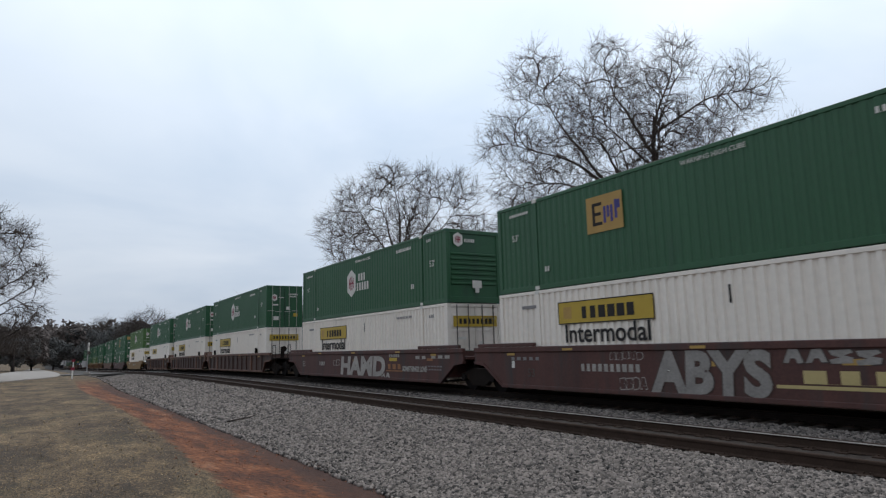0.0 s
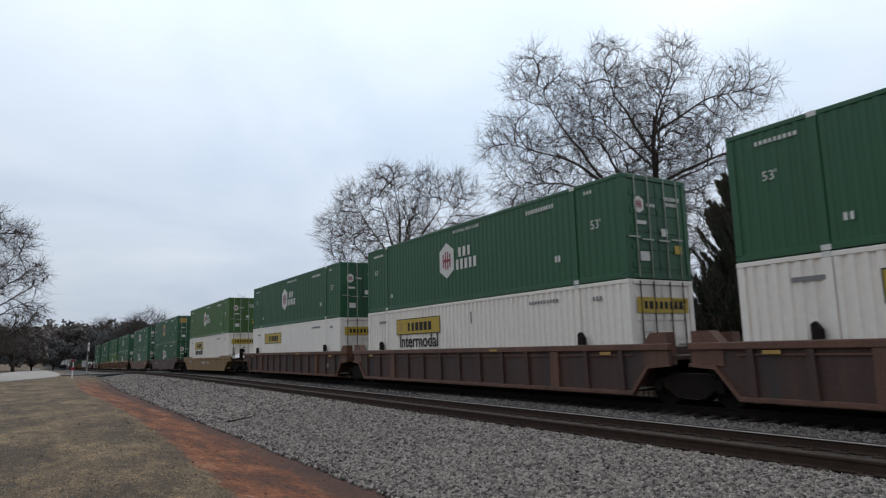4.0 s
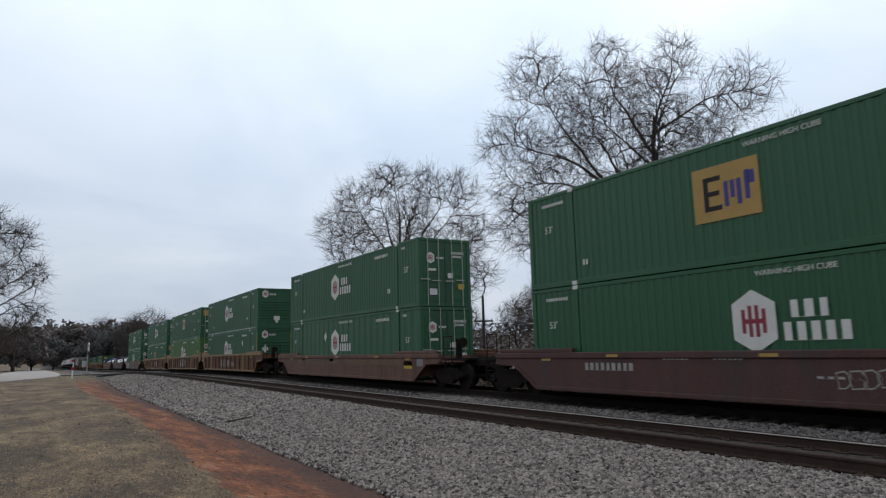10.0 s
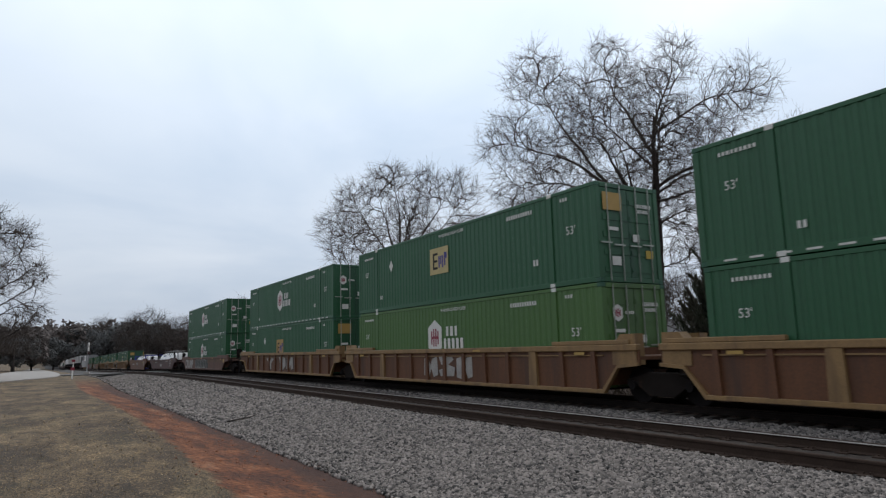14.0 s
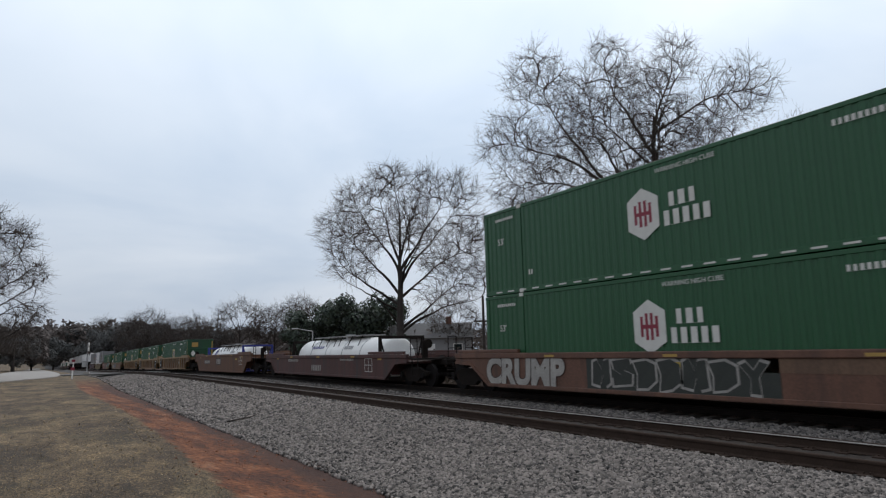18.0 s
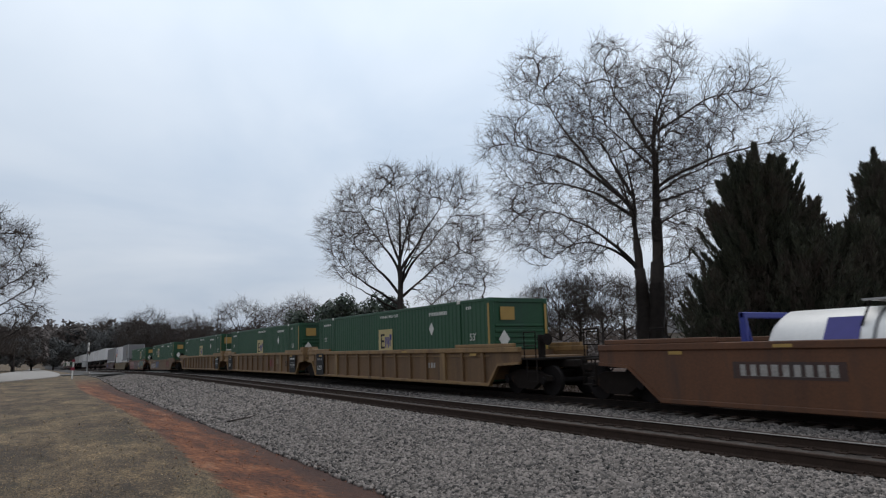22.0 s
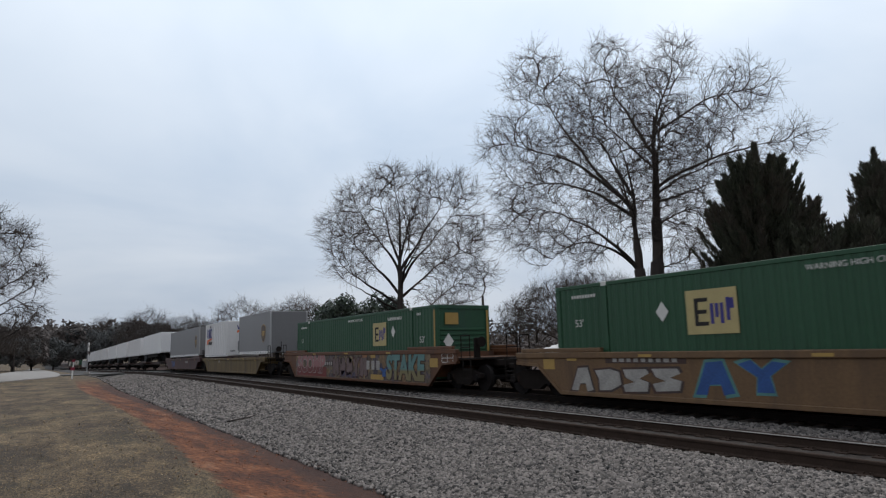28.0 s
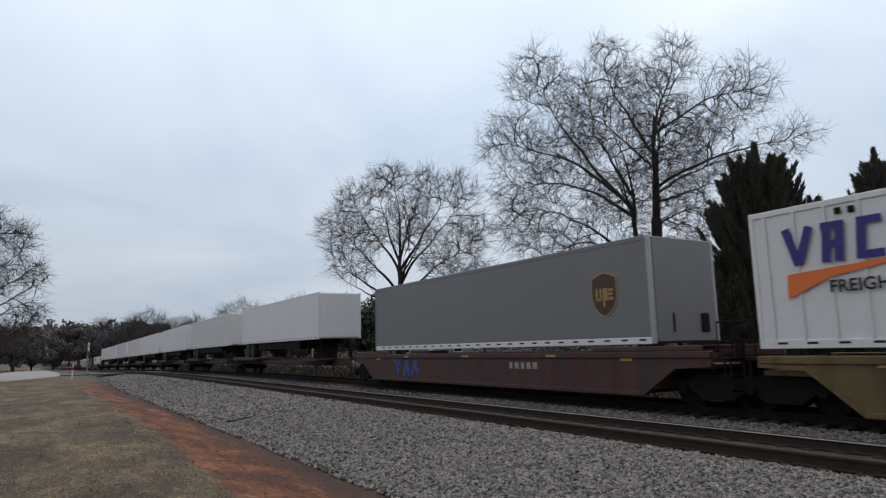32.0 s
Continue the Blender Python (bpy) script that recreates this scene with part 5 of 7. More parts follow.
    # the leading end
    if end == "doors":
        piece("door_header", cached("door_header", lambda bm: box(bm, -HW + 0.18, HW - 0.18, -HL, -HL + 0.1, CH - 0.14, CH - 0.004, 0.01), paint), None, c)
        piece("door_sill", cached("door_sill", lambda bm: box(bm, -HW + 0.18, HW - 0.18, -HL, -HL + 0.1, 0.01, 0.15, 0.01), paint), None, c)
        for sx in (-1, 1):
            def leaf(bm):
                box(bm, min(0.008 * sx, (HW - 0.19) * sx), max(0.008 * sx, (HW - 0.19) * sx), -HL + 0.03, -HL + 0.08, 0.155, CH - 0.145, 0.008)
                for i in range(5):
                    box(bm, min(0.05 * sx, (HW - 0.25) * sx), max(0.05 * sx, (HW - 0.25) * sx), -HL + 0.012, -HL + 0.032, 0.30 + 0.5 * i, 0.46 + 0.5 * i)
            door = piece("door", cached("door_leaf|%d" % sx, leaf, paint), None, c, "ribbed container door")
            for k in (0.33, 0.86):
                piece("lock_rod", cached("lock_rod", lambda bm: cyl(bm, (0, 0, 0.05), (0, 0, CH - 0.05), 0.02, seg=6), "rod_dark" if paint == "white" else "rod"), None, door, "dark lock rod" if paint == "white" else "pale lock rod", pose(sx * k, -HL - 0.01, 0))
                piece("handle", cached("handle", lambda bm: box(bm, -0.22, 0.22, -0.015, 0.015, -0.02, 0.02), "rod"), None, door, at=pose(sx * k - 0.12, -HL - 0.02, 1.05 + 0.1 * k))
        if logo in ("hex", "hexrow"):
            emblem_hex(c, 0, 0, 0.36, on_end(-0.72, 2.05))
            word_bars(c, 0, 0, 5, 0.075, 0.09, "mark_white", on_end(-0.25, 2.06))
        if logo == "square":
            plate(c, "end_panel", 0, 0, 0.75, 0.52, "mark_gold", "ochre emblem panel", rot=on_end(-0.66, 2.35))
        if logo == "yellow":
            p2 = plate(c, "end_panel", 0, 0, 2.05, 0.42, "mark_yellow", "yellow name panel", rot=on_end(0, 2.2))
            word_bars(c, 0, 0, 8, 0.2, 0.2, "mark_black", on_end(0, 2.2) @ pose(-0.006, 0, 0))
        word_bars(c, 0, 0, 9, 0.075, 0.11, "mark_white", on_end(0.62, 2.30))
        word_bars(c, 0, 0, 6, 0.075, 0.10, "mark_white", on_end(0.60, 2.14))
        plate(c, "notice", 0, 0, 0.36, 0.26, "mark_white", "pale notice plate", rot=on_end(-0.60, 0.62))
        plate(c, "warning", 0, 0, 0.30, 0.24, "mark_yellow" if z0 > 2 else "mark_white", "small warning plate", rot=on_end(0.78, 0.86))
        plate(c, "notice", 0, 0, 0.26, 0.22, "mark_white", "pale notice plate", rot=on_end(0.25, 1.32))
        plate(c, "notice", 0, 0, 0.40, 0.10, "mark_white", "pale data plate", rot=on_end(-0.66, 1.55))
    else:
        piece("end_wall", cached("end_wall", lambda bm: (box(bm, -HW + 0.17, HW - 0.17, -HL + 0.05, -HL + 0.10, 0.15, CH - 0.12),
                                                       box(bm, -HW + 0.17, HW - 0.17, -HL + 0.004, -HL + 0.06, CH - 0.16, CH - 0.004, 0.01),
                                                       box(bm, -HW + 0.17, HW - 0.17, -HL + 0.004, -HL + 0.06, 0.012, 0.24, 0.01)), paint), None, c)
        for i in range(7):
            piece("end_rib", cached("end_rib", lambda bm: prism(bm, [(-HL + 0.055, -0.06), (-HL + 0.01, -0.02), (-HL + 0.01, 0.03), (-HL + 0.055, 0.06)], "x", -HW + 0.22, HW - 0.22), paint), None, c, at=pose(0, 0, 0.75 + 0.195 * i))
        if logo.startswith("hex"):
            emblem_hex(c, 0, 0, 0.42, on_end(-0.75, 2.48))
            word_bars(c, 0, 0, 5, 0.10, 0.13, "mark_white", on_end(-0.22, 2.46))
        else:
            plate(c, "end_panel", 0, 0, 0.62, 0.46, "mark_gold", "ochre emblem panel", rot=on_end(-0.55, 2.35))
        plate(c, "notice", 0, 0, 0.44, 0.30, "mark_white", "pale notice plate", rot=on_end(0.10, 0.74))
        plate(c, "notice", 0, 0, 0.18, 0.18, "mark_white", "pale notice plate", rot=on_end(0.10, 0.50))
        if placard:
            diamond(c, 0, 0, rot=on_end(-0.72, 1.45), size=0.24)
    # the side that faces the lawn
    if logo == "hex":
        emblem_hex(c, logo_y, 1.60 - cut)
        word_bars(c, logo_y - 1.22, 1.82 - cut, 3, 0.30, 0.36, "mark_white", label="white brand lettering")
        word_bars(c, logo_y - 1.32, 1.36 - cut, 5, 0.29, 0.38, "mark_white", label="white brand lettering")
    if logo == "square":
        k = 1.25 if "big" in extra else 1.0
        plate(c, "emblem_panel", logo_y, 1.68 - cut, 1.36 * k, 1.04 * k, "mark_cream" if "cream" in extra else "mark_gold", "ochre square emblem panel")
        for dy, w, h, dz, mt in ((0.40, 0.10, 0.72, 0, "mark_black"), (0.22, 0.28, 0.10, 0.31, "mark_black"), (0.24, 0.24, 0.10, 0, "mark_black"), (0.22, 0.28, 0.10, -0.31, "mark_black"),
                                 (-0.02, 0.09, 0.52, -0.06, "mark_blue"), (-0.15, 0.09, 0.36, 0.02, "mark_blue"), (-0.28, 0.09, 0.52, -0.06, "mark_blue"), (-0.44, 0.09, 0.58, 0.04, "mark_blue"), (-0.53, 0.12, 0.26, 0.18, "mark_blue")):
            plate(c, "emblem_bar", logo_y + dy * k, 1.68 - cut + dz * 0.9 * k, w * k, h * 0.9 * k, mt, off=0.0125)
    if logo == "yellow":
        plate(c, "name_panel", 3.35, 2.12, 3.6, 0.66, "mark_yellow", "yellow name panel with dark border")
        for dz in (-0.315, 0.315):
            plate(c, "panel_border", 3.35, 2.12 + dz, 3.6, 0.03, "mark_black", off=0.0125)
        for dy in (-1.785, 1.785):
            plate(c, "panel_border", 3.35 + dy, 2.12, 0.03, 0.60, "mark_black", off=0.0125)
        piece("name_bars", cached("namebars", lambda bm: bars(bm, [0.17, 0.20, 0.26, 0.27, 0.27, 0.25], 0.345, 0.34, 0), "mark_black"), None, c, "dark name lettering", pose(-HW - 0.0125, 3.2, 2.10))
        plate(c, "panel_crest", 4.75, 2.12, 0.34, 0.34, "mark_gold", off=0.0125)
        if "plain" not in extra:
            words(c, "Intermodal", 3.3, 1.49, 0.73, "mark_black", 0.010)
    if logo != "yellow":
        words(c, "53'", -7.0, 1.62 if z0 > 2 else 1.54, 0.36, "mark_white")
        words(c, "53'", 7.1, 1.78, 0.30, "mark_white")
        word_bars(c, -4.6, 2.52, 11, 0.125, 0.13, "mark_white")
        word_bars(c, -6.75, 2.60, 3, 0.12, 0.10, "mark_white")
        word_bars(c, 6.9, 2.55, 9, 0.11, 0.09, "mark_white")
        words(c, "WARNING HIGH CUBE", -0.4, 2.62, 0.17, "mark_white")
        word_bars(c, -5.35, 0.86, 2, 0.14, 0.19, "mark_white")
        word_bars(c, 5.6, 0.62, 2, 0.12, 0.16, "mark_white")
    else:
        word_bars(c, -4.6, 2.52, 10, 0.14, 0.10, "trailer_grey")
        word_bars(c, -6.9, 2.45, 3, 0.13, 0.12, "trailer_grey")
        if side != "smooth":
            plate(c, "scrape", -0.6, 2.25, 0.05, 0.42, "mark_black", "dark scrape mark")
        plate(c, "side_notice", 6.5, 2.40, 0.7, 0.10, "trailer_grey")
    if "stripes" in extra:
        plate(c, "corner_stripe", -HL + 0.10, 1.75, 0.10, 1.9, "mark_gold", "yellow corner stripe")
        plate(c, "corner_stripe", 0, 0, 0.10, 1.9, "mark_gold", "yellow corner stripe", rot=on_end(1.18, 1.75))
    if dashes:
        for i in range(24):
            plate(c, "reflector", -7.2 + 0.63 * i, 0.09, 0.32, 0.045, "mark_white", "white reflective dash")
    if placard is not None:
        diamond(c, placard, 1.95, size=0.19)
    TRAIN.append((c, s_near + HL, z0, 0.0))
    return c


# ---- well cars ----
def wheelset(bm):
    for sx in (-1, 1):
        cyl(bm, (sx * 0.685, 0, 0), (sx * 0.785, 0, 0), 0.46, seg=28)
        cyl(bm, (sx * 0.665, 0, 0), (sx * 0.685, 0, 0), 0.485, seg=28)
        cyl(bm, (sx * 0.785, 0, 0), (sx * 0.83, 0, 0), 0.17, seg=14)
        for k in range(4):
            a = k * math.pi / 2
            cyl(bm, (sx * 0.787, 0.30 * math.cos(a), 0.30 * math.sin(a)), (sx * 0.792, 0.30 * math.cos(a), 0.30 * math.sin(a)), 0.06, seg=8)
    cyl(bm, (-1.05, 0, 0), (1.05, 0, 0), 0.085, seg=12)


def side_frame(bm):
    prism(bm, [(-1.12, 0.46), (-1.12, 0.62), (-0.85, 0.66), (-0.42, 0.80), (0.42, 0.80), (0.85, 0.66), (1.12, 0.62), (1.12, 0.46), (0.80, 0.46), (0.72, 0.42), (0.38, 0.20), (-0.38, 0.20), (-0.72, 0.42), (-0.80, 0.46)], "x", -0.09, 0.09)
    bmesh.ops.bevel(bm, geom=list(bm.edges), offset=0.012, segments=1, affect="EDGES")


def truck(parent, y, middle):
    """A two-axle truck, 1.78 m between axles."""
    t = piece("truck", cached("truck_bolster", lambda bm: (box(bm, -1.05, 1.05, -0.2, 0.2, 0.42, 0.74, 0.03), cyl(bm, (0, 0, 0.74), (0, 0, 0.84), 0.22)), "steel"), None, parent, "cast steel truck", pose(0, y, 0))
    for sx in (-1, 1):
        piece("side_frame", cached("side_frame", side_frame, "steel"), None, t, at=pose(sx * 1.0, 0, 0))
        for dy in (-0.11, 0.11):
            piece("spring", cached("spring", lambda bm: [cyl(bm, (0, 0, 0.235 + 0.03 * i), (0, 0, 0.25 + 0.03 * i), 0.085, seg=10) for i in range(6)], "steel"), None, t, at=pose(sx * 1.0, dy, 0))
        for dy in (-0.89, 0.89):
            piece("bearing_cap", cached("bearing_cap", lambda bm: cyl(bm, (-0.06, 0, 0), (0.06, 0, 0), 0.115, seg=12), "wheel"), None, t, at=pose(sx * 1.11, dy, 0.47))
    for dy in (-0.89, 0.89):
        me = cached("wheelset", wheelset, "wheel")
        w = piece("wheelset", me, None, t, "steel wheels on one axle", pose(0, dy, 0.46))
        WHEELS.append((w, middle + y + dy, dy))
    return t


SHAPES = ([(-0.5, -0.5), (-0.2, -0.5), (-0.1, -0.2), (0.15, -0.2), (0.22, -0.5), (0.5, -0.46), (0.24, 0.5), (-0.16, 0.46)],
          [(-0.5, -0.42), (-0.1, -0.5), (0.05, -0.1), (0.2, -0.5), (0.5, -0.4), (0.42, 0.5), (0.12, 0.42), (0.0, 0.1), (-0.2, 0.5), (-0.46, 0.4)],
          [(-0.44, -0.5), (0.42, -0.42), (0.5, -0.05), (0.1, 0.08), (0.48, 0.3), (0.36, 0.5), (-0.5, 0.44), (-0.4, 0.1), (-0.06, -0.06), (-0.5, -0.2)],
          [(-0.4, -0.5), (0.1, -0.46), (0.5, -0.2), (0.46, 0.34), (0.1, 0.5), (-0.5, 0.42), (-0.36, 0.0)],
          [(-0.16, -0.5), (0.2, -0.5), (0.14, 0.02), (0.5, 0.44), (0.2, 0.5), (-0.02, 0.22), (-0.26, 0.5), (-0.5, 0.42), (-0.12, -0.02)])


def blob(rng, w, h):
    """An angular sprayed outline with uneven corners."""
    return [(-u * w * rng.uniform(0.9, 1.08), v * h * rng.uniform(0.9, 1.05)) for u, v in rng.choice(SHAPES)]


def spray(par, x, y0, y1, z0, z1, n, fill, edge, seed):
    """Sprayed shapes side by side, each with a dark rim and a slash."""
    rng = random.Random(seed)
    step = (y1 - y0) / n
    for i in range(n):
        w, h = abs(step) * 1.08, (z1 - z0) * rng.uniform(0.88, 1.0)
        y, z = y0 + step * (i + 0.5), (z0 + z1) / 2 + rng.uniform(-0.03, 0.03)
        out = blob(rng, w, h)
        g = part("graffiti", prism(bmesh.new(), out, "x", 0, 0.003), edge, par, "sprayed graffiti shape", pose(x, y, z))
        bm = bmesh.new()
        prism(bm, [(u * 0.84, v * 0.84) for u, v in out], "x", -0.0035, -0.0005)
        part("fill", bm, fill, g)


def well_car(s_near, style, paint, chord=None, top=1.53, low=0.26, lead="coupler", trail="coupler", label="", marks=(), guard=0.12):
    """A well car for a container whose leading end stands at s_near. Its ends are a coupler end, or a joint shared with the next unit."""
    w = tagged(new("well_car"), label, "railway wagon", group="wagons of the train")
    mid = s_near + HL
    chord = chord or paint
    X = 1.53
    ext = {"coupler": 1.75, "joint": 1.3}
    y0, y1 = -HL - ext[lead], HL + ext[trail]
    foot0, foot1 = (-HL - 0.08, HL + 0.08) if style == "posts" else (-HL + 0.25, HL - 0.25)
    up0, up1 = (-HL - 0.62, HL + 0.62) if style == "posts" else (-HL - 0.75, HL + 0.75)
    outline = [(foot0, low), (foot1, low), (up1, 0.92), (y1, 0.98), (y1, top - 0.13), (y0, top - 0.13), (y0, 0.98), (up0, 0.92)]
    key = "%s %.2f %.2f %s %s" % (style, top, low, lead, trail)
    for sx in (-1, 1):
        inner = X - (0.10 if style == "posts" else 0.05)
        piece("side_sheet", cached("side_sheet|%s %d" % (key, sx), lambda bm: prism(bm, outline, "x", sx * (inner - 0.05), sx * inner), paint), None, w)
        piece("top_chord", cached("top_chord|%s %d" % (key, sx), lambda bm: box(bm, sx * X, sx * (X - 0.17), y0, y1, top - 0.17, top, 0.02), chord), None, w)
        piece("bottom_sill", cached("bottom_sill|%s %d" % (key, sx), lambda bm: box(bm, sx * (X - 0.01), sx * (X - 0.2), foot0, foot1, low - 0.02, low + 0.09, 0.012), chord if style == "posts" else paint), None, w)
        for sy in (-1, 1):
            a, b = (foot0, up0) if sy < 0 else (foot1, up1)
            yy = y0 if sy < 0 else y1
            piece("end_chord", cached("end_chord|%s %d %d" % (key, sx, sy), lambda bm: prism(bm, [(a, low), (b, 0.92), (yy, 0.98), (yy, 1.06), (b - 0.02 * sy, 1.0), (a - 0.12 * sy, low + 0.02)], "x", sx * (X - 0.15), sx * (X - 0.012)), chord), None, w)
            if guard:
                yg = (-HL + 0.35 if sy < 0 else HL - 0.35)
                ye = (y0 + 0.25 if sy < 0 else y1 - 0.25)
                lo, hi = min(yg - 1.6 * -sy * -1, ye), max(yg - 1.6 * -sy * -1, ye)
                piece("raised_coaming", cached("raised_coaming|%s %d %d" % (key, sx, sy), lambda bm: box(bm, sx * (X - 0.01), sx * (X - 0.14), lo, hi, top + 0.003, top + guard, 0.015), chord), None, w)
    if style == "posts":
        piece("stiffener", cached("stiffener|%.2f" % top, lambda bm: box(bm, -X + 0.055, -X + 0.1, foot0, foot1, top - 0.30, top - 0.265), chord), None, w)
        n = 13
        for i in range(n):
            yy = foot0 + 0.35 + (foot1 - foot0 - 0.7) * i / (n - 1)
            wide = 0.16 if i in (2, 10) else 0.07
            for sx in (-1, 1):
                piece("side_post", cached("side_post|%.2f %.2f %.2f %d" % (wide, top, low, sx), lambda bm: prism(bm, [(-wide - 0.03, low + 0.09), (wide + 0.03, low + 0.09), (wide, top - 0.17), (-wide, top - 0.17)], "x", sx * (X - 0.10), sx * (X - 0.012)), chord if i in (2, 10) else paint), None, w, at=pose(0, yy, 0))
    if style == "posts" and not guard:
        for sy in (-1, 1):
            for sx in (-1, 1):
                piece("load_guide", cached("load_guide", lambda bm: prism(bm, [(-0.10, 0.0), (0.10, 0.0), (0.10, 0.30), (0.02, 0.36), (-0.10, 0.20)], "x", -0.07, 0.07), "steel"), None, w, "dark upright container guide", pose(sx * (X - 0.09), sy * 6.35, top + 0.003))
    for i in range(7):
        piece("cross_member", cached("cross_member|%.2f" % low, lambda bm: box(bm, -1.42, 1.42, -0.18, 0.18, low - 0.01, low + 0.075), "steel"), None, w, at=pose(0, -7.2 + 2.4 * i, 0))
    for sy, kind in ((-1, lead), (1, trail)):
        ye = y0 if sy < 0 else y1
        ya = sy * (HL + 0.12)
        piece("end_bulkhead", cached("end_bulkhead|%.2f" % top, lambda bm: box(bm, -1.36, 1.36, -0.05, 0.05, 0.45, top - 0.1), paint), None, w, at=pose(0, ya, 0))
        piece("end_deck", cached("end_deck|%s %d %.2f %s" % (key, sy, top, kind), lambda bm: box(bm, -1.34, 1.34, min(ya, ye) + 0.06, max(ya, ye), top - 0.42, top - 0.30, 0.02), paint), None, w)
        piece("centre_sill", cached("centre_sill|%d %s" % (sy, kind), lambda bm: box(bm, -0.28, 0.28, min(sy * HL, sy * (HL + (3.0 if kind == "coupler" else 1.5))), max(sy * HL, sy * (HL + (3.0 if kind == "coupler" else 1.5))), 0.86, 1.10, 0.03), "steel"), None, w)
        if kind == "coupler":
            truck(w, sy * (HL + 1.55), mid)
            yc = sy * (HL + 3.0)
            cp = piece("coupler", cached("coupler|%d" % sy, lambda bm: (box(bm, -0.09, 0.09, min(0, sy * 0.45), max(0, sy * 0.45), 0.78, 0.96, 0.03), box(bm, -0.17, 0.19, sy * 0.36, sy * 0.66, 0.72, 1.0, 0.05)), "steel"), None, w, "cast steel coupler", pose(0, yc, 0))
            piece("end_platform", cached("end_platform|%d" % sy, lambda bm: box(bm, -1.40, 1.40, min(ye, sy * (HL + 2.55)), max(ye, sy * (HL + 2.55)), 1.12, 1.17), "steel"), None, w, "open grating platform")
            for sx in (-1, 1):
                piece("grab_rail", cached("grab_rail", lambda bm: (cyl(bm, (0, -0.28, 1.15), (0, -0.28, 1.98), 0.018, seg=6), cyl(bm, (0, 0.28, 1.15), (0, 0.28, 1.98), 0.018, seg=6), cyl(bm, (0, -0.28, 1.98), (0, 0.28, 1.98), 0.018, seg=6), cyl(bm, (0, -0.28, 1.55), (0, 0.28, 1.55), 0.016, seg=6)), "steel"), None, w, at=pose(sx * 1.36, sy * (HL + 2.15), 0))
                piece("step", cached("step", lambda bm: (box(bm, -0.03, 0.03, -0.24, 0.24, 0.44, 0.47), box(bm, -0.03, 0.03, -0.24, 0.24, 0.74, 0.77), box(bm, -0.02, 0.02, -0.25, -0.22, 0.44, 1.14), box(bm, -0.02, 0.02, 0.22, 0.25, 0.44, 1.14)), "steel"), None, w, "ladder steps", pose(sx * 1.38, sy * (HL + 2.25), 0))
            piece("brake_hose", cached("brake_hose|%d" % sy, lambda bm: (cyl(bm, (0.35, 0, 0.85), (0.3, sy * 0.35, 0.5), 0.03, seg=6), cyl(bm, (0.3, sy * 0.35, 0.5), (0.1, sy * 0.62, 0.55), 0.03, seg=6)), "rubber"), None, w, at=pose(0, yc, 0))
            if sy < 0:
                piece("brake_wheel", cached("brake_wheel", lambda bm: (cyl(bm, (0, -0.015, 0), (0, 0.015, 0), 0.19, seg=16), cyl(bm, (0, 0.02, 0), (0, 0.5, 0), 0.03, seg=6)), "steel"), None, w, at=pose(-0.75, -HL - 2.3, 1.75))
                piece("brake_stand", cached("brake_stand", lambda bm: box(bm, -0.12, 0.12, -0.06, 0.06, 1.15, 1.9, 0.02), "steel"), None, w, at=pose(-0.75, -HL - 2.0, 0))
        elif sy > 0:
            truck(w, HL + 1.65, mid)
        if kind == "joint" and style == "posts":
            for sx in (-1, 1):
                piece("end_stand", cached("end_stand", lambda bm: prism(bm, [(-0.42, 1.0), (0.42, 1.0), (0.40, 1.80), (-0.10, 1.80), (-0.42, 1.45)], "x", -0.16, 0.16), chord), None, w, "raised corner stand", pose(sx * 1.30, sy * (HL + 0.82), 0) @ Matrix.Rotation(0 if sy > 0 else math.pi, 4, "Z"))
        plate(w, "reflector", sy * 7.3, 1.30 * top / 1.53, 0.40, 0.08, "mark_gold", "faded yellow reflective strip", off=X - HW - 0.03 if style != "posts" else X - HW + 0.006)
    for i in (-4.4, 0.2, 4.6) if style == "smooth" else (-2.2,):
        plate(w, "reflector", i, top - 0.10, 0.42, 0.07, "mark_gold", "yellow reflective strip", off=X - HW + 0.006)
    face = X - HW - 0.044 if style != "posts" else X - HW - 0.092
    for kind, *a in marks:
        if kind == "bars":
            y, z, n, pitch, h, mat = a
            word_bars(w, 0, 0, n, pitch, h, mat, pose(-(X + 0.009) if style == "posts" and abs(y) > 6.9 else -HW - face - 0.006, y, z))
        elif kind == "spray":
            y_from, y_to, z_from, z_to, n, fill, edge, seed = a
            spray(w, -HW - face, y_from, y_to, z_from, z_to, n, fill, edge, seed)
        elif kind == "plate":
            y, z, wd, h, mat, lb = a
            out_by = X + 0.004 if style == "posts" and "data" in lb else HW + face + 0.001
            plate(w, "side_plate", 0, 0, wd, h, mat, lb, rot=pose(-out_by, y, z))
            if "ground" in lb:
                face += 0.006
        elif kind == "words":
            y, z, text, size, mat = a
            piece("lettering", letters(text, size, mat), None, w, "", pose(-(X + 0.010) if style == "posts" else -HW - face - 0.006, y, z))
        elif kind == "mural":
            y, z, wd, h = a
            plate(w, "graffiti", 0, 0, wd, h, "mural", "faded layers of graffiti", rot=pose(-HW - face - 0.001, y, z))
            face += 0.006
        elif kind == "scrawl":
            y_from, y_to, z_from, z_to, text, fill, edge, slant = a
            me = letters(text, 1.0, edge, 0.075, slant)
            ys, zs = [v.co.y for v in me.vertices], [v.co.z for v in me.vertices]
            grow_y, grow_z = (y_from - y_to) / (max(ys) - min(ys)), (z_to - z_from) / (max(zs) - min(zs))
            centre = Matrix.Translation((0, -(max(ys) + min(ys)) / 2, -(max(zs) + min(zs)) / 2))
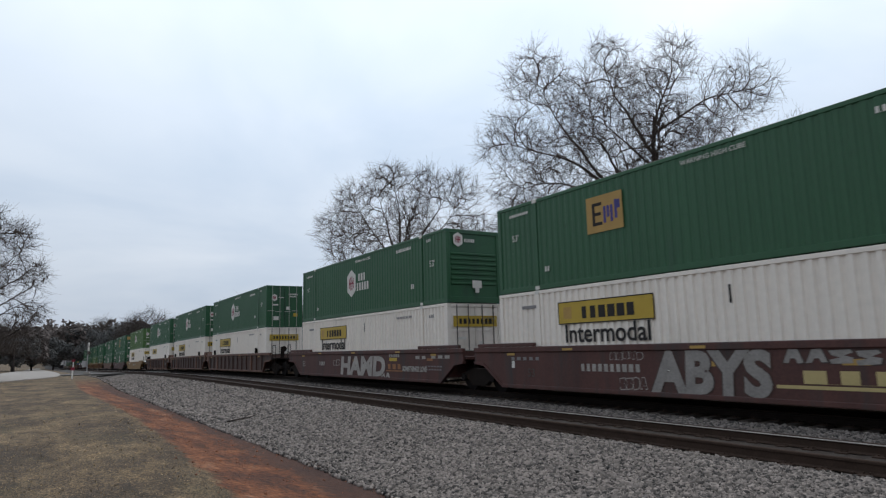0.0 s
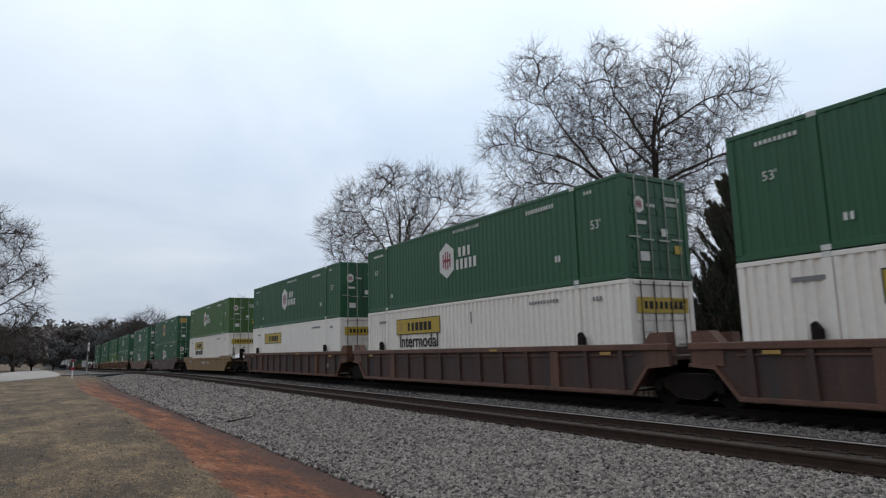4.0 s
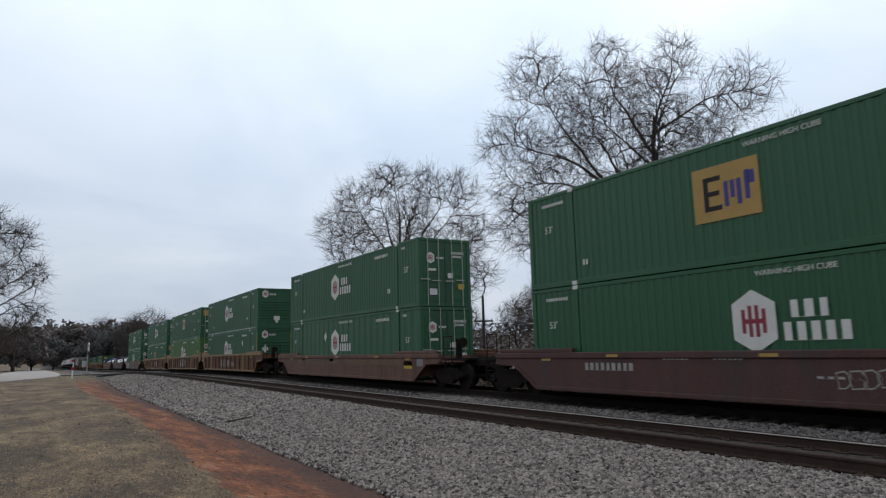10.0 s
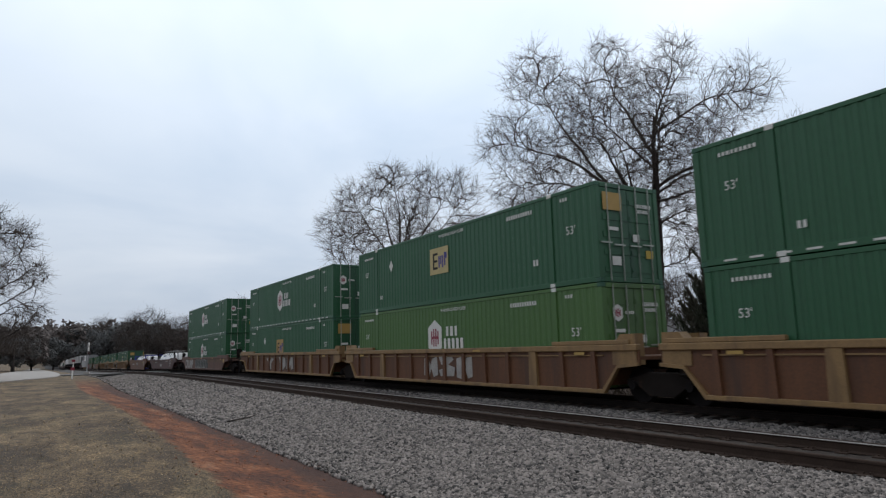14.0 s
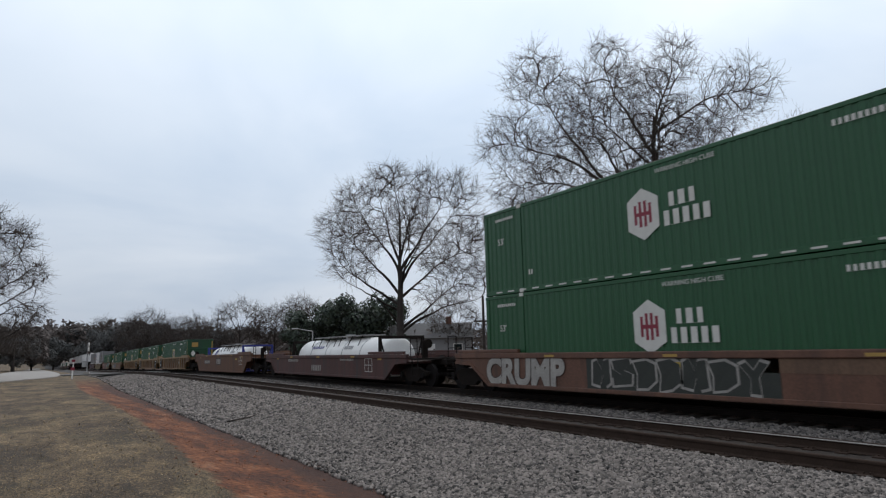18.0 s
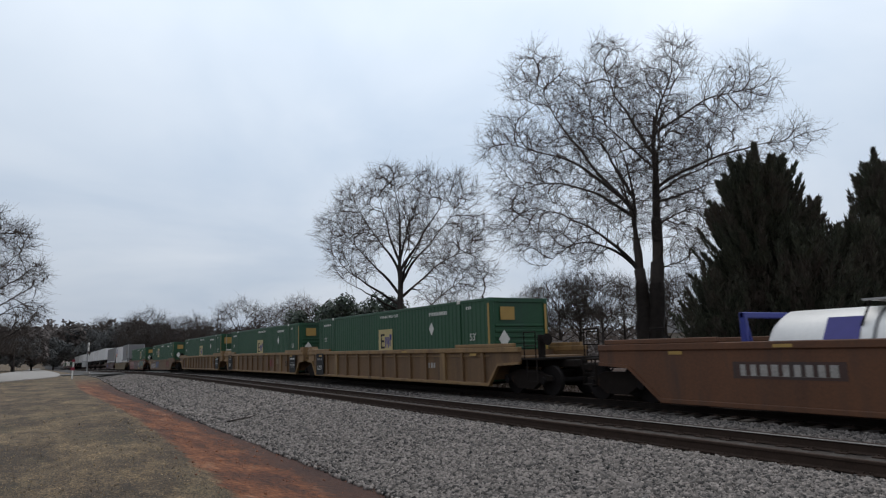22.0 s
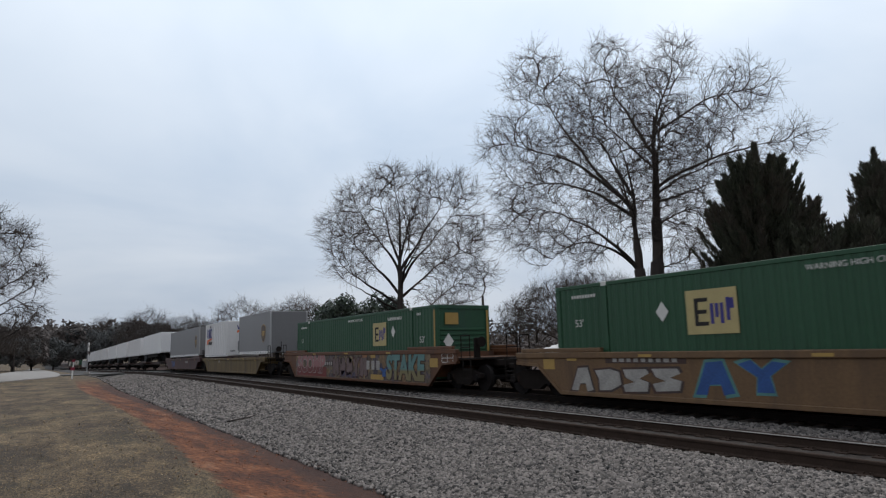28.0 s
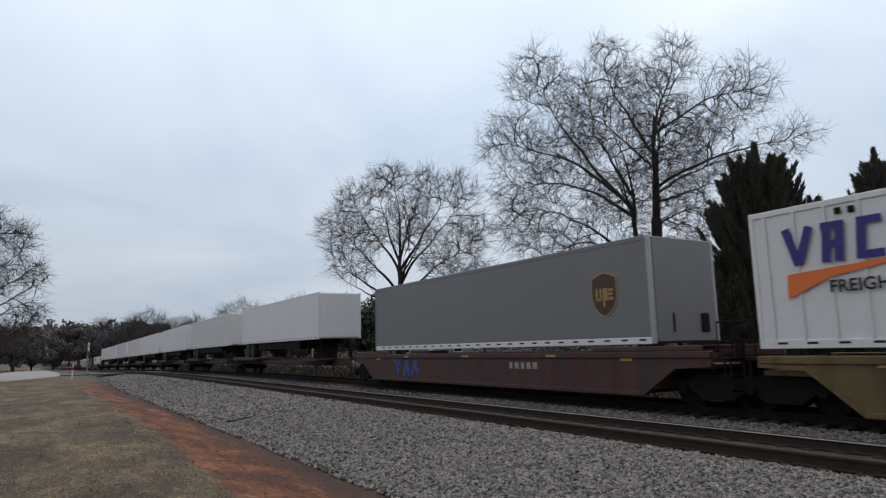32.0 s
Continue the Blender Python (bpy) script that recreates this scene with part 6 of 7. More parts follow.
            back = piece("graffiti", me, None, w, "sprayed graffiti letters", pose(-HW - face - 0.003, (y_from + y_to) / 2, (z_from + z_to) / 2) @ Matrix.Diagonal((1, grow_y, grow_z, 1)) @ centre)
            piece("fill", letters(text, 1.0, fill, 0.048, slant), None, back, at=pose(-0.004, 0, 0))
        elif kind == "box":
            y, z, wd, h = a
            piece("data_frame", cached("data_frame|%.2f %.2f" % (wd, h), lambda bm: (box(bm, 0, 0.003, -wd / 2, wd / 2, h / 2 - 0.025, h / 2), box(bm, 0, 0.003, -wd / 2, wd / 2, -h / 2, -h / 2 + 0.025),
                  box(bm, 0, 0.003, -wd / 2, -wd / 2 + 0.025, -h / 2, h / 2), box(bm, 0, 0.003, wd / 2 - 0.025, wd / 2, -h / 2, h / 2), box(bm, 0, 0.003, -wd / 2, wd / 2, -0.012, 0.012), box(bm, 0, 0.003, -0.012, 0.012, -h / 2, h / 2)), "mark_white"), None, w, "white data-panel frame", pose(-HW - face - 0.001, y, z))
    TRAIN.append((w, mid, 0.0, 0.0))
    return w


def loose_sheet(s_mid, z, seed):
    """A crumpled sheet lying across the end deck of a wagon."""
    xs, ys = [-1.1 + 0.11 * i for i in range(21)], [-0.55 + 0.11 * i for i in range(11)]

    def crumple(x, y):
        edge = max(0.0, 1 - (x / 1.15) ** 4) * max(0.0, 1 - (y / 0.6) ** 4)
        return 0.04 + edge * (0.40 + 0.20 * noise.noise((x * 1.8 + seed, y * 2.4, 2.0)) + 0.10 * noise.noise((x * 6 + seed, y * 6, 5.0)))

    sh = tagged(piece("plastic_sheet", grid_mesh("plastic_sheet", xs, ys, crumple, "tank_white"), None, None), "crumpled white plastic sheet lying on the end deck of a wagon", "sheet", group="loose sheets on the train")
    TRAIN.append((sh, s_mid, z, 0.0))
    return sh


# ---- tank containers, trailers and spine cars ----
def tank_container(s_near, s_far, frame_mat, label, marks):
    t = tagged(new("tank_container"), label, "tank container", group="tanks of the train")
    h = (s_far - s_near) / 2
    R, zc, base = 1.02, 1.16, 0.10
    def shell(bm):
        prof = [(-h + 0.18, 0.0), (-h + 0.20, R * 0.45), (-h + 0.34, R * 0.86), (-h + 0.55, R), (h - 0.55, R), (h - 0.34, R * 0.86), (h - 0.20, R * 0.45), (h - 0.18, 0.0)]
        seg, rings = 32, []
        for y, r in prof:
            rings.append([bm.verts.new((max(r, 0.01) * math.sin(2 * math.pi * i / seg), y, zc + max(r, 0.01) * math.cos(2 * math.pi * i / seg))) for i in range(seg)])
        for a, b in zip(rings, rings[1:]):
            for i in range(seg):
                bm.faces.new((a[i], a[(i + 1) % seg], b[(i + 1) % seg], b[i])).smooth = True
        bm.faces.new(rings[0])
        bm.faces.new(rings[-1])
        bmesh.ops.recalc_face_normals(bm, faces=bm.faces)
    part("tank_shell", (lambda bm: (shell(bm), bm)[1])(bmesh.new()), "tank_white", t, "white insulated tank shell")
    n = int(2 * h / 2.6)
    for i in range(1, n + 1):
        y = -h + 0.3 + (2 * h - 0.6) * i / (n + 1)
        bm = bmesh.new()
        bmesh.ops.create_cone(bm, cap_ends=False, segments=32, radius1=R + 0.012, radius2=R + 0.012, depth=0.07, matrix=Matrix.Translation((0, y, zc)) @ Matrix.Rotation(radians(90), 4, "X"))
        part("jacket_band", bm, "trailer_grey", t, "dark jacket band")
    top = zc + R
    for sy in (-1, 1):
        fr = part("end_frame", box(bmesh.new(), -1.2, 1.2, sy * h - 0.06, sy * h + 0.06, base, base + 0.14, 0.02), frame_mat, t)
        part("frame_header", box(bmesh.new(), -1.2, 1.2, sy * h - 0.06, sy * h + 0.06, top - 0.14, top + 0.0, 0.02), frame_mat, fr)
        for sx in (-1, 1):
            part("frame_post", box(bmesh.new(), sx * 1.2, sx * 1.06, sy * h - 0.07, sy * h + 0.07, base, top + 0.0, 0.02), frame_mat, fr)
            part("brace", cyl(bmesh.new(), (sx * 1.12, sy * (h - 0.02), top - 0.1), (sx * 0.62, sy * (h - 0.02), base + 0.2), 0.045, seg=6), frame_mat, fr)
    for y0, y1 in ((-0.52 * h, -0.25), (0.1, 0.62 * h)):
        part("walkway", box(bmesh.new(), -0.62, 0.62, y0, y1, top + 0.10, top + 0.14), "galv", t, "grated top walkway")
        k = int(abs(y1 - y0) / 1.1)
        for i in range(k + 1):
            y = y0 + 0.15 + (y1 - y0 - 0.3) * i / max(1, k)
            part("walkway_bracket", cyl(bmesh.new(), (-0.60, y, top + 0.10), (-0.82, y + 0.12, zc + 0.62), 0.022, seg=5), "steel", t)
    part("hatch", cyl(bmesh.new(), (0, -0.1, top - 0.03), (0, -0.1, top + 0.22), 0.28), "galv", t)
    for sx in (-1, 1):
        part("saddle", box(bmesh.new(), sx * 0.75, sx * 0.55, -h + 0.1, h - 0.1, base, base + 0.30, 0.02), frame_mat, t)
    for y, z, n, pitch, hh, mat in marks:
        a = math.acos(min(1, (z - zc) / R))
        piece("lettering", cached("bars|%d %.3f %.3f" % (n, pitch, hh), lambda bm: bars(bm, [pitch * 0.62] * n, pitch, hh, 0), mat), None, t, at=pose(-math.sin(a) * (R + 0.012), y, z, 0, 90 - math.degrees(a), 0))
    TRAIN.append((t, (s_near + s_far) / 2, 0.0, 0.0))
    return t


def wheel_pair(par, y, z):
    ax = piece("axle", cached("road_axle", lambda bm: cyl(bm, (-0.95, 0, 0), (0.95, 0, 0), 0.065, seg=8), "steel"), None, par, at=pose(0, y, z))
    for sx in (-1, 1):
        for d in (0.0, 0.3):
            piece("tyre", cached("road_tyre", lambda bm: (cyl(bm, (-0.125, 0, 0), (0.125, 0, 0), 0.50, seg=24), cyl(bm, (-0.13, 0, 0), (0.13, 0, 0), 0.28, seg=16)), "rubber"), None, ax, "black road tyre", pose(sx * (1.12 - d), 0, 0))


def trailer(s_near, length, low, high, paint, style, label, logo=None, wheels=True):
    """A road trailer body carried on a rail wagon."""
    t = tagged(new("semi_trailer"), label, "trailer", group="trailers of the train")
    h, W2 = length / 2, 1.295
    H = high - low
    if style == "ribs":
        n = int(length / 0.62)
        part("body", box(bmesh.new(), -W2 + 0.03, W2 - 0.03, -h + 0.02, h - 0.02, 0.10, H - 0.04, 0.02), paint, t)
        me = cached("trailer_post|%.2f" % H, lambda bm: box(bm, -0.022, 0.0, -0.03, 0.03, 0.24, H - 0.12, 0.008), paint)
        for i in range(n):
            for sx in (-1, 1):
                piece("side_post", me, None, t, at=pose(sx * (W2 - 0.01) + (0.02 if sx > 0 else 0.0), -h + 0.35 + (length - 0.7) * i / (n - 1), 0))
    else:
        part("body", box(bmesh.new(), -W2 + 0.01, W2 - 0.01, -h + 0.02, h - 0.02, 0.10, H - 0.04, 0.03), paint, t)
    for sx in (-1, 1):
        part("top_rail", box(bmesh.new(), sx * W2, sx * (W2 - 0.05), -h + 0.03, h - 0.03, H - 0.14, H - 0.015, 0.01), "trailer_grey" if paint == "trailer_grey" else "trailer_white", t)
        part("bottom_rail", box(bmesh.new(), sx * W2, sx * (W2 - 0.05), -h + 0.03, h - 0.03, 0.06, 0.24, 0.01), "trailer_white", t, "pale bottom rail")
    for i in range(int(length / 0.62)):
        piece("marker_dash", cached("marker_dash", lambda bm: box(bm, 0, 0.004, -0.11, 0.11, -0.022, 0.022), "mark_black"), None, t, at=pose(-W2 - (0.005), -h + 0.4 + 0.62 * i, 0.17))
    for sx in (-1, 1):
        part("corner_trim", box(bmesh.new(), sx * (W2 + 0.008), sx * (W2 - 0.10), -h, -h + 0.12, 0.06, H - 0.01, 0.015), "trailer_white" if paint != "trailer_grey" else "galv", t, "pale corner trim")
        part("corner_trim", box(bmesh.new(), sx * (W2 + 0.008), sx * (W2 - 0.10), h - 0.10, h, 0.06, H - 0.01, 0.015), paint, t)
    E2 = lambda x, z, d=0.012: pose(x, -h - d, z) @ FRONT
    S2 = lambda y, z, d=0.008: pose(-W2 - d - (0.026 if style == "ribs" else 0.0), y, z)
    if style == "smooth":
        part("front_plate", box(bmesh.new(), -W2 + 0.12, W2 - 0.12, -h - 0.008, -h + 0.05, 0.12, H - 0.06, 0.01), "trailer_grey", t)
        nb = part("connector_box", box(bmesh.new(), 0.55, 0.85, -h - 0.06, -h - 0.008, 0.35, 0.85, 0.02), "steel", t)
        part("hose_bracket", cyl(bmesh.new(), (-0.55, -h - 0.03, 0.35), (-0.55, -h - 0.03, 0.85), 0.02, seg=6), "steel", t)
    else:
        part("front_plate", box(bmesh.new(), -W2 + 0.10, W2 - 0.10, -h - 0.010, -h + 0.05, 0.16, H - 0.08, 0.02), paint, t)
    if logo == "shield":
        y, z = -h + 1.65, H * 0.50
        pts = [(0, 0.62), (-0.24, 0.57), (-0.48, 0.46), (-0.48, -0.10), (-0.40, -0.34), (-0.2, -0.54), (0, -0.64), (0.2, -0.54), (0.40, -0.34), (0.48, -0.10), (0.48, 0.46), (0.24, 0.57)]
        sh = part("shield", prism(bmesh.new(), pts, "x", 0, 0.004), "mark_gold", t, "gold-rimmed brown shield emblem", S2(y, z))
        part("shield_field", prism(bmesh.new(), [(u * 0.92, v * 0.93) for u, v in pts], "x", -0.004, -0.001), "mark_brown", sh)
        bm = bmesh.new()
        for u, v, a, b in ((0.27, 0.0, 0.07, 0.34), (0.12, 0.0, 0.07, 0.34), (0.195, -0.14, 0.15, 0.07), (0.0, -0.08, 0.07, 0.50), (-0.08, 0.0, 0.10, 0.34), (-0.25, 0.11, 0.18, 0.08), (-0.25, -0.12, 0.18, 0.08), (-0.23, 0.0, 0.18, 0.07)):
            box(bm, -0.007, -0.0045, u - a / 2, u + a / 2, v - b / 2, v + b / 2)
        part("shield_bars", bm, "mark_gold", sh)
    if logo == "slant":
        for place, k in ((lambda u, v, d=0.008: S2(h - 1.75 + u, H * 0.69 + v, d), 1.25), (lambda u, v, d=0.012: E2(-0.10 - u * 0.55, H * 0.80 + v * 0.55, d), 0.55)):
            for u, tl in ((0.66, -16), (0.46, 20), (0.10, 5), (-0.10, 5), (-0.42, 5)):
                bm = bmesh.new()
                bmesh.ops.create_cube(bm, size=1.0, matrix=Matrix.Diagonal((0.004, 0.14 * k, 0.64 * k, 1)))
                part("name_bar", bm, "mark_blue", t, "deep blue name lettering", place(0, 0) @ pose(0, u * k, 0.05 * k, tl, 0, 0))
            for u, v in ((0.0, 0.31), (0.0, 0.02), (-0.56, 0.31), (-0.56, -0.21)):
                bm = bmesh.new()
                bmesh.ops.create_cube(bm, size=1.0, matrix=Matrix.Diagonal((0.0045, 0.34 * k, 0.12 * k, 1)))
                part("name_bar", bm, "mark_blue", t, "deep blue name lettering", place(0, 0) @ pose(0, u * k, v * k))
            bm = bmesh.new()
            prism(bm, [(0.78 * k, -0.40 * k), (-1.05 * k, -0.28 * k), (-0.9 * k, -0.34 * k), (0.1 * k, -0.50 * k), (0.80 * k, -0.80 * k)], "x", 0, 0.004)
            part("stripe", bm, "mark_orange", t, "orange swoosh stripe", place(0, 0))
            piece("lettering", letters("FREIGHT", 0.27 * k, "mark_black", 0.006), None, t, "dark lettering", place(-0.40 * k, -0.66 * k))
        piece("notice", cached("plate|notice 0.9 0.75", lambda bm: box(bm, 0, 0.004, -0.45, 0.45, -0.38, 0.38), "trailer_grey"), None, t, "grey notice panel", E2(0.0, H * 0.30))
        bm = bmesh.new()
        for i in range(5):
            box(bm, -0.004, -0.001, -0.38 + 0.04 * i, 0.38 - 0.04 * i, 0.30 - 0.14 * i - 0.03, 0.30 - 0.14 * i + 0.03)
        part("notice_bars", bm, "mark_blue", t, at=E2(0.0, H * 0.30))
        word_bars(t, 0, 0, 4, 0.1, 0.12, "mark_black", E2(-0.85, 0.5))
        part("vent_lamp", box(bmesh.new(), -W2 - 0.03, -W2 + 0.01, h - 2.2, h - 2.08, H - 0.35, H - 0.22, 0.01), "steel", t)
        part("vent_lamp", box(bmesh.new(), -W2 - 0.03, -W2 + 0.01, h - 1.95, h - 1.83, H - 0.34, H - 0.21, 0.01), "steel", t)
    if wheels:
        for y in (h - 1.6, h - 2.85) if length > 10 else (h - 1.2,):
            wheel_pair(t, y, -0.42)
        for sx in (-1, 1):
            part("frame_rail", box(bmesh.new(), sx * 0.62, sx * 0.48, -h + 1.0, h - 0.6, -0.18, 0.075, 0.01), "steel", t)
            part("side_skirt", box(bmesh.new(), sx * 1.16, sx * 1.13, -h + 3.4, h - 4.2, -0.42, 0.06, 0.01), "steel", t)
        part("bogie_frame", box(bmesh.new(), -0.6, 0.6, h - 3.4, h - 0.9, -0.25, 0.08, 0.02), "steel", t)
        for sx in (-1, 1):
            part("landing_leg", box(bmesh.new(), sx * 0.95, sx * 0.80, -h + 2.6, -h + 2.75, -0.78, 0.10, 0.01), "steel", t)
            part("mud_flap", box(bmesh.new(), sx * 1.2, sx * 0.65, h - 0.85, h - 0.83, -0.72, 0.0), "rubber", t)
        part("rear_guard", box(bmesh.new(), -1.1, 1.1, h - 0.12, h - 0.04, -0.42, -0.32), "galv", t)
    TRAIN.append((t, s_near + h, low, 0.0))
    return t


def spine_car(s_mid, length, label):
    """A skeleton wagon: a centre spine, a hitch, wheel platforms and a truck at its trailing joint."""
    w = tagged(new("spine_car"), label, "railway wagon", group="spine cars of the train")
    h = length / 2
    part("spine", box(bmesh.new(), -0.32, 0.32, -h + 0.15, h - 0.15, 0.72, 1.18, 0.03), "dark", w)
    part("hitch", prism(bmesh.new(), [(-h + 2.2, 1.18), (-h + 3.6, 1.18), (-h + 3.1, 2.22), (-h + 2.8, 2.22)], "x", -0.4, 0.4), "steel", w, "folding trailer hitch")
    for sx in (-1, 1):
        part("wheel_platform", box(bmesh.new(), sx * 1.36, sx * 0.34, h - 6.2, h - 0.6, 1.02, 1.12, 0.01), "dark", w, "platform for trailer wheels")
        part("side_guard", box(bmesh.new(), sx * 1.40, sx * 1.34, h - 6.2, h - 0.6, 1.02, 1.26, 0.01), "dark", w)
        part("side_beam", box(bmesh.new(), sx * 0.72, sx * 0.55, -h + 1.2, h - 0.6, 0.80, 1.0, 0.01), "dark", w)
        part("hitch_deck", box(bmesh.new(), sx * 1.30, sx * 0.34, -h + 0.8, -h + 4.6, 1.00, 1.08, 0.01), "dark", w)
    for i in range(5):
        part("outrigger", box(bmesh.new(), -1.3, 1.3, h - 6.0 + 1.2 * i, h - 5.85 + 1.2 * i, 0.90, 1.015), "dark", w)
    for sx in (-1, 1):
        part("ladder", (lambda bm: (box(bm, sx * 1.36, sx * 1.33, -h + 0.6, -h + 0.64, 0.45, 1.2), box(bm, sx * 1.36, sx * 1.33, -h + 1.0, -h + 1.04, 0.45, 1.2),
                                  [box(bm, sx * 1.37, sx * 1.32, -h + 0.6, -h + 1.04, 0.5 + 0.25 * i, 0.53 + 0.25 * i) for i in range(3)], box(bm, sx * 1.36, sx * 0.3, -h + 0.6, -h + 1.04, 1.14, 1.19), bm)[-1])(bmesh.new()), "steel", w)
    truck(w, h, s_mid)
    TRAIN.append((w, s_mid, 0.0, 0.0))
    return w


# ---- the consist: leading ends along the line at the start ----
G = "green %s on a passing stack train"
def stack(s, lower, upper, drop=0.0):
    container(s, 0.36 - drop, **lower)
    container(s + random.Random(int(s)).uniform(-0.06, 0.06), 0.36 - drop + CH + 0.012, **upper)


JB = dict(paint="white", logo="yellow", label="white corrugated container with a yellow name panel, under a green one")
JBS = dict(paint="white", logo="yellow", side="smooth", extra=("plain",), label="smooth white container with a yellow name panel low in its wagon")
HUB = dict(paint="green", logo="hex", label="dark green corrugated container with white hexagon emblem, stacked on top")
HUBN = dict(HUB, end="panel")
HUBL = dict(paint="green", logo="hex", label="dark green corrugated container with white hexagon emblem, low in its wagon")
SQ = dict(paint="green", logo="square", label="dark green corrugated container with ochre square emblem, stacked on top")

well_car(1.55, "smooth", "maroon", lead="joint", trail="joint", label="oxide-red articulated well wagon covered in silver graffiti",
         marks=[("spray", -1.75, -5.6, 1.02, 1.38, 8, "silver_spray", "dark", 2), ("bars", 3.05, 0.92, 10, 0.22, 0.2, "white_spray"), ("spray", 3.0, 1.85, 1.12, 1.36, 5, "maroon", "white_spray", 41), ("spray", 2.7, 1.8, 0.36, 0.72, 4, "maroon", "white_spray", 42),
                ("scrawl", 1.72, -1.56, 0.30, 1.40, "ABYS", "silver_spray", "dark", 0.06), ("plate", 1.08, 0.94, 0.54, 0.28, "mark_black", "black lettered square"), ("words", 1.08, 0.94, "C", 0.26, "mark_white"), ("plate", 0.02, 1.05, 0.44, 0.12, "mark_gold", "faded yellow strip"),
                ("plate", -3.2, 1.10, 0.5, 0.12, "mark_gold", "faded yellow strip"), ("bars", -3.4, 0.80, 4, 0.66, 0.26, "mark_cream"), ("plate", -3.4, 0.60, 3.6, 0.07, "mark_cream", "pale painted stripe"), ("bars", 6.6, 1.16, 5, 0.3, 0.1, "trailer_grey"), ("words", 6.3, 0.72, "53", 0.36, "rod_dark"), ("plate", 7.2, 0.98, 0.14, 0.22, "mark_white", "white card")])
stack(1.55, JB, dict(SQ, logo_y=3.1, placard=-5.2, cut=-0.22))
well_car(21.05, "smooth", "maroon", lead="joint", label="oxide-red articulated well wagon with white graffiti",
         marks=[("scrawl", 1.9, -3.2, 0.34, 1.30, "HAMD", "white_spray", "maroon", 0.1), ("spray", 2.8, 2.0, 0.75, 1.1, 2, "maroon", "white_spray", 43), ("plate", 0.1, 1.02, 0.5, 0.16, "mark_yellow", "yellow patch"), ("plate", -3.9, 1.12, 0.7, 0.14, "mark_yellow", "yellow patch"), ("bars", -4.0, 1.28, 6, 0.17, 0.13, "white_spray"),
                ("bars", -4.0, 0.82, 3, 0.46, 0.22, "orange_spray"), ("plate", -4.0, 0.64, 1.5, 0.05, "orange_spray", "faded orange stripe"), ("spray", -2.7, -3.6, 0.30, 0.62, 2, "white_spray", "maroon", 44), ("scrawl", -4.75, -6.8, 0.62, 0.86, "SOMETHING2 LOVE", "white_spray", "maroon", 0.2),
                ("bars", -6.3, 1.2, 2, 0.5, 0.12, "white_spray"), ("bars", -7.8, 1.22, 3, 0.5, 0.12, "white_spray"), ("plate", -7.0, 1.12, 0.45, 0.1, "orange_spray", "faded orange strip"), ("bars", -7.3, 0.86, 6, 0.22, 0.05, "trailer_grey"), ("bars", -7.3, 0.74, 6, 0.2, 0.05, "trailer_grey"), ("words", 7.2, 0.85, "53", 0.42, "white_spray"), ("bars", 4.4, 0.9, 4, 0.2, 0.2, "white_spray")])
stack(21.05, JB, HUBN)
B = dict(style="posts", paint="dark", chord="brown", guard=0.0, label="brown ribbed well wagon with a rusty top chord")
well_car(44.55, trail="joint", **B)
stack(44.55, JB, HUB)
well_car(63.85, lead="joint", trail="joint", **B)
stack(63.85, JB, HUB)
well_car(83.40, lead="joint", **dict(B, chord="orange", marks=[("bars", -6.6, 0.8, 3, 0.2, 0.2, "white_spray")]))
stack(83.40, JBS, HUB)
well_car(106.85, "smooth", "yellow", top=1.30, low=0.20, label="ochre yellow well wagon with white lettering strips",
         marks=[("plate", 6.2, 1.02, 1.5, 0.2, "mark_black", "black number strip"), ("bars", 6.2, 1.02, 9, 0.15, 0.12, "mark_white"), ("plate", 0.2, 0.86, 1.7, 0.22, "white_spray", "white patch"), ("plate", -1.6, 0.86, 0.6, 0.22, "white_spray", "white patch")])
stack(106.85, dict(JB), dict(HUB, paint="lime", label="light green corrugated container with white hexagon emblem, stacked on top"))
well_car(130.42, "smooth", "maroon", top=1.34, label="dark oxide-red well wagon with small white lettering",
         marks=[("bars", 4.8, 0.95, 9, 0.2, 0.2, "white_spray"), ("bars", 2.6, 1.16, 6, 0.13, 0.05, "white_spray"), ("bars", 1.2, 1.16, 6, 0.13, 0.05, "white_spray"), ("bars", -1.0, 0.8, 3, 0.2, 0.05, "white_spray"), ("spray", -1.1, -2.1, 0.58, 0.98, 4, "maroon", "white_spray", 4)])
stack(130.42, dict(HUBL, paint="green_b", logo_y=0.6), dict(SQ, logo_y=1.0, extra=("big",)))
# a paler tan strip runs along the upper side sheet
well_car(153.72, "smooth", "brown", top=1.34, label="brown well wagon with paler upper band and yellow patch", marks=[("plate", 0.0, 1.02, 15.4, 0.30, "dust", "dusty faded upper band"), ("plate", 5.2, 1.10, 0.45, 0.12, "mark_yellow", "yellow strip"), ("plate", 1.0, 1.08, 0.6, 0.12, "mark_yellow", "yellow strip"), ("bars", 3.0, 1.06, 9, 0.2, 0.14, "rod_dark"), ("plate", -7.3, 0.9, 0.7, 0.3, "mark_yellow", "yellow patch"), ("plate", -8.3, 1.0, 0.5, 0.3, "trailer_grey", "grey patch")])
stack(153.72, dict(HUBL, side="wide", placard=2.3, extra=()), dict(HUB, logo_y=0.9))
R3 = dict(style="posts", paint="orange", chord="tan_chord")
well_car(177.15, trail="joint", label="brown ribbed well wagon with tan top chord and white graffiti", **R3, marks=[("spray", 2.2, -0.8, 0.38, 1.2, 2, "silver_spray", "brown", 8), ("bars", -1.9, 0.75, 6, 0.22, 0.34, "white_spray")])
stack(177.15, dict(HUBL, end="panel", placard=-4.1, extra=("stripes",)), dict(HUBN, dashes=True))
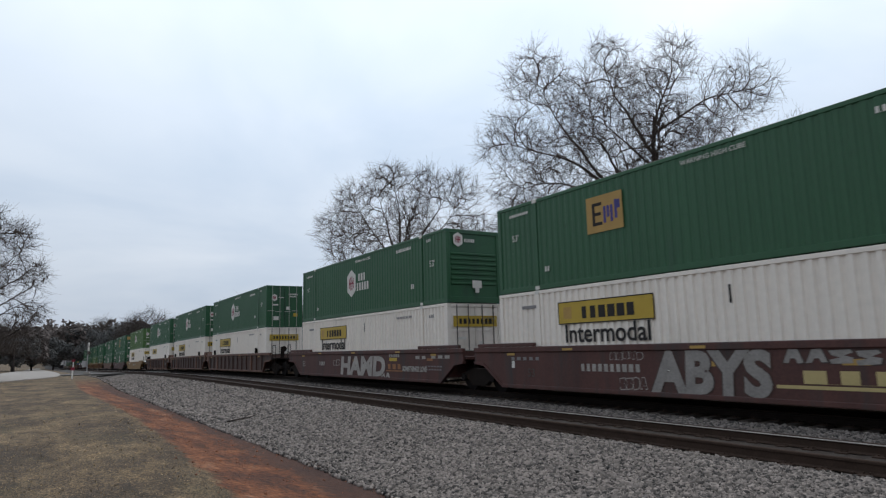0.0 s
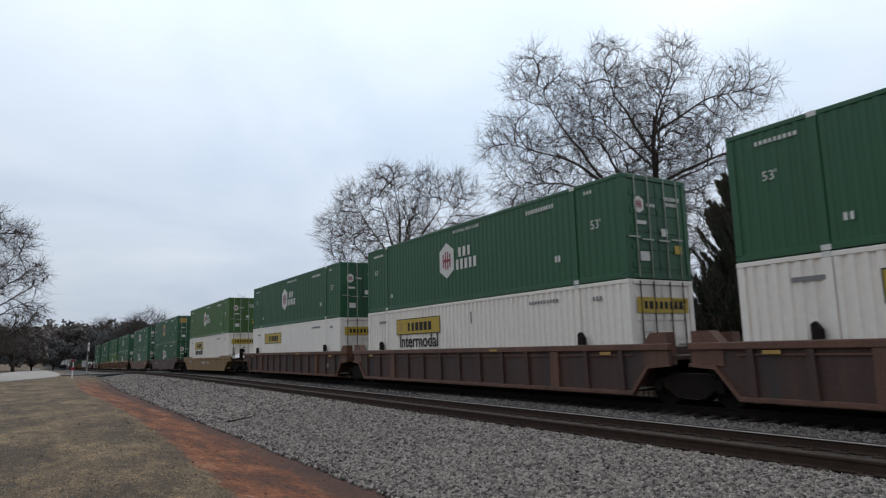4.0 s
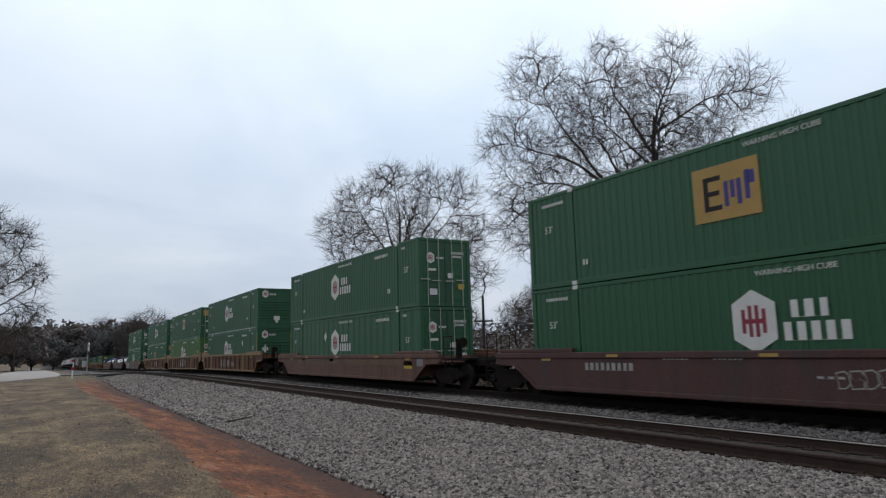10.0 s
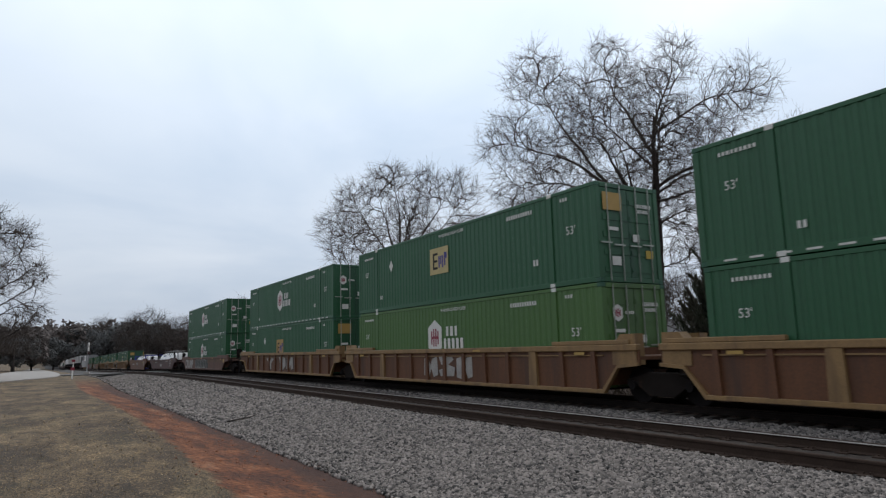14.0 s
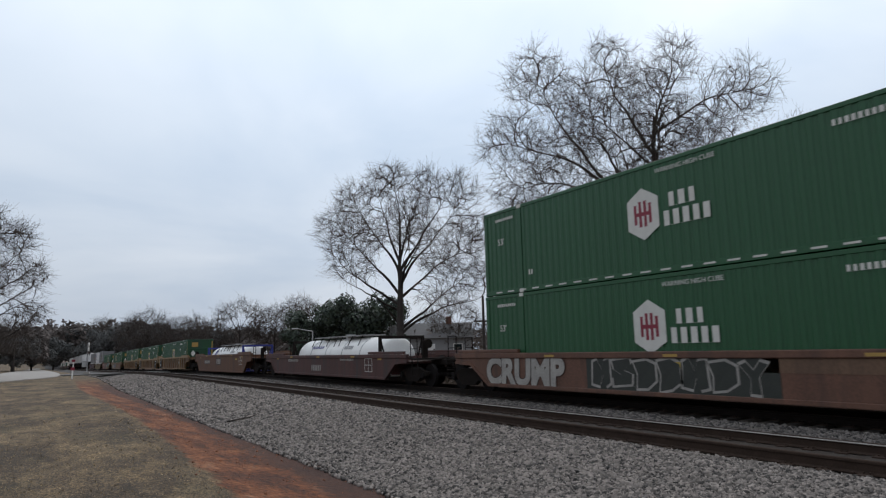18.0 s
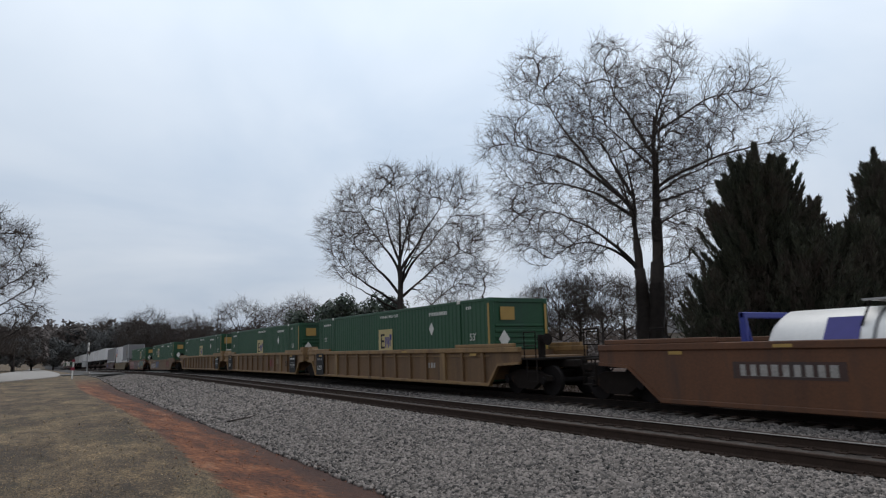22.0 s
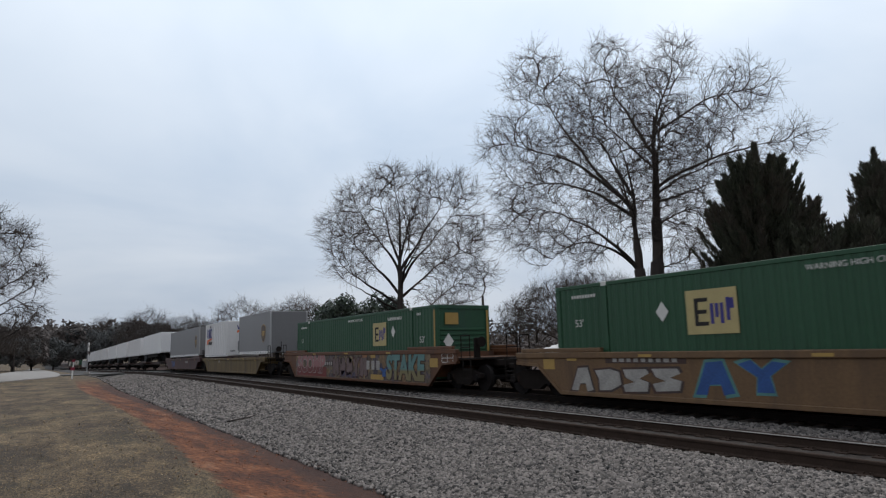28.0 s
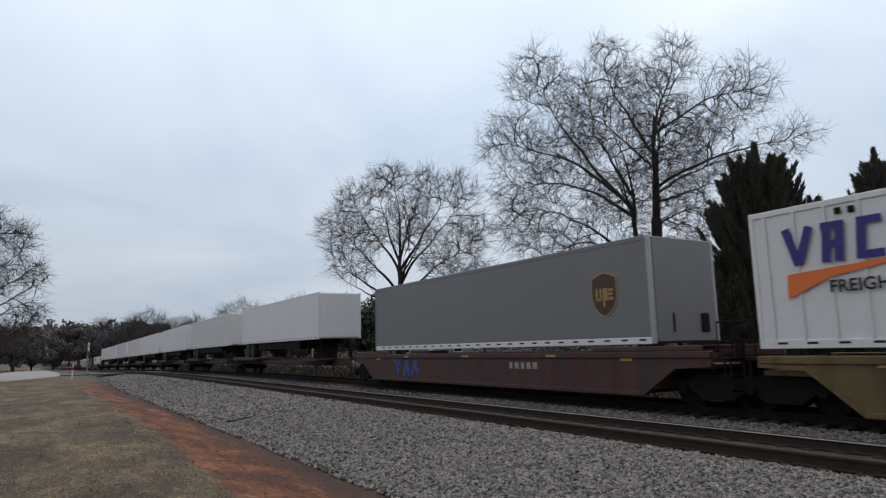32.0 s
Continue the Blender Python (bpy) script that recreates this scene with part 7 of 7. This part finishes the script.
well_car(196.60, lead="joint", trail="joint", label="brown ribbed well wagon with tan top chord and white patch", **R3, marks=[("spray", 1.7, -1.9, 0.36, 1.34, 3, "white_spray", "orange", 9)])
stack(196.60, dict(HUBL, paint="lime", label="light green corrugated container with white hexagon emblem, low in its wagon"), dict(SQ, placard=4.6, logo_y=0.5, extra=("cream",)))
well_car(216.05, lead="joint", label="brown ribbed well wagon with tan top chord and graffiti blocks", **R3, marks=[("spray", 3.4, 1.6, 0.34, 1.3, 1, "white_spray", "brown", 10), ("spray", 0.6, -2.2, 0.34, 1.4, 2, "white_spray", "dark", 11)])
stack(216.05, dict(SQ, label="dark green corrugated container with ochre square emblem, low in its wagon", logo_y=0.9, placard=4.2, cut=0.2), dict(HUB, dashes=True))
well_car(239.5, "smooth", "brown", top=1.34, label="brown smooth-sided well wagon with white graffiti", marks=[("plate", -4.9, 1.02, 5.6, 0.30, "dust", "dusty faded upper band"), ("plate", -8.3, 1.0, 0.5, 0.3, "mark_gold", "yellow patch"), ("plate", 0.3, 0.76, 5.6, 1.0, "night_spray", "black-green sprayed ground"), ("scrawl", 7.9, 3.95, 0.28, 1.24, "CRUMP", "white_spray", "dark", 0.05), ("spray", 2.9, -2.3, 0.32, 1.24, 7, "night_spray", "white_spray", 13), ("plate", 4.7, 1.02, 0.5, 0.12, "mark_yellow", "yellow strip"), ("plate", 0.2, 1.02, 0.5, 0.12, "mark_yellow", "yellow strip")])
stack(239.5, dict(HUBL, paint="green_b"), dict(HUB, paint="green_b", dashes=True))
well_car(262.9, "smooth", "maroon", top=1.34, label="dark oxide-red well wagon carrying a white tank", marks=[("bars", 4.4, 1.05, 9, 0.2, 0.15, "white_spray"), ("box", -6.1, 0.86, 0.8, 0.62), ("bars", 0.6, 0.66, 6, 0.25, 0.3, "white_spray"), ("bars", -3.6, 1.1, 12, 0.14, 0.1, "white_spray")])
tank_container(264.35, 276.3, "steel", "long white tank container with dark end frames in a wagon", [(2.6, 1.75, 10, 0.18, 0.16, "mark_blue"), (-1.8, 1.7, 7, 0.16, 0.2, "trailer_grey")])
well_car(286.25, "smooth", "orange", top=1.53, low=0.12, label="faded orange-brown well wagon carrying a white tank", marks=[("plate", 0.2, 0.95, 1.75, 0.56, "dark", "dark brand plate"), ("bars", 0.2, 0.95, 3, 0.5, 0.40, "white_spray"), ("plate", -5.6, 1.12, 0.5, 0.12, "mark_yellow", "yellow strip"), ("box", -6.9, 1.0, 0.9, 0.6), ("plate", 4.6, 0.92, 2.4, 0.36, "dark", "dark number strip"), ("bars", 4.6, 0.92, 9, 0.24, 0.24, "white_spray")])
tank_container(288.1, 300.0, "frame_blue", "long white tank container with blue end frames in a wagon", [(4.0, 1.72, 1, 1.1, 0.62, "mark_blue"), (-1.8, 1.7, 7, 0.16, 0.2, "trailer_grey")])
T3 = dict(style="posts", paint="tan", chord="tan_chord", label="tan yellow ribbed well wagon with a dark data panel")
DARK = [("plate", -7.6, 0.84, 1.05, 1.0, "mark_black", "black data panel"), ("bars", -7.6, 1.14, 2, 0.42, 0.09, "mark_white"), ("bars", -7.6, 0.90, 6, 0.12, 0.05, "trailer_grey"), ("bars", -7.6, 0.78, 7, 0.12, 0.05, "mark_white"), ("bars", -7.6, 0.66, 5, 0.13, 0.05, "trailer_grey"), ("words", -6.5, 0.84, "53", 0.42, "mark_black")]
LOAD = [("plate", 7.4, 0.86, 1.05, 1.12, "mark_black", "black data panel"), ("words", 7.4, 0.66, "125T", 0.32, "mark_white"), ("bars", 7.4, 1.12, 3, 0.25, 0.09, "trailer_grey")]
EMPL = dict(SQ, paint="green_c", label="dark green container with a cream square emblem alone in its wagon", logo_y=-0.05, end="panel", placard=-4.1, extra=("cream", "stripes"), cut=0.12)
well_car(309.4, trail="joint", **T3, marks=LOAD + [("bars", -4.2, 0.9, 4, 0.2, 0.2, "white_spray")])
container(309.4, 0.36, **EMPL)
well_car(328.9, lead="joint", trail="joint", **T3, marks=DARK + LOAD + [("bars", -3.0, 0.86, 3, 0.62, 0.46, "red_spray"), ("plate", -4.4, 0.98, 0.42, 0.34, "tan_spray", "pale patch")])
container(328.9, 0.36, **EMPL)
well_car(348.5, lead="joint", **T3, marks=DARK)
container(348.5, 0.36, **dict(EMPL, end="doors"))
well_car(371.7, "smooth", "tan", top=1.34, low=0.16, label="tan yellow well wagon with blue and red graffiti", marks=[("spray", 7.4, 3.5, 0.24, 1.02, 4, "white_spray", "dark", 22), ("plate", 4.7, 1.14, 2.6, 0.2, "dark", "dark number strip"), ("bars", 4.7, 1.14, 9, 0.24, 0.13, "white_spray"), ("spray", 3.3, 0.9, 0.32, 1.20, 2, "blue_spray", "teal_spray", 15), ("plate", 8.3, 1.0, 0.5, 0.3, "mark_gold", "yellow patch"), ("spray", -4.4, -6.8, 0.3, 1.22, 4, "red_spray", "orange", 16)])
container(371.7, 0.36, **dict(EMPL, logo_y=2.75, placard=4.15, cut=-0.2))
well_car(394.9, "smooth", "orange", top=1.50, low=0.12, label="well wagon covered in pink and teal graffiti", marks=[("mural", -0.1, 0.76, 15.6, 1.16),
    ("plate", 5.2, 0.46, 4.6, 0.52, "red_spray", "dark red sprayed ground"), ("scrawl", 7.4, 3.0, 0.36, 1.40, "SCOMP", "pink_fade", "white_spray", 0.05), ("spray", 2.0, -2.2, 0.20, 1.34, 5, "mauve_spray", "maroon", 51), ("spray", 1.2, -0.6, 0.9, 1.34, 3, "tan_spray", "maroon", 52), ("spray", 1.0, -1.0, 0.22, 0.6, 3, "purple_spray", "mauve_spray", 53),
    ("spray", -3.3, -4.5, 0.35, 0.85, 1, "blue_spray", "dark", 54), ("plate", -2.8, 1.26, 0.5, 0.14, "mark_gold", "yellow strip"), ("plate", -1.9, 1.28, 0.5, 0.16, "orange_spray", "orange patch"), ("plate", -3.2, 0.34, 1.3, 0.22, "mark_gold", "yellow sprayed patch"), ("scrawl", -4.1, -7.55, 0.22, 1.38, "STAKE", "teal_fade", "dark", 0.08),
    ("spray", -5.6, -6.1, 0.9, 1.38, 1, "tan_spray", "dark", 55), ("plate", -8.2, 1.0, 0.6, 0.34, "mark_gold", "ochre patch"), ("plate", -7.75, 1.22, 0.4, 0.24, "tan_spray", "tan patch"), ("plate", 3.4, 0.90, 3.0, 0.26, "dark", "dark number strip"), ("bars", 3.4, 0.90, 10, 0.27, 0.18, "white_spray"), ("bars", -2.8, 0.86, 3, 0.52, 0.40, "white_spray"), ("box", -9.2, 1.18, 0.8, 0.34)])
container(394.9, 0.36, **dict(EMPL, logo_y=-3.1, placard=-4.45, cut=-0.2))
well_car(418.6, "smooth", "olive", top=1.22, low=0.10, label="ochre yellow well wagon carrying two short trailers", marks=[("bars", 3.4, 0.96, 5, 0.14, 0.16, "white_spray")], guard=0.0)
trailer(416.45, 8.1, 1.42, 4.36, "trailer_grey", "smooth", "short grey trailer with a brown shield emblem on a rail wagon", "shield", wheels=False)
trailer(428.2, 8.35, 1.30, 4.30, "trailer_white", "ribs", "short white ribbed trailer with blue lettering and an orange stripe", "slant", wheels=False)
well_car(439.4, "smooth", "maroon", top=1.34, label="dark oxide-red well wagon with blue graffiti", marks=[("spray", 5.8, 3.6, 0.4, 1.2, 3, "blue_spray", "maroon", 19), ("bars", -3.0, 0.95, 5, 0.3, 0.2, "white_spray")])
trailer(439.35, 16.1, 1.46, 4.34, "trailer_grey", "smooth", "long grey trailer with a brown shield emblem on a rail wagon", "shield", wheels=False)
for i in range(8):
    s = 462.75 if i == 0 else 482.35 + 18.62 * (i - 1)
    spine_car(s + 8.9, 19.6 if i == 0 else 18.62, "skeleton spine wagon carrying a white trailer")
    trailer(s, 16.15, 2.16, 4.86, "trailer_white", "ribs" if i in (1, 4, 5) else "smooth_white", "long white road trailer riding on a spine wagon", None)
for i in range(6):
    s = 617.5 + 23.4 * i
    well_car(s, "smooth", ("maroon", "tan", "brown")[i % 3], top=1.34, label="well wagon far back in the train")
    container(s, 0.36, paint=("white", "green", "white")[i % 3], logo=("yellow", "square", "yellow")[i % 3], extra=("plain",), label="single container riding low far back in the train")


for i, (s, z) in enumerate(((371.7 + CL + 0.85, 1.16), (394.9 + CL + 0.85, 1.32), (106.85 - 0.75, 1.10), (348.5 + CL + 0.85, 1.34))):
    loose_sheet(s, z, 3.7 * i)


# ---- all that moves ----
def travelled(t):
    """How far the train has come since the start; it gains a little speed."""
    return 12.913 * t + 0.01456 * t * t


def motions():
    times = [2.0 * i for i in range(17)]
    for ob, s, z, x in TRAIN:
        rows = []
        for t in times:
            y = s - travelled(t)
            slope = grade(y + 6) - grade(y - 6)
            rows.append((t, pose(TRACK_FAR + x, y, z + (grade(y + 6) + grade(y - 6)) / 2, math.degrees(slope / 12), 0, 0)))
        walk(ob, rows)
    for w, s, dy in WHEELS:
        rows, turned, t = [], 0.0, 0.0
        # the wheels roll while they are near enough for it to be seen
        begin = max(0.0, min(32.0, (s - 60) / 13.3))
        finish = max(0.0, min(32.0, (s + 8) / 12.9))
        t = begin
        if begin > 0:
            rows.append((0.0, pose(0, dy, 0.46)))
        while t < finish:
            rows.append((t, pose(0, dy, 0.46, math.degrees((travelled(t) - travelled(begin)) / 0.46), 0, 0)))
            t += 1 / 30
        rows.append((32.0 if not rows or finish >= 32 else finish, rows[-1][1] if rows else pose(0, dy, 0.46)))
        if rows[-1][0] < 32.0:
            rows.append((32.0, rows[-1][1]))
        if len({frame(t) for t, _ in rows}) > 1:
            walk(w, rows)


motions()
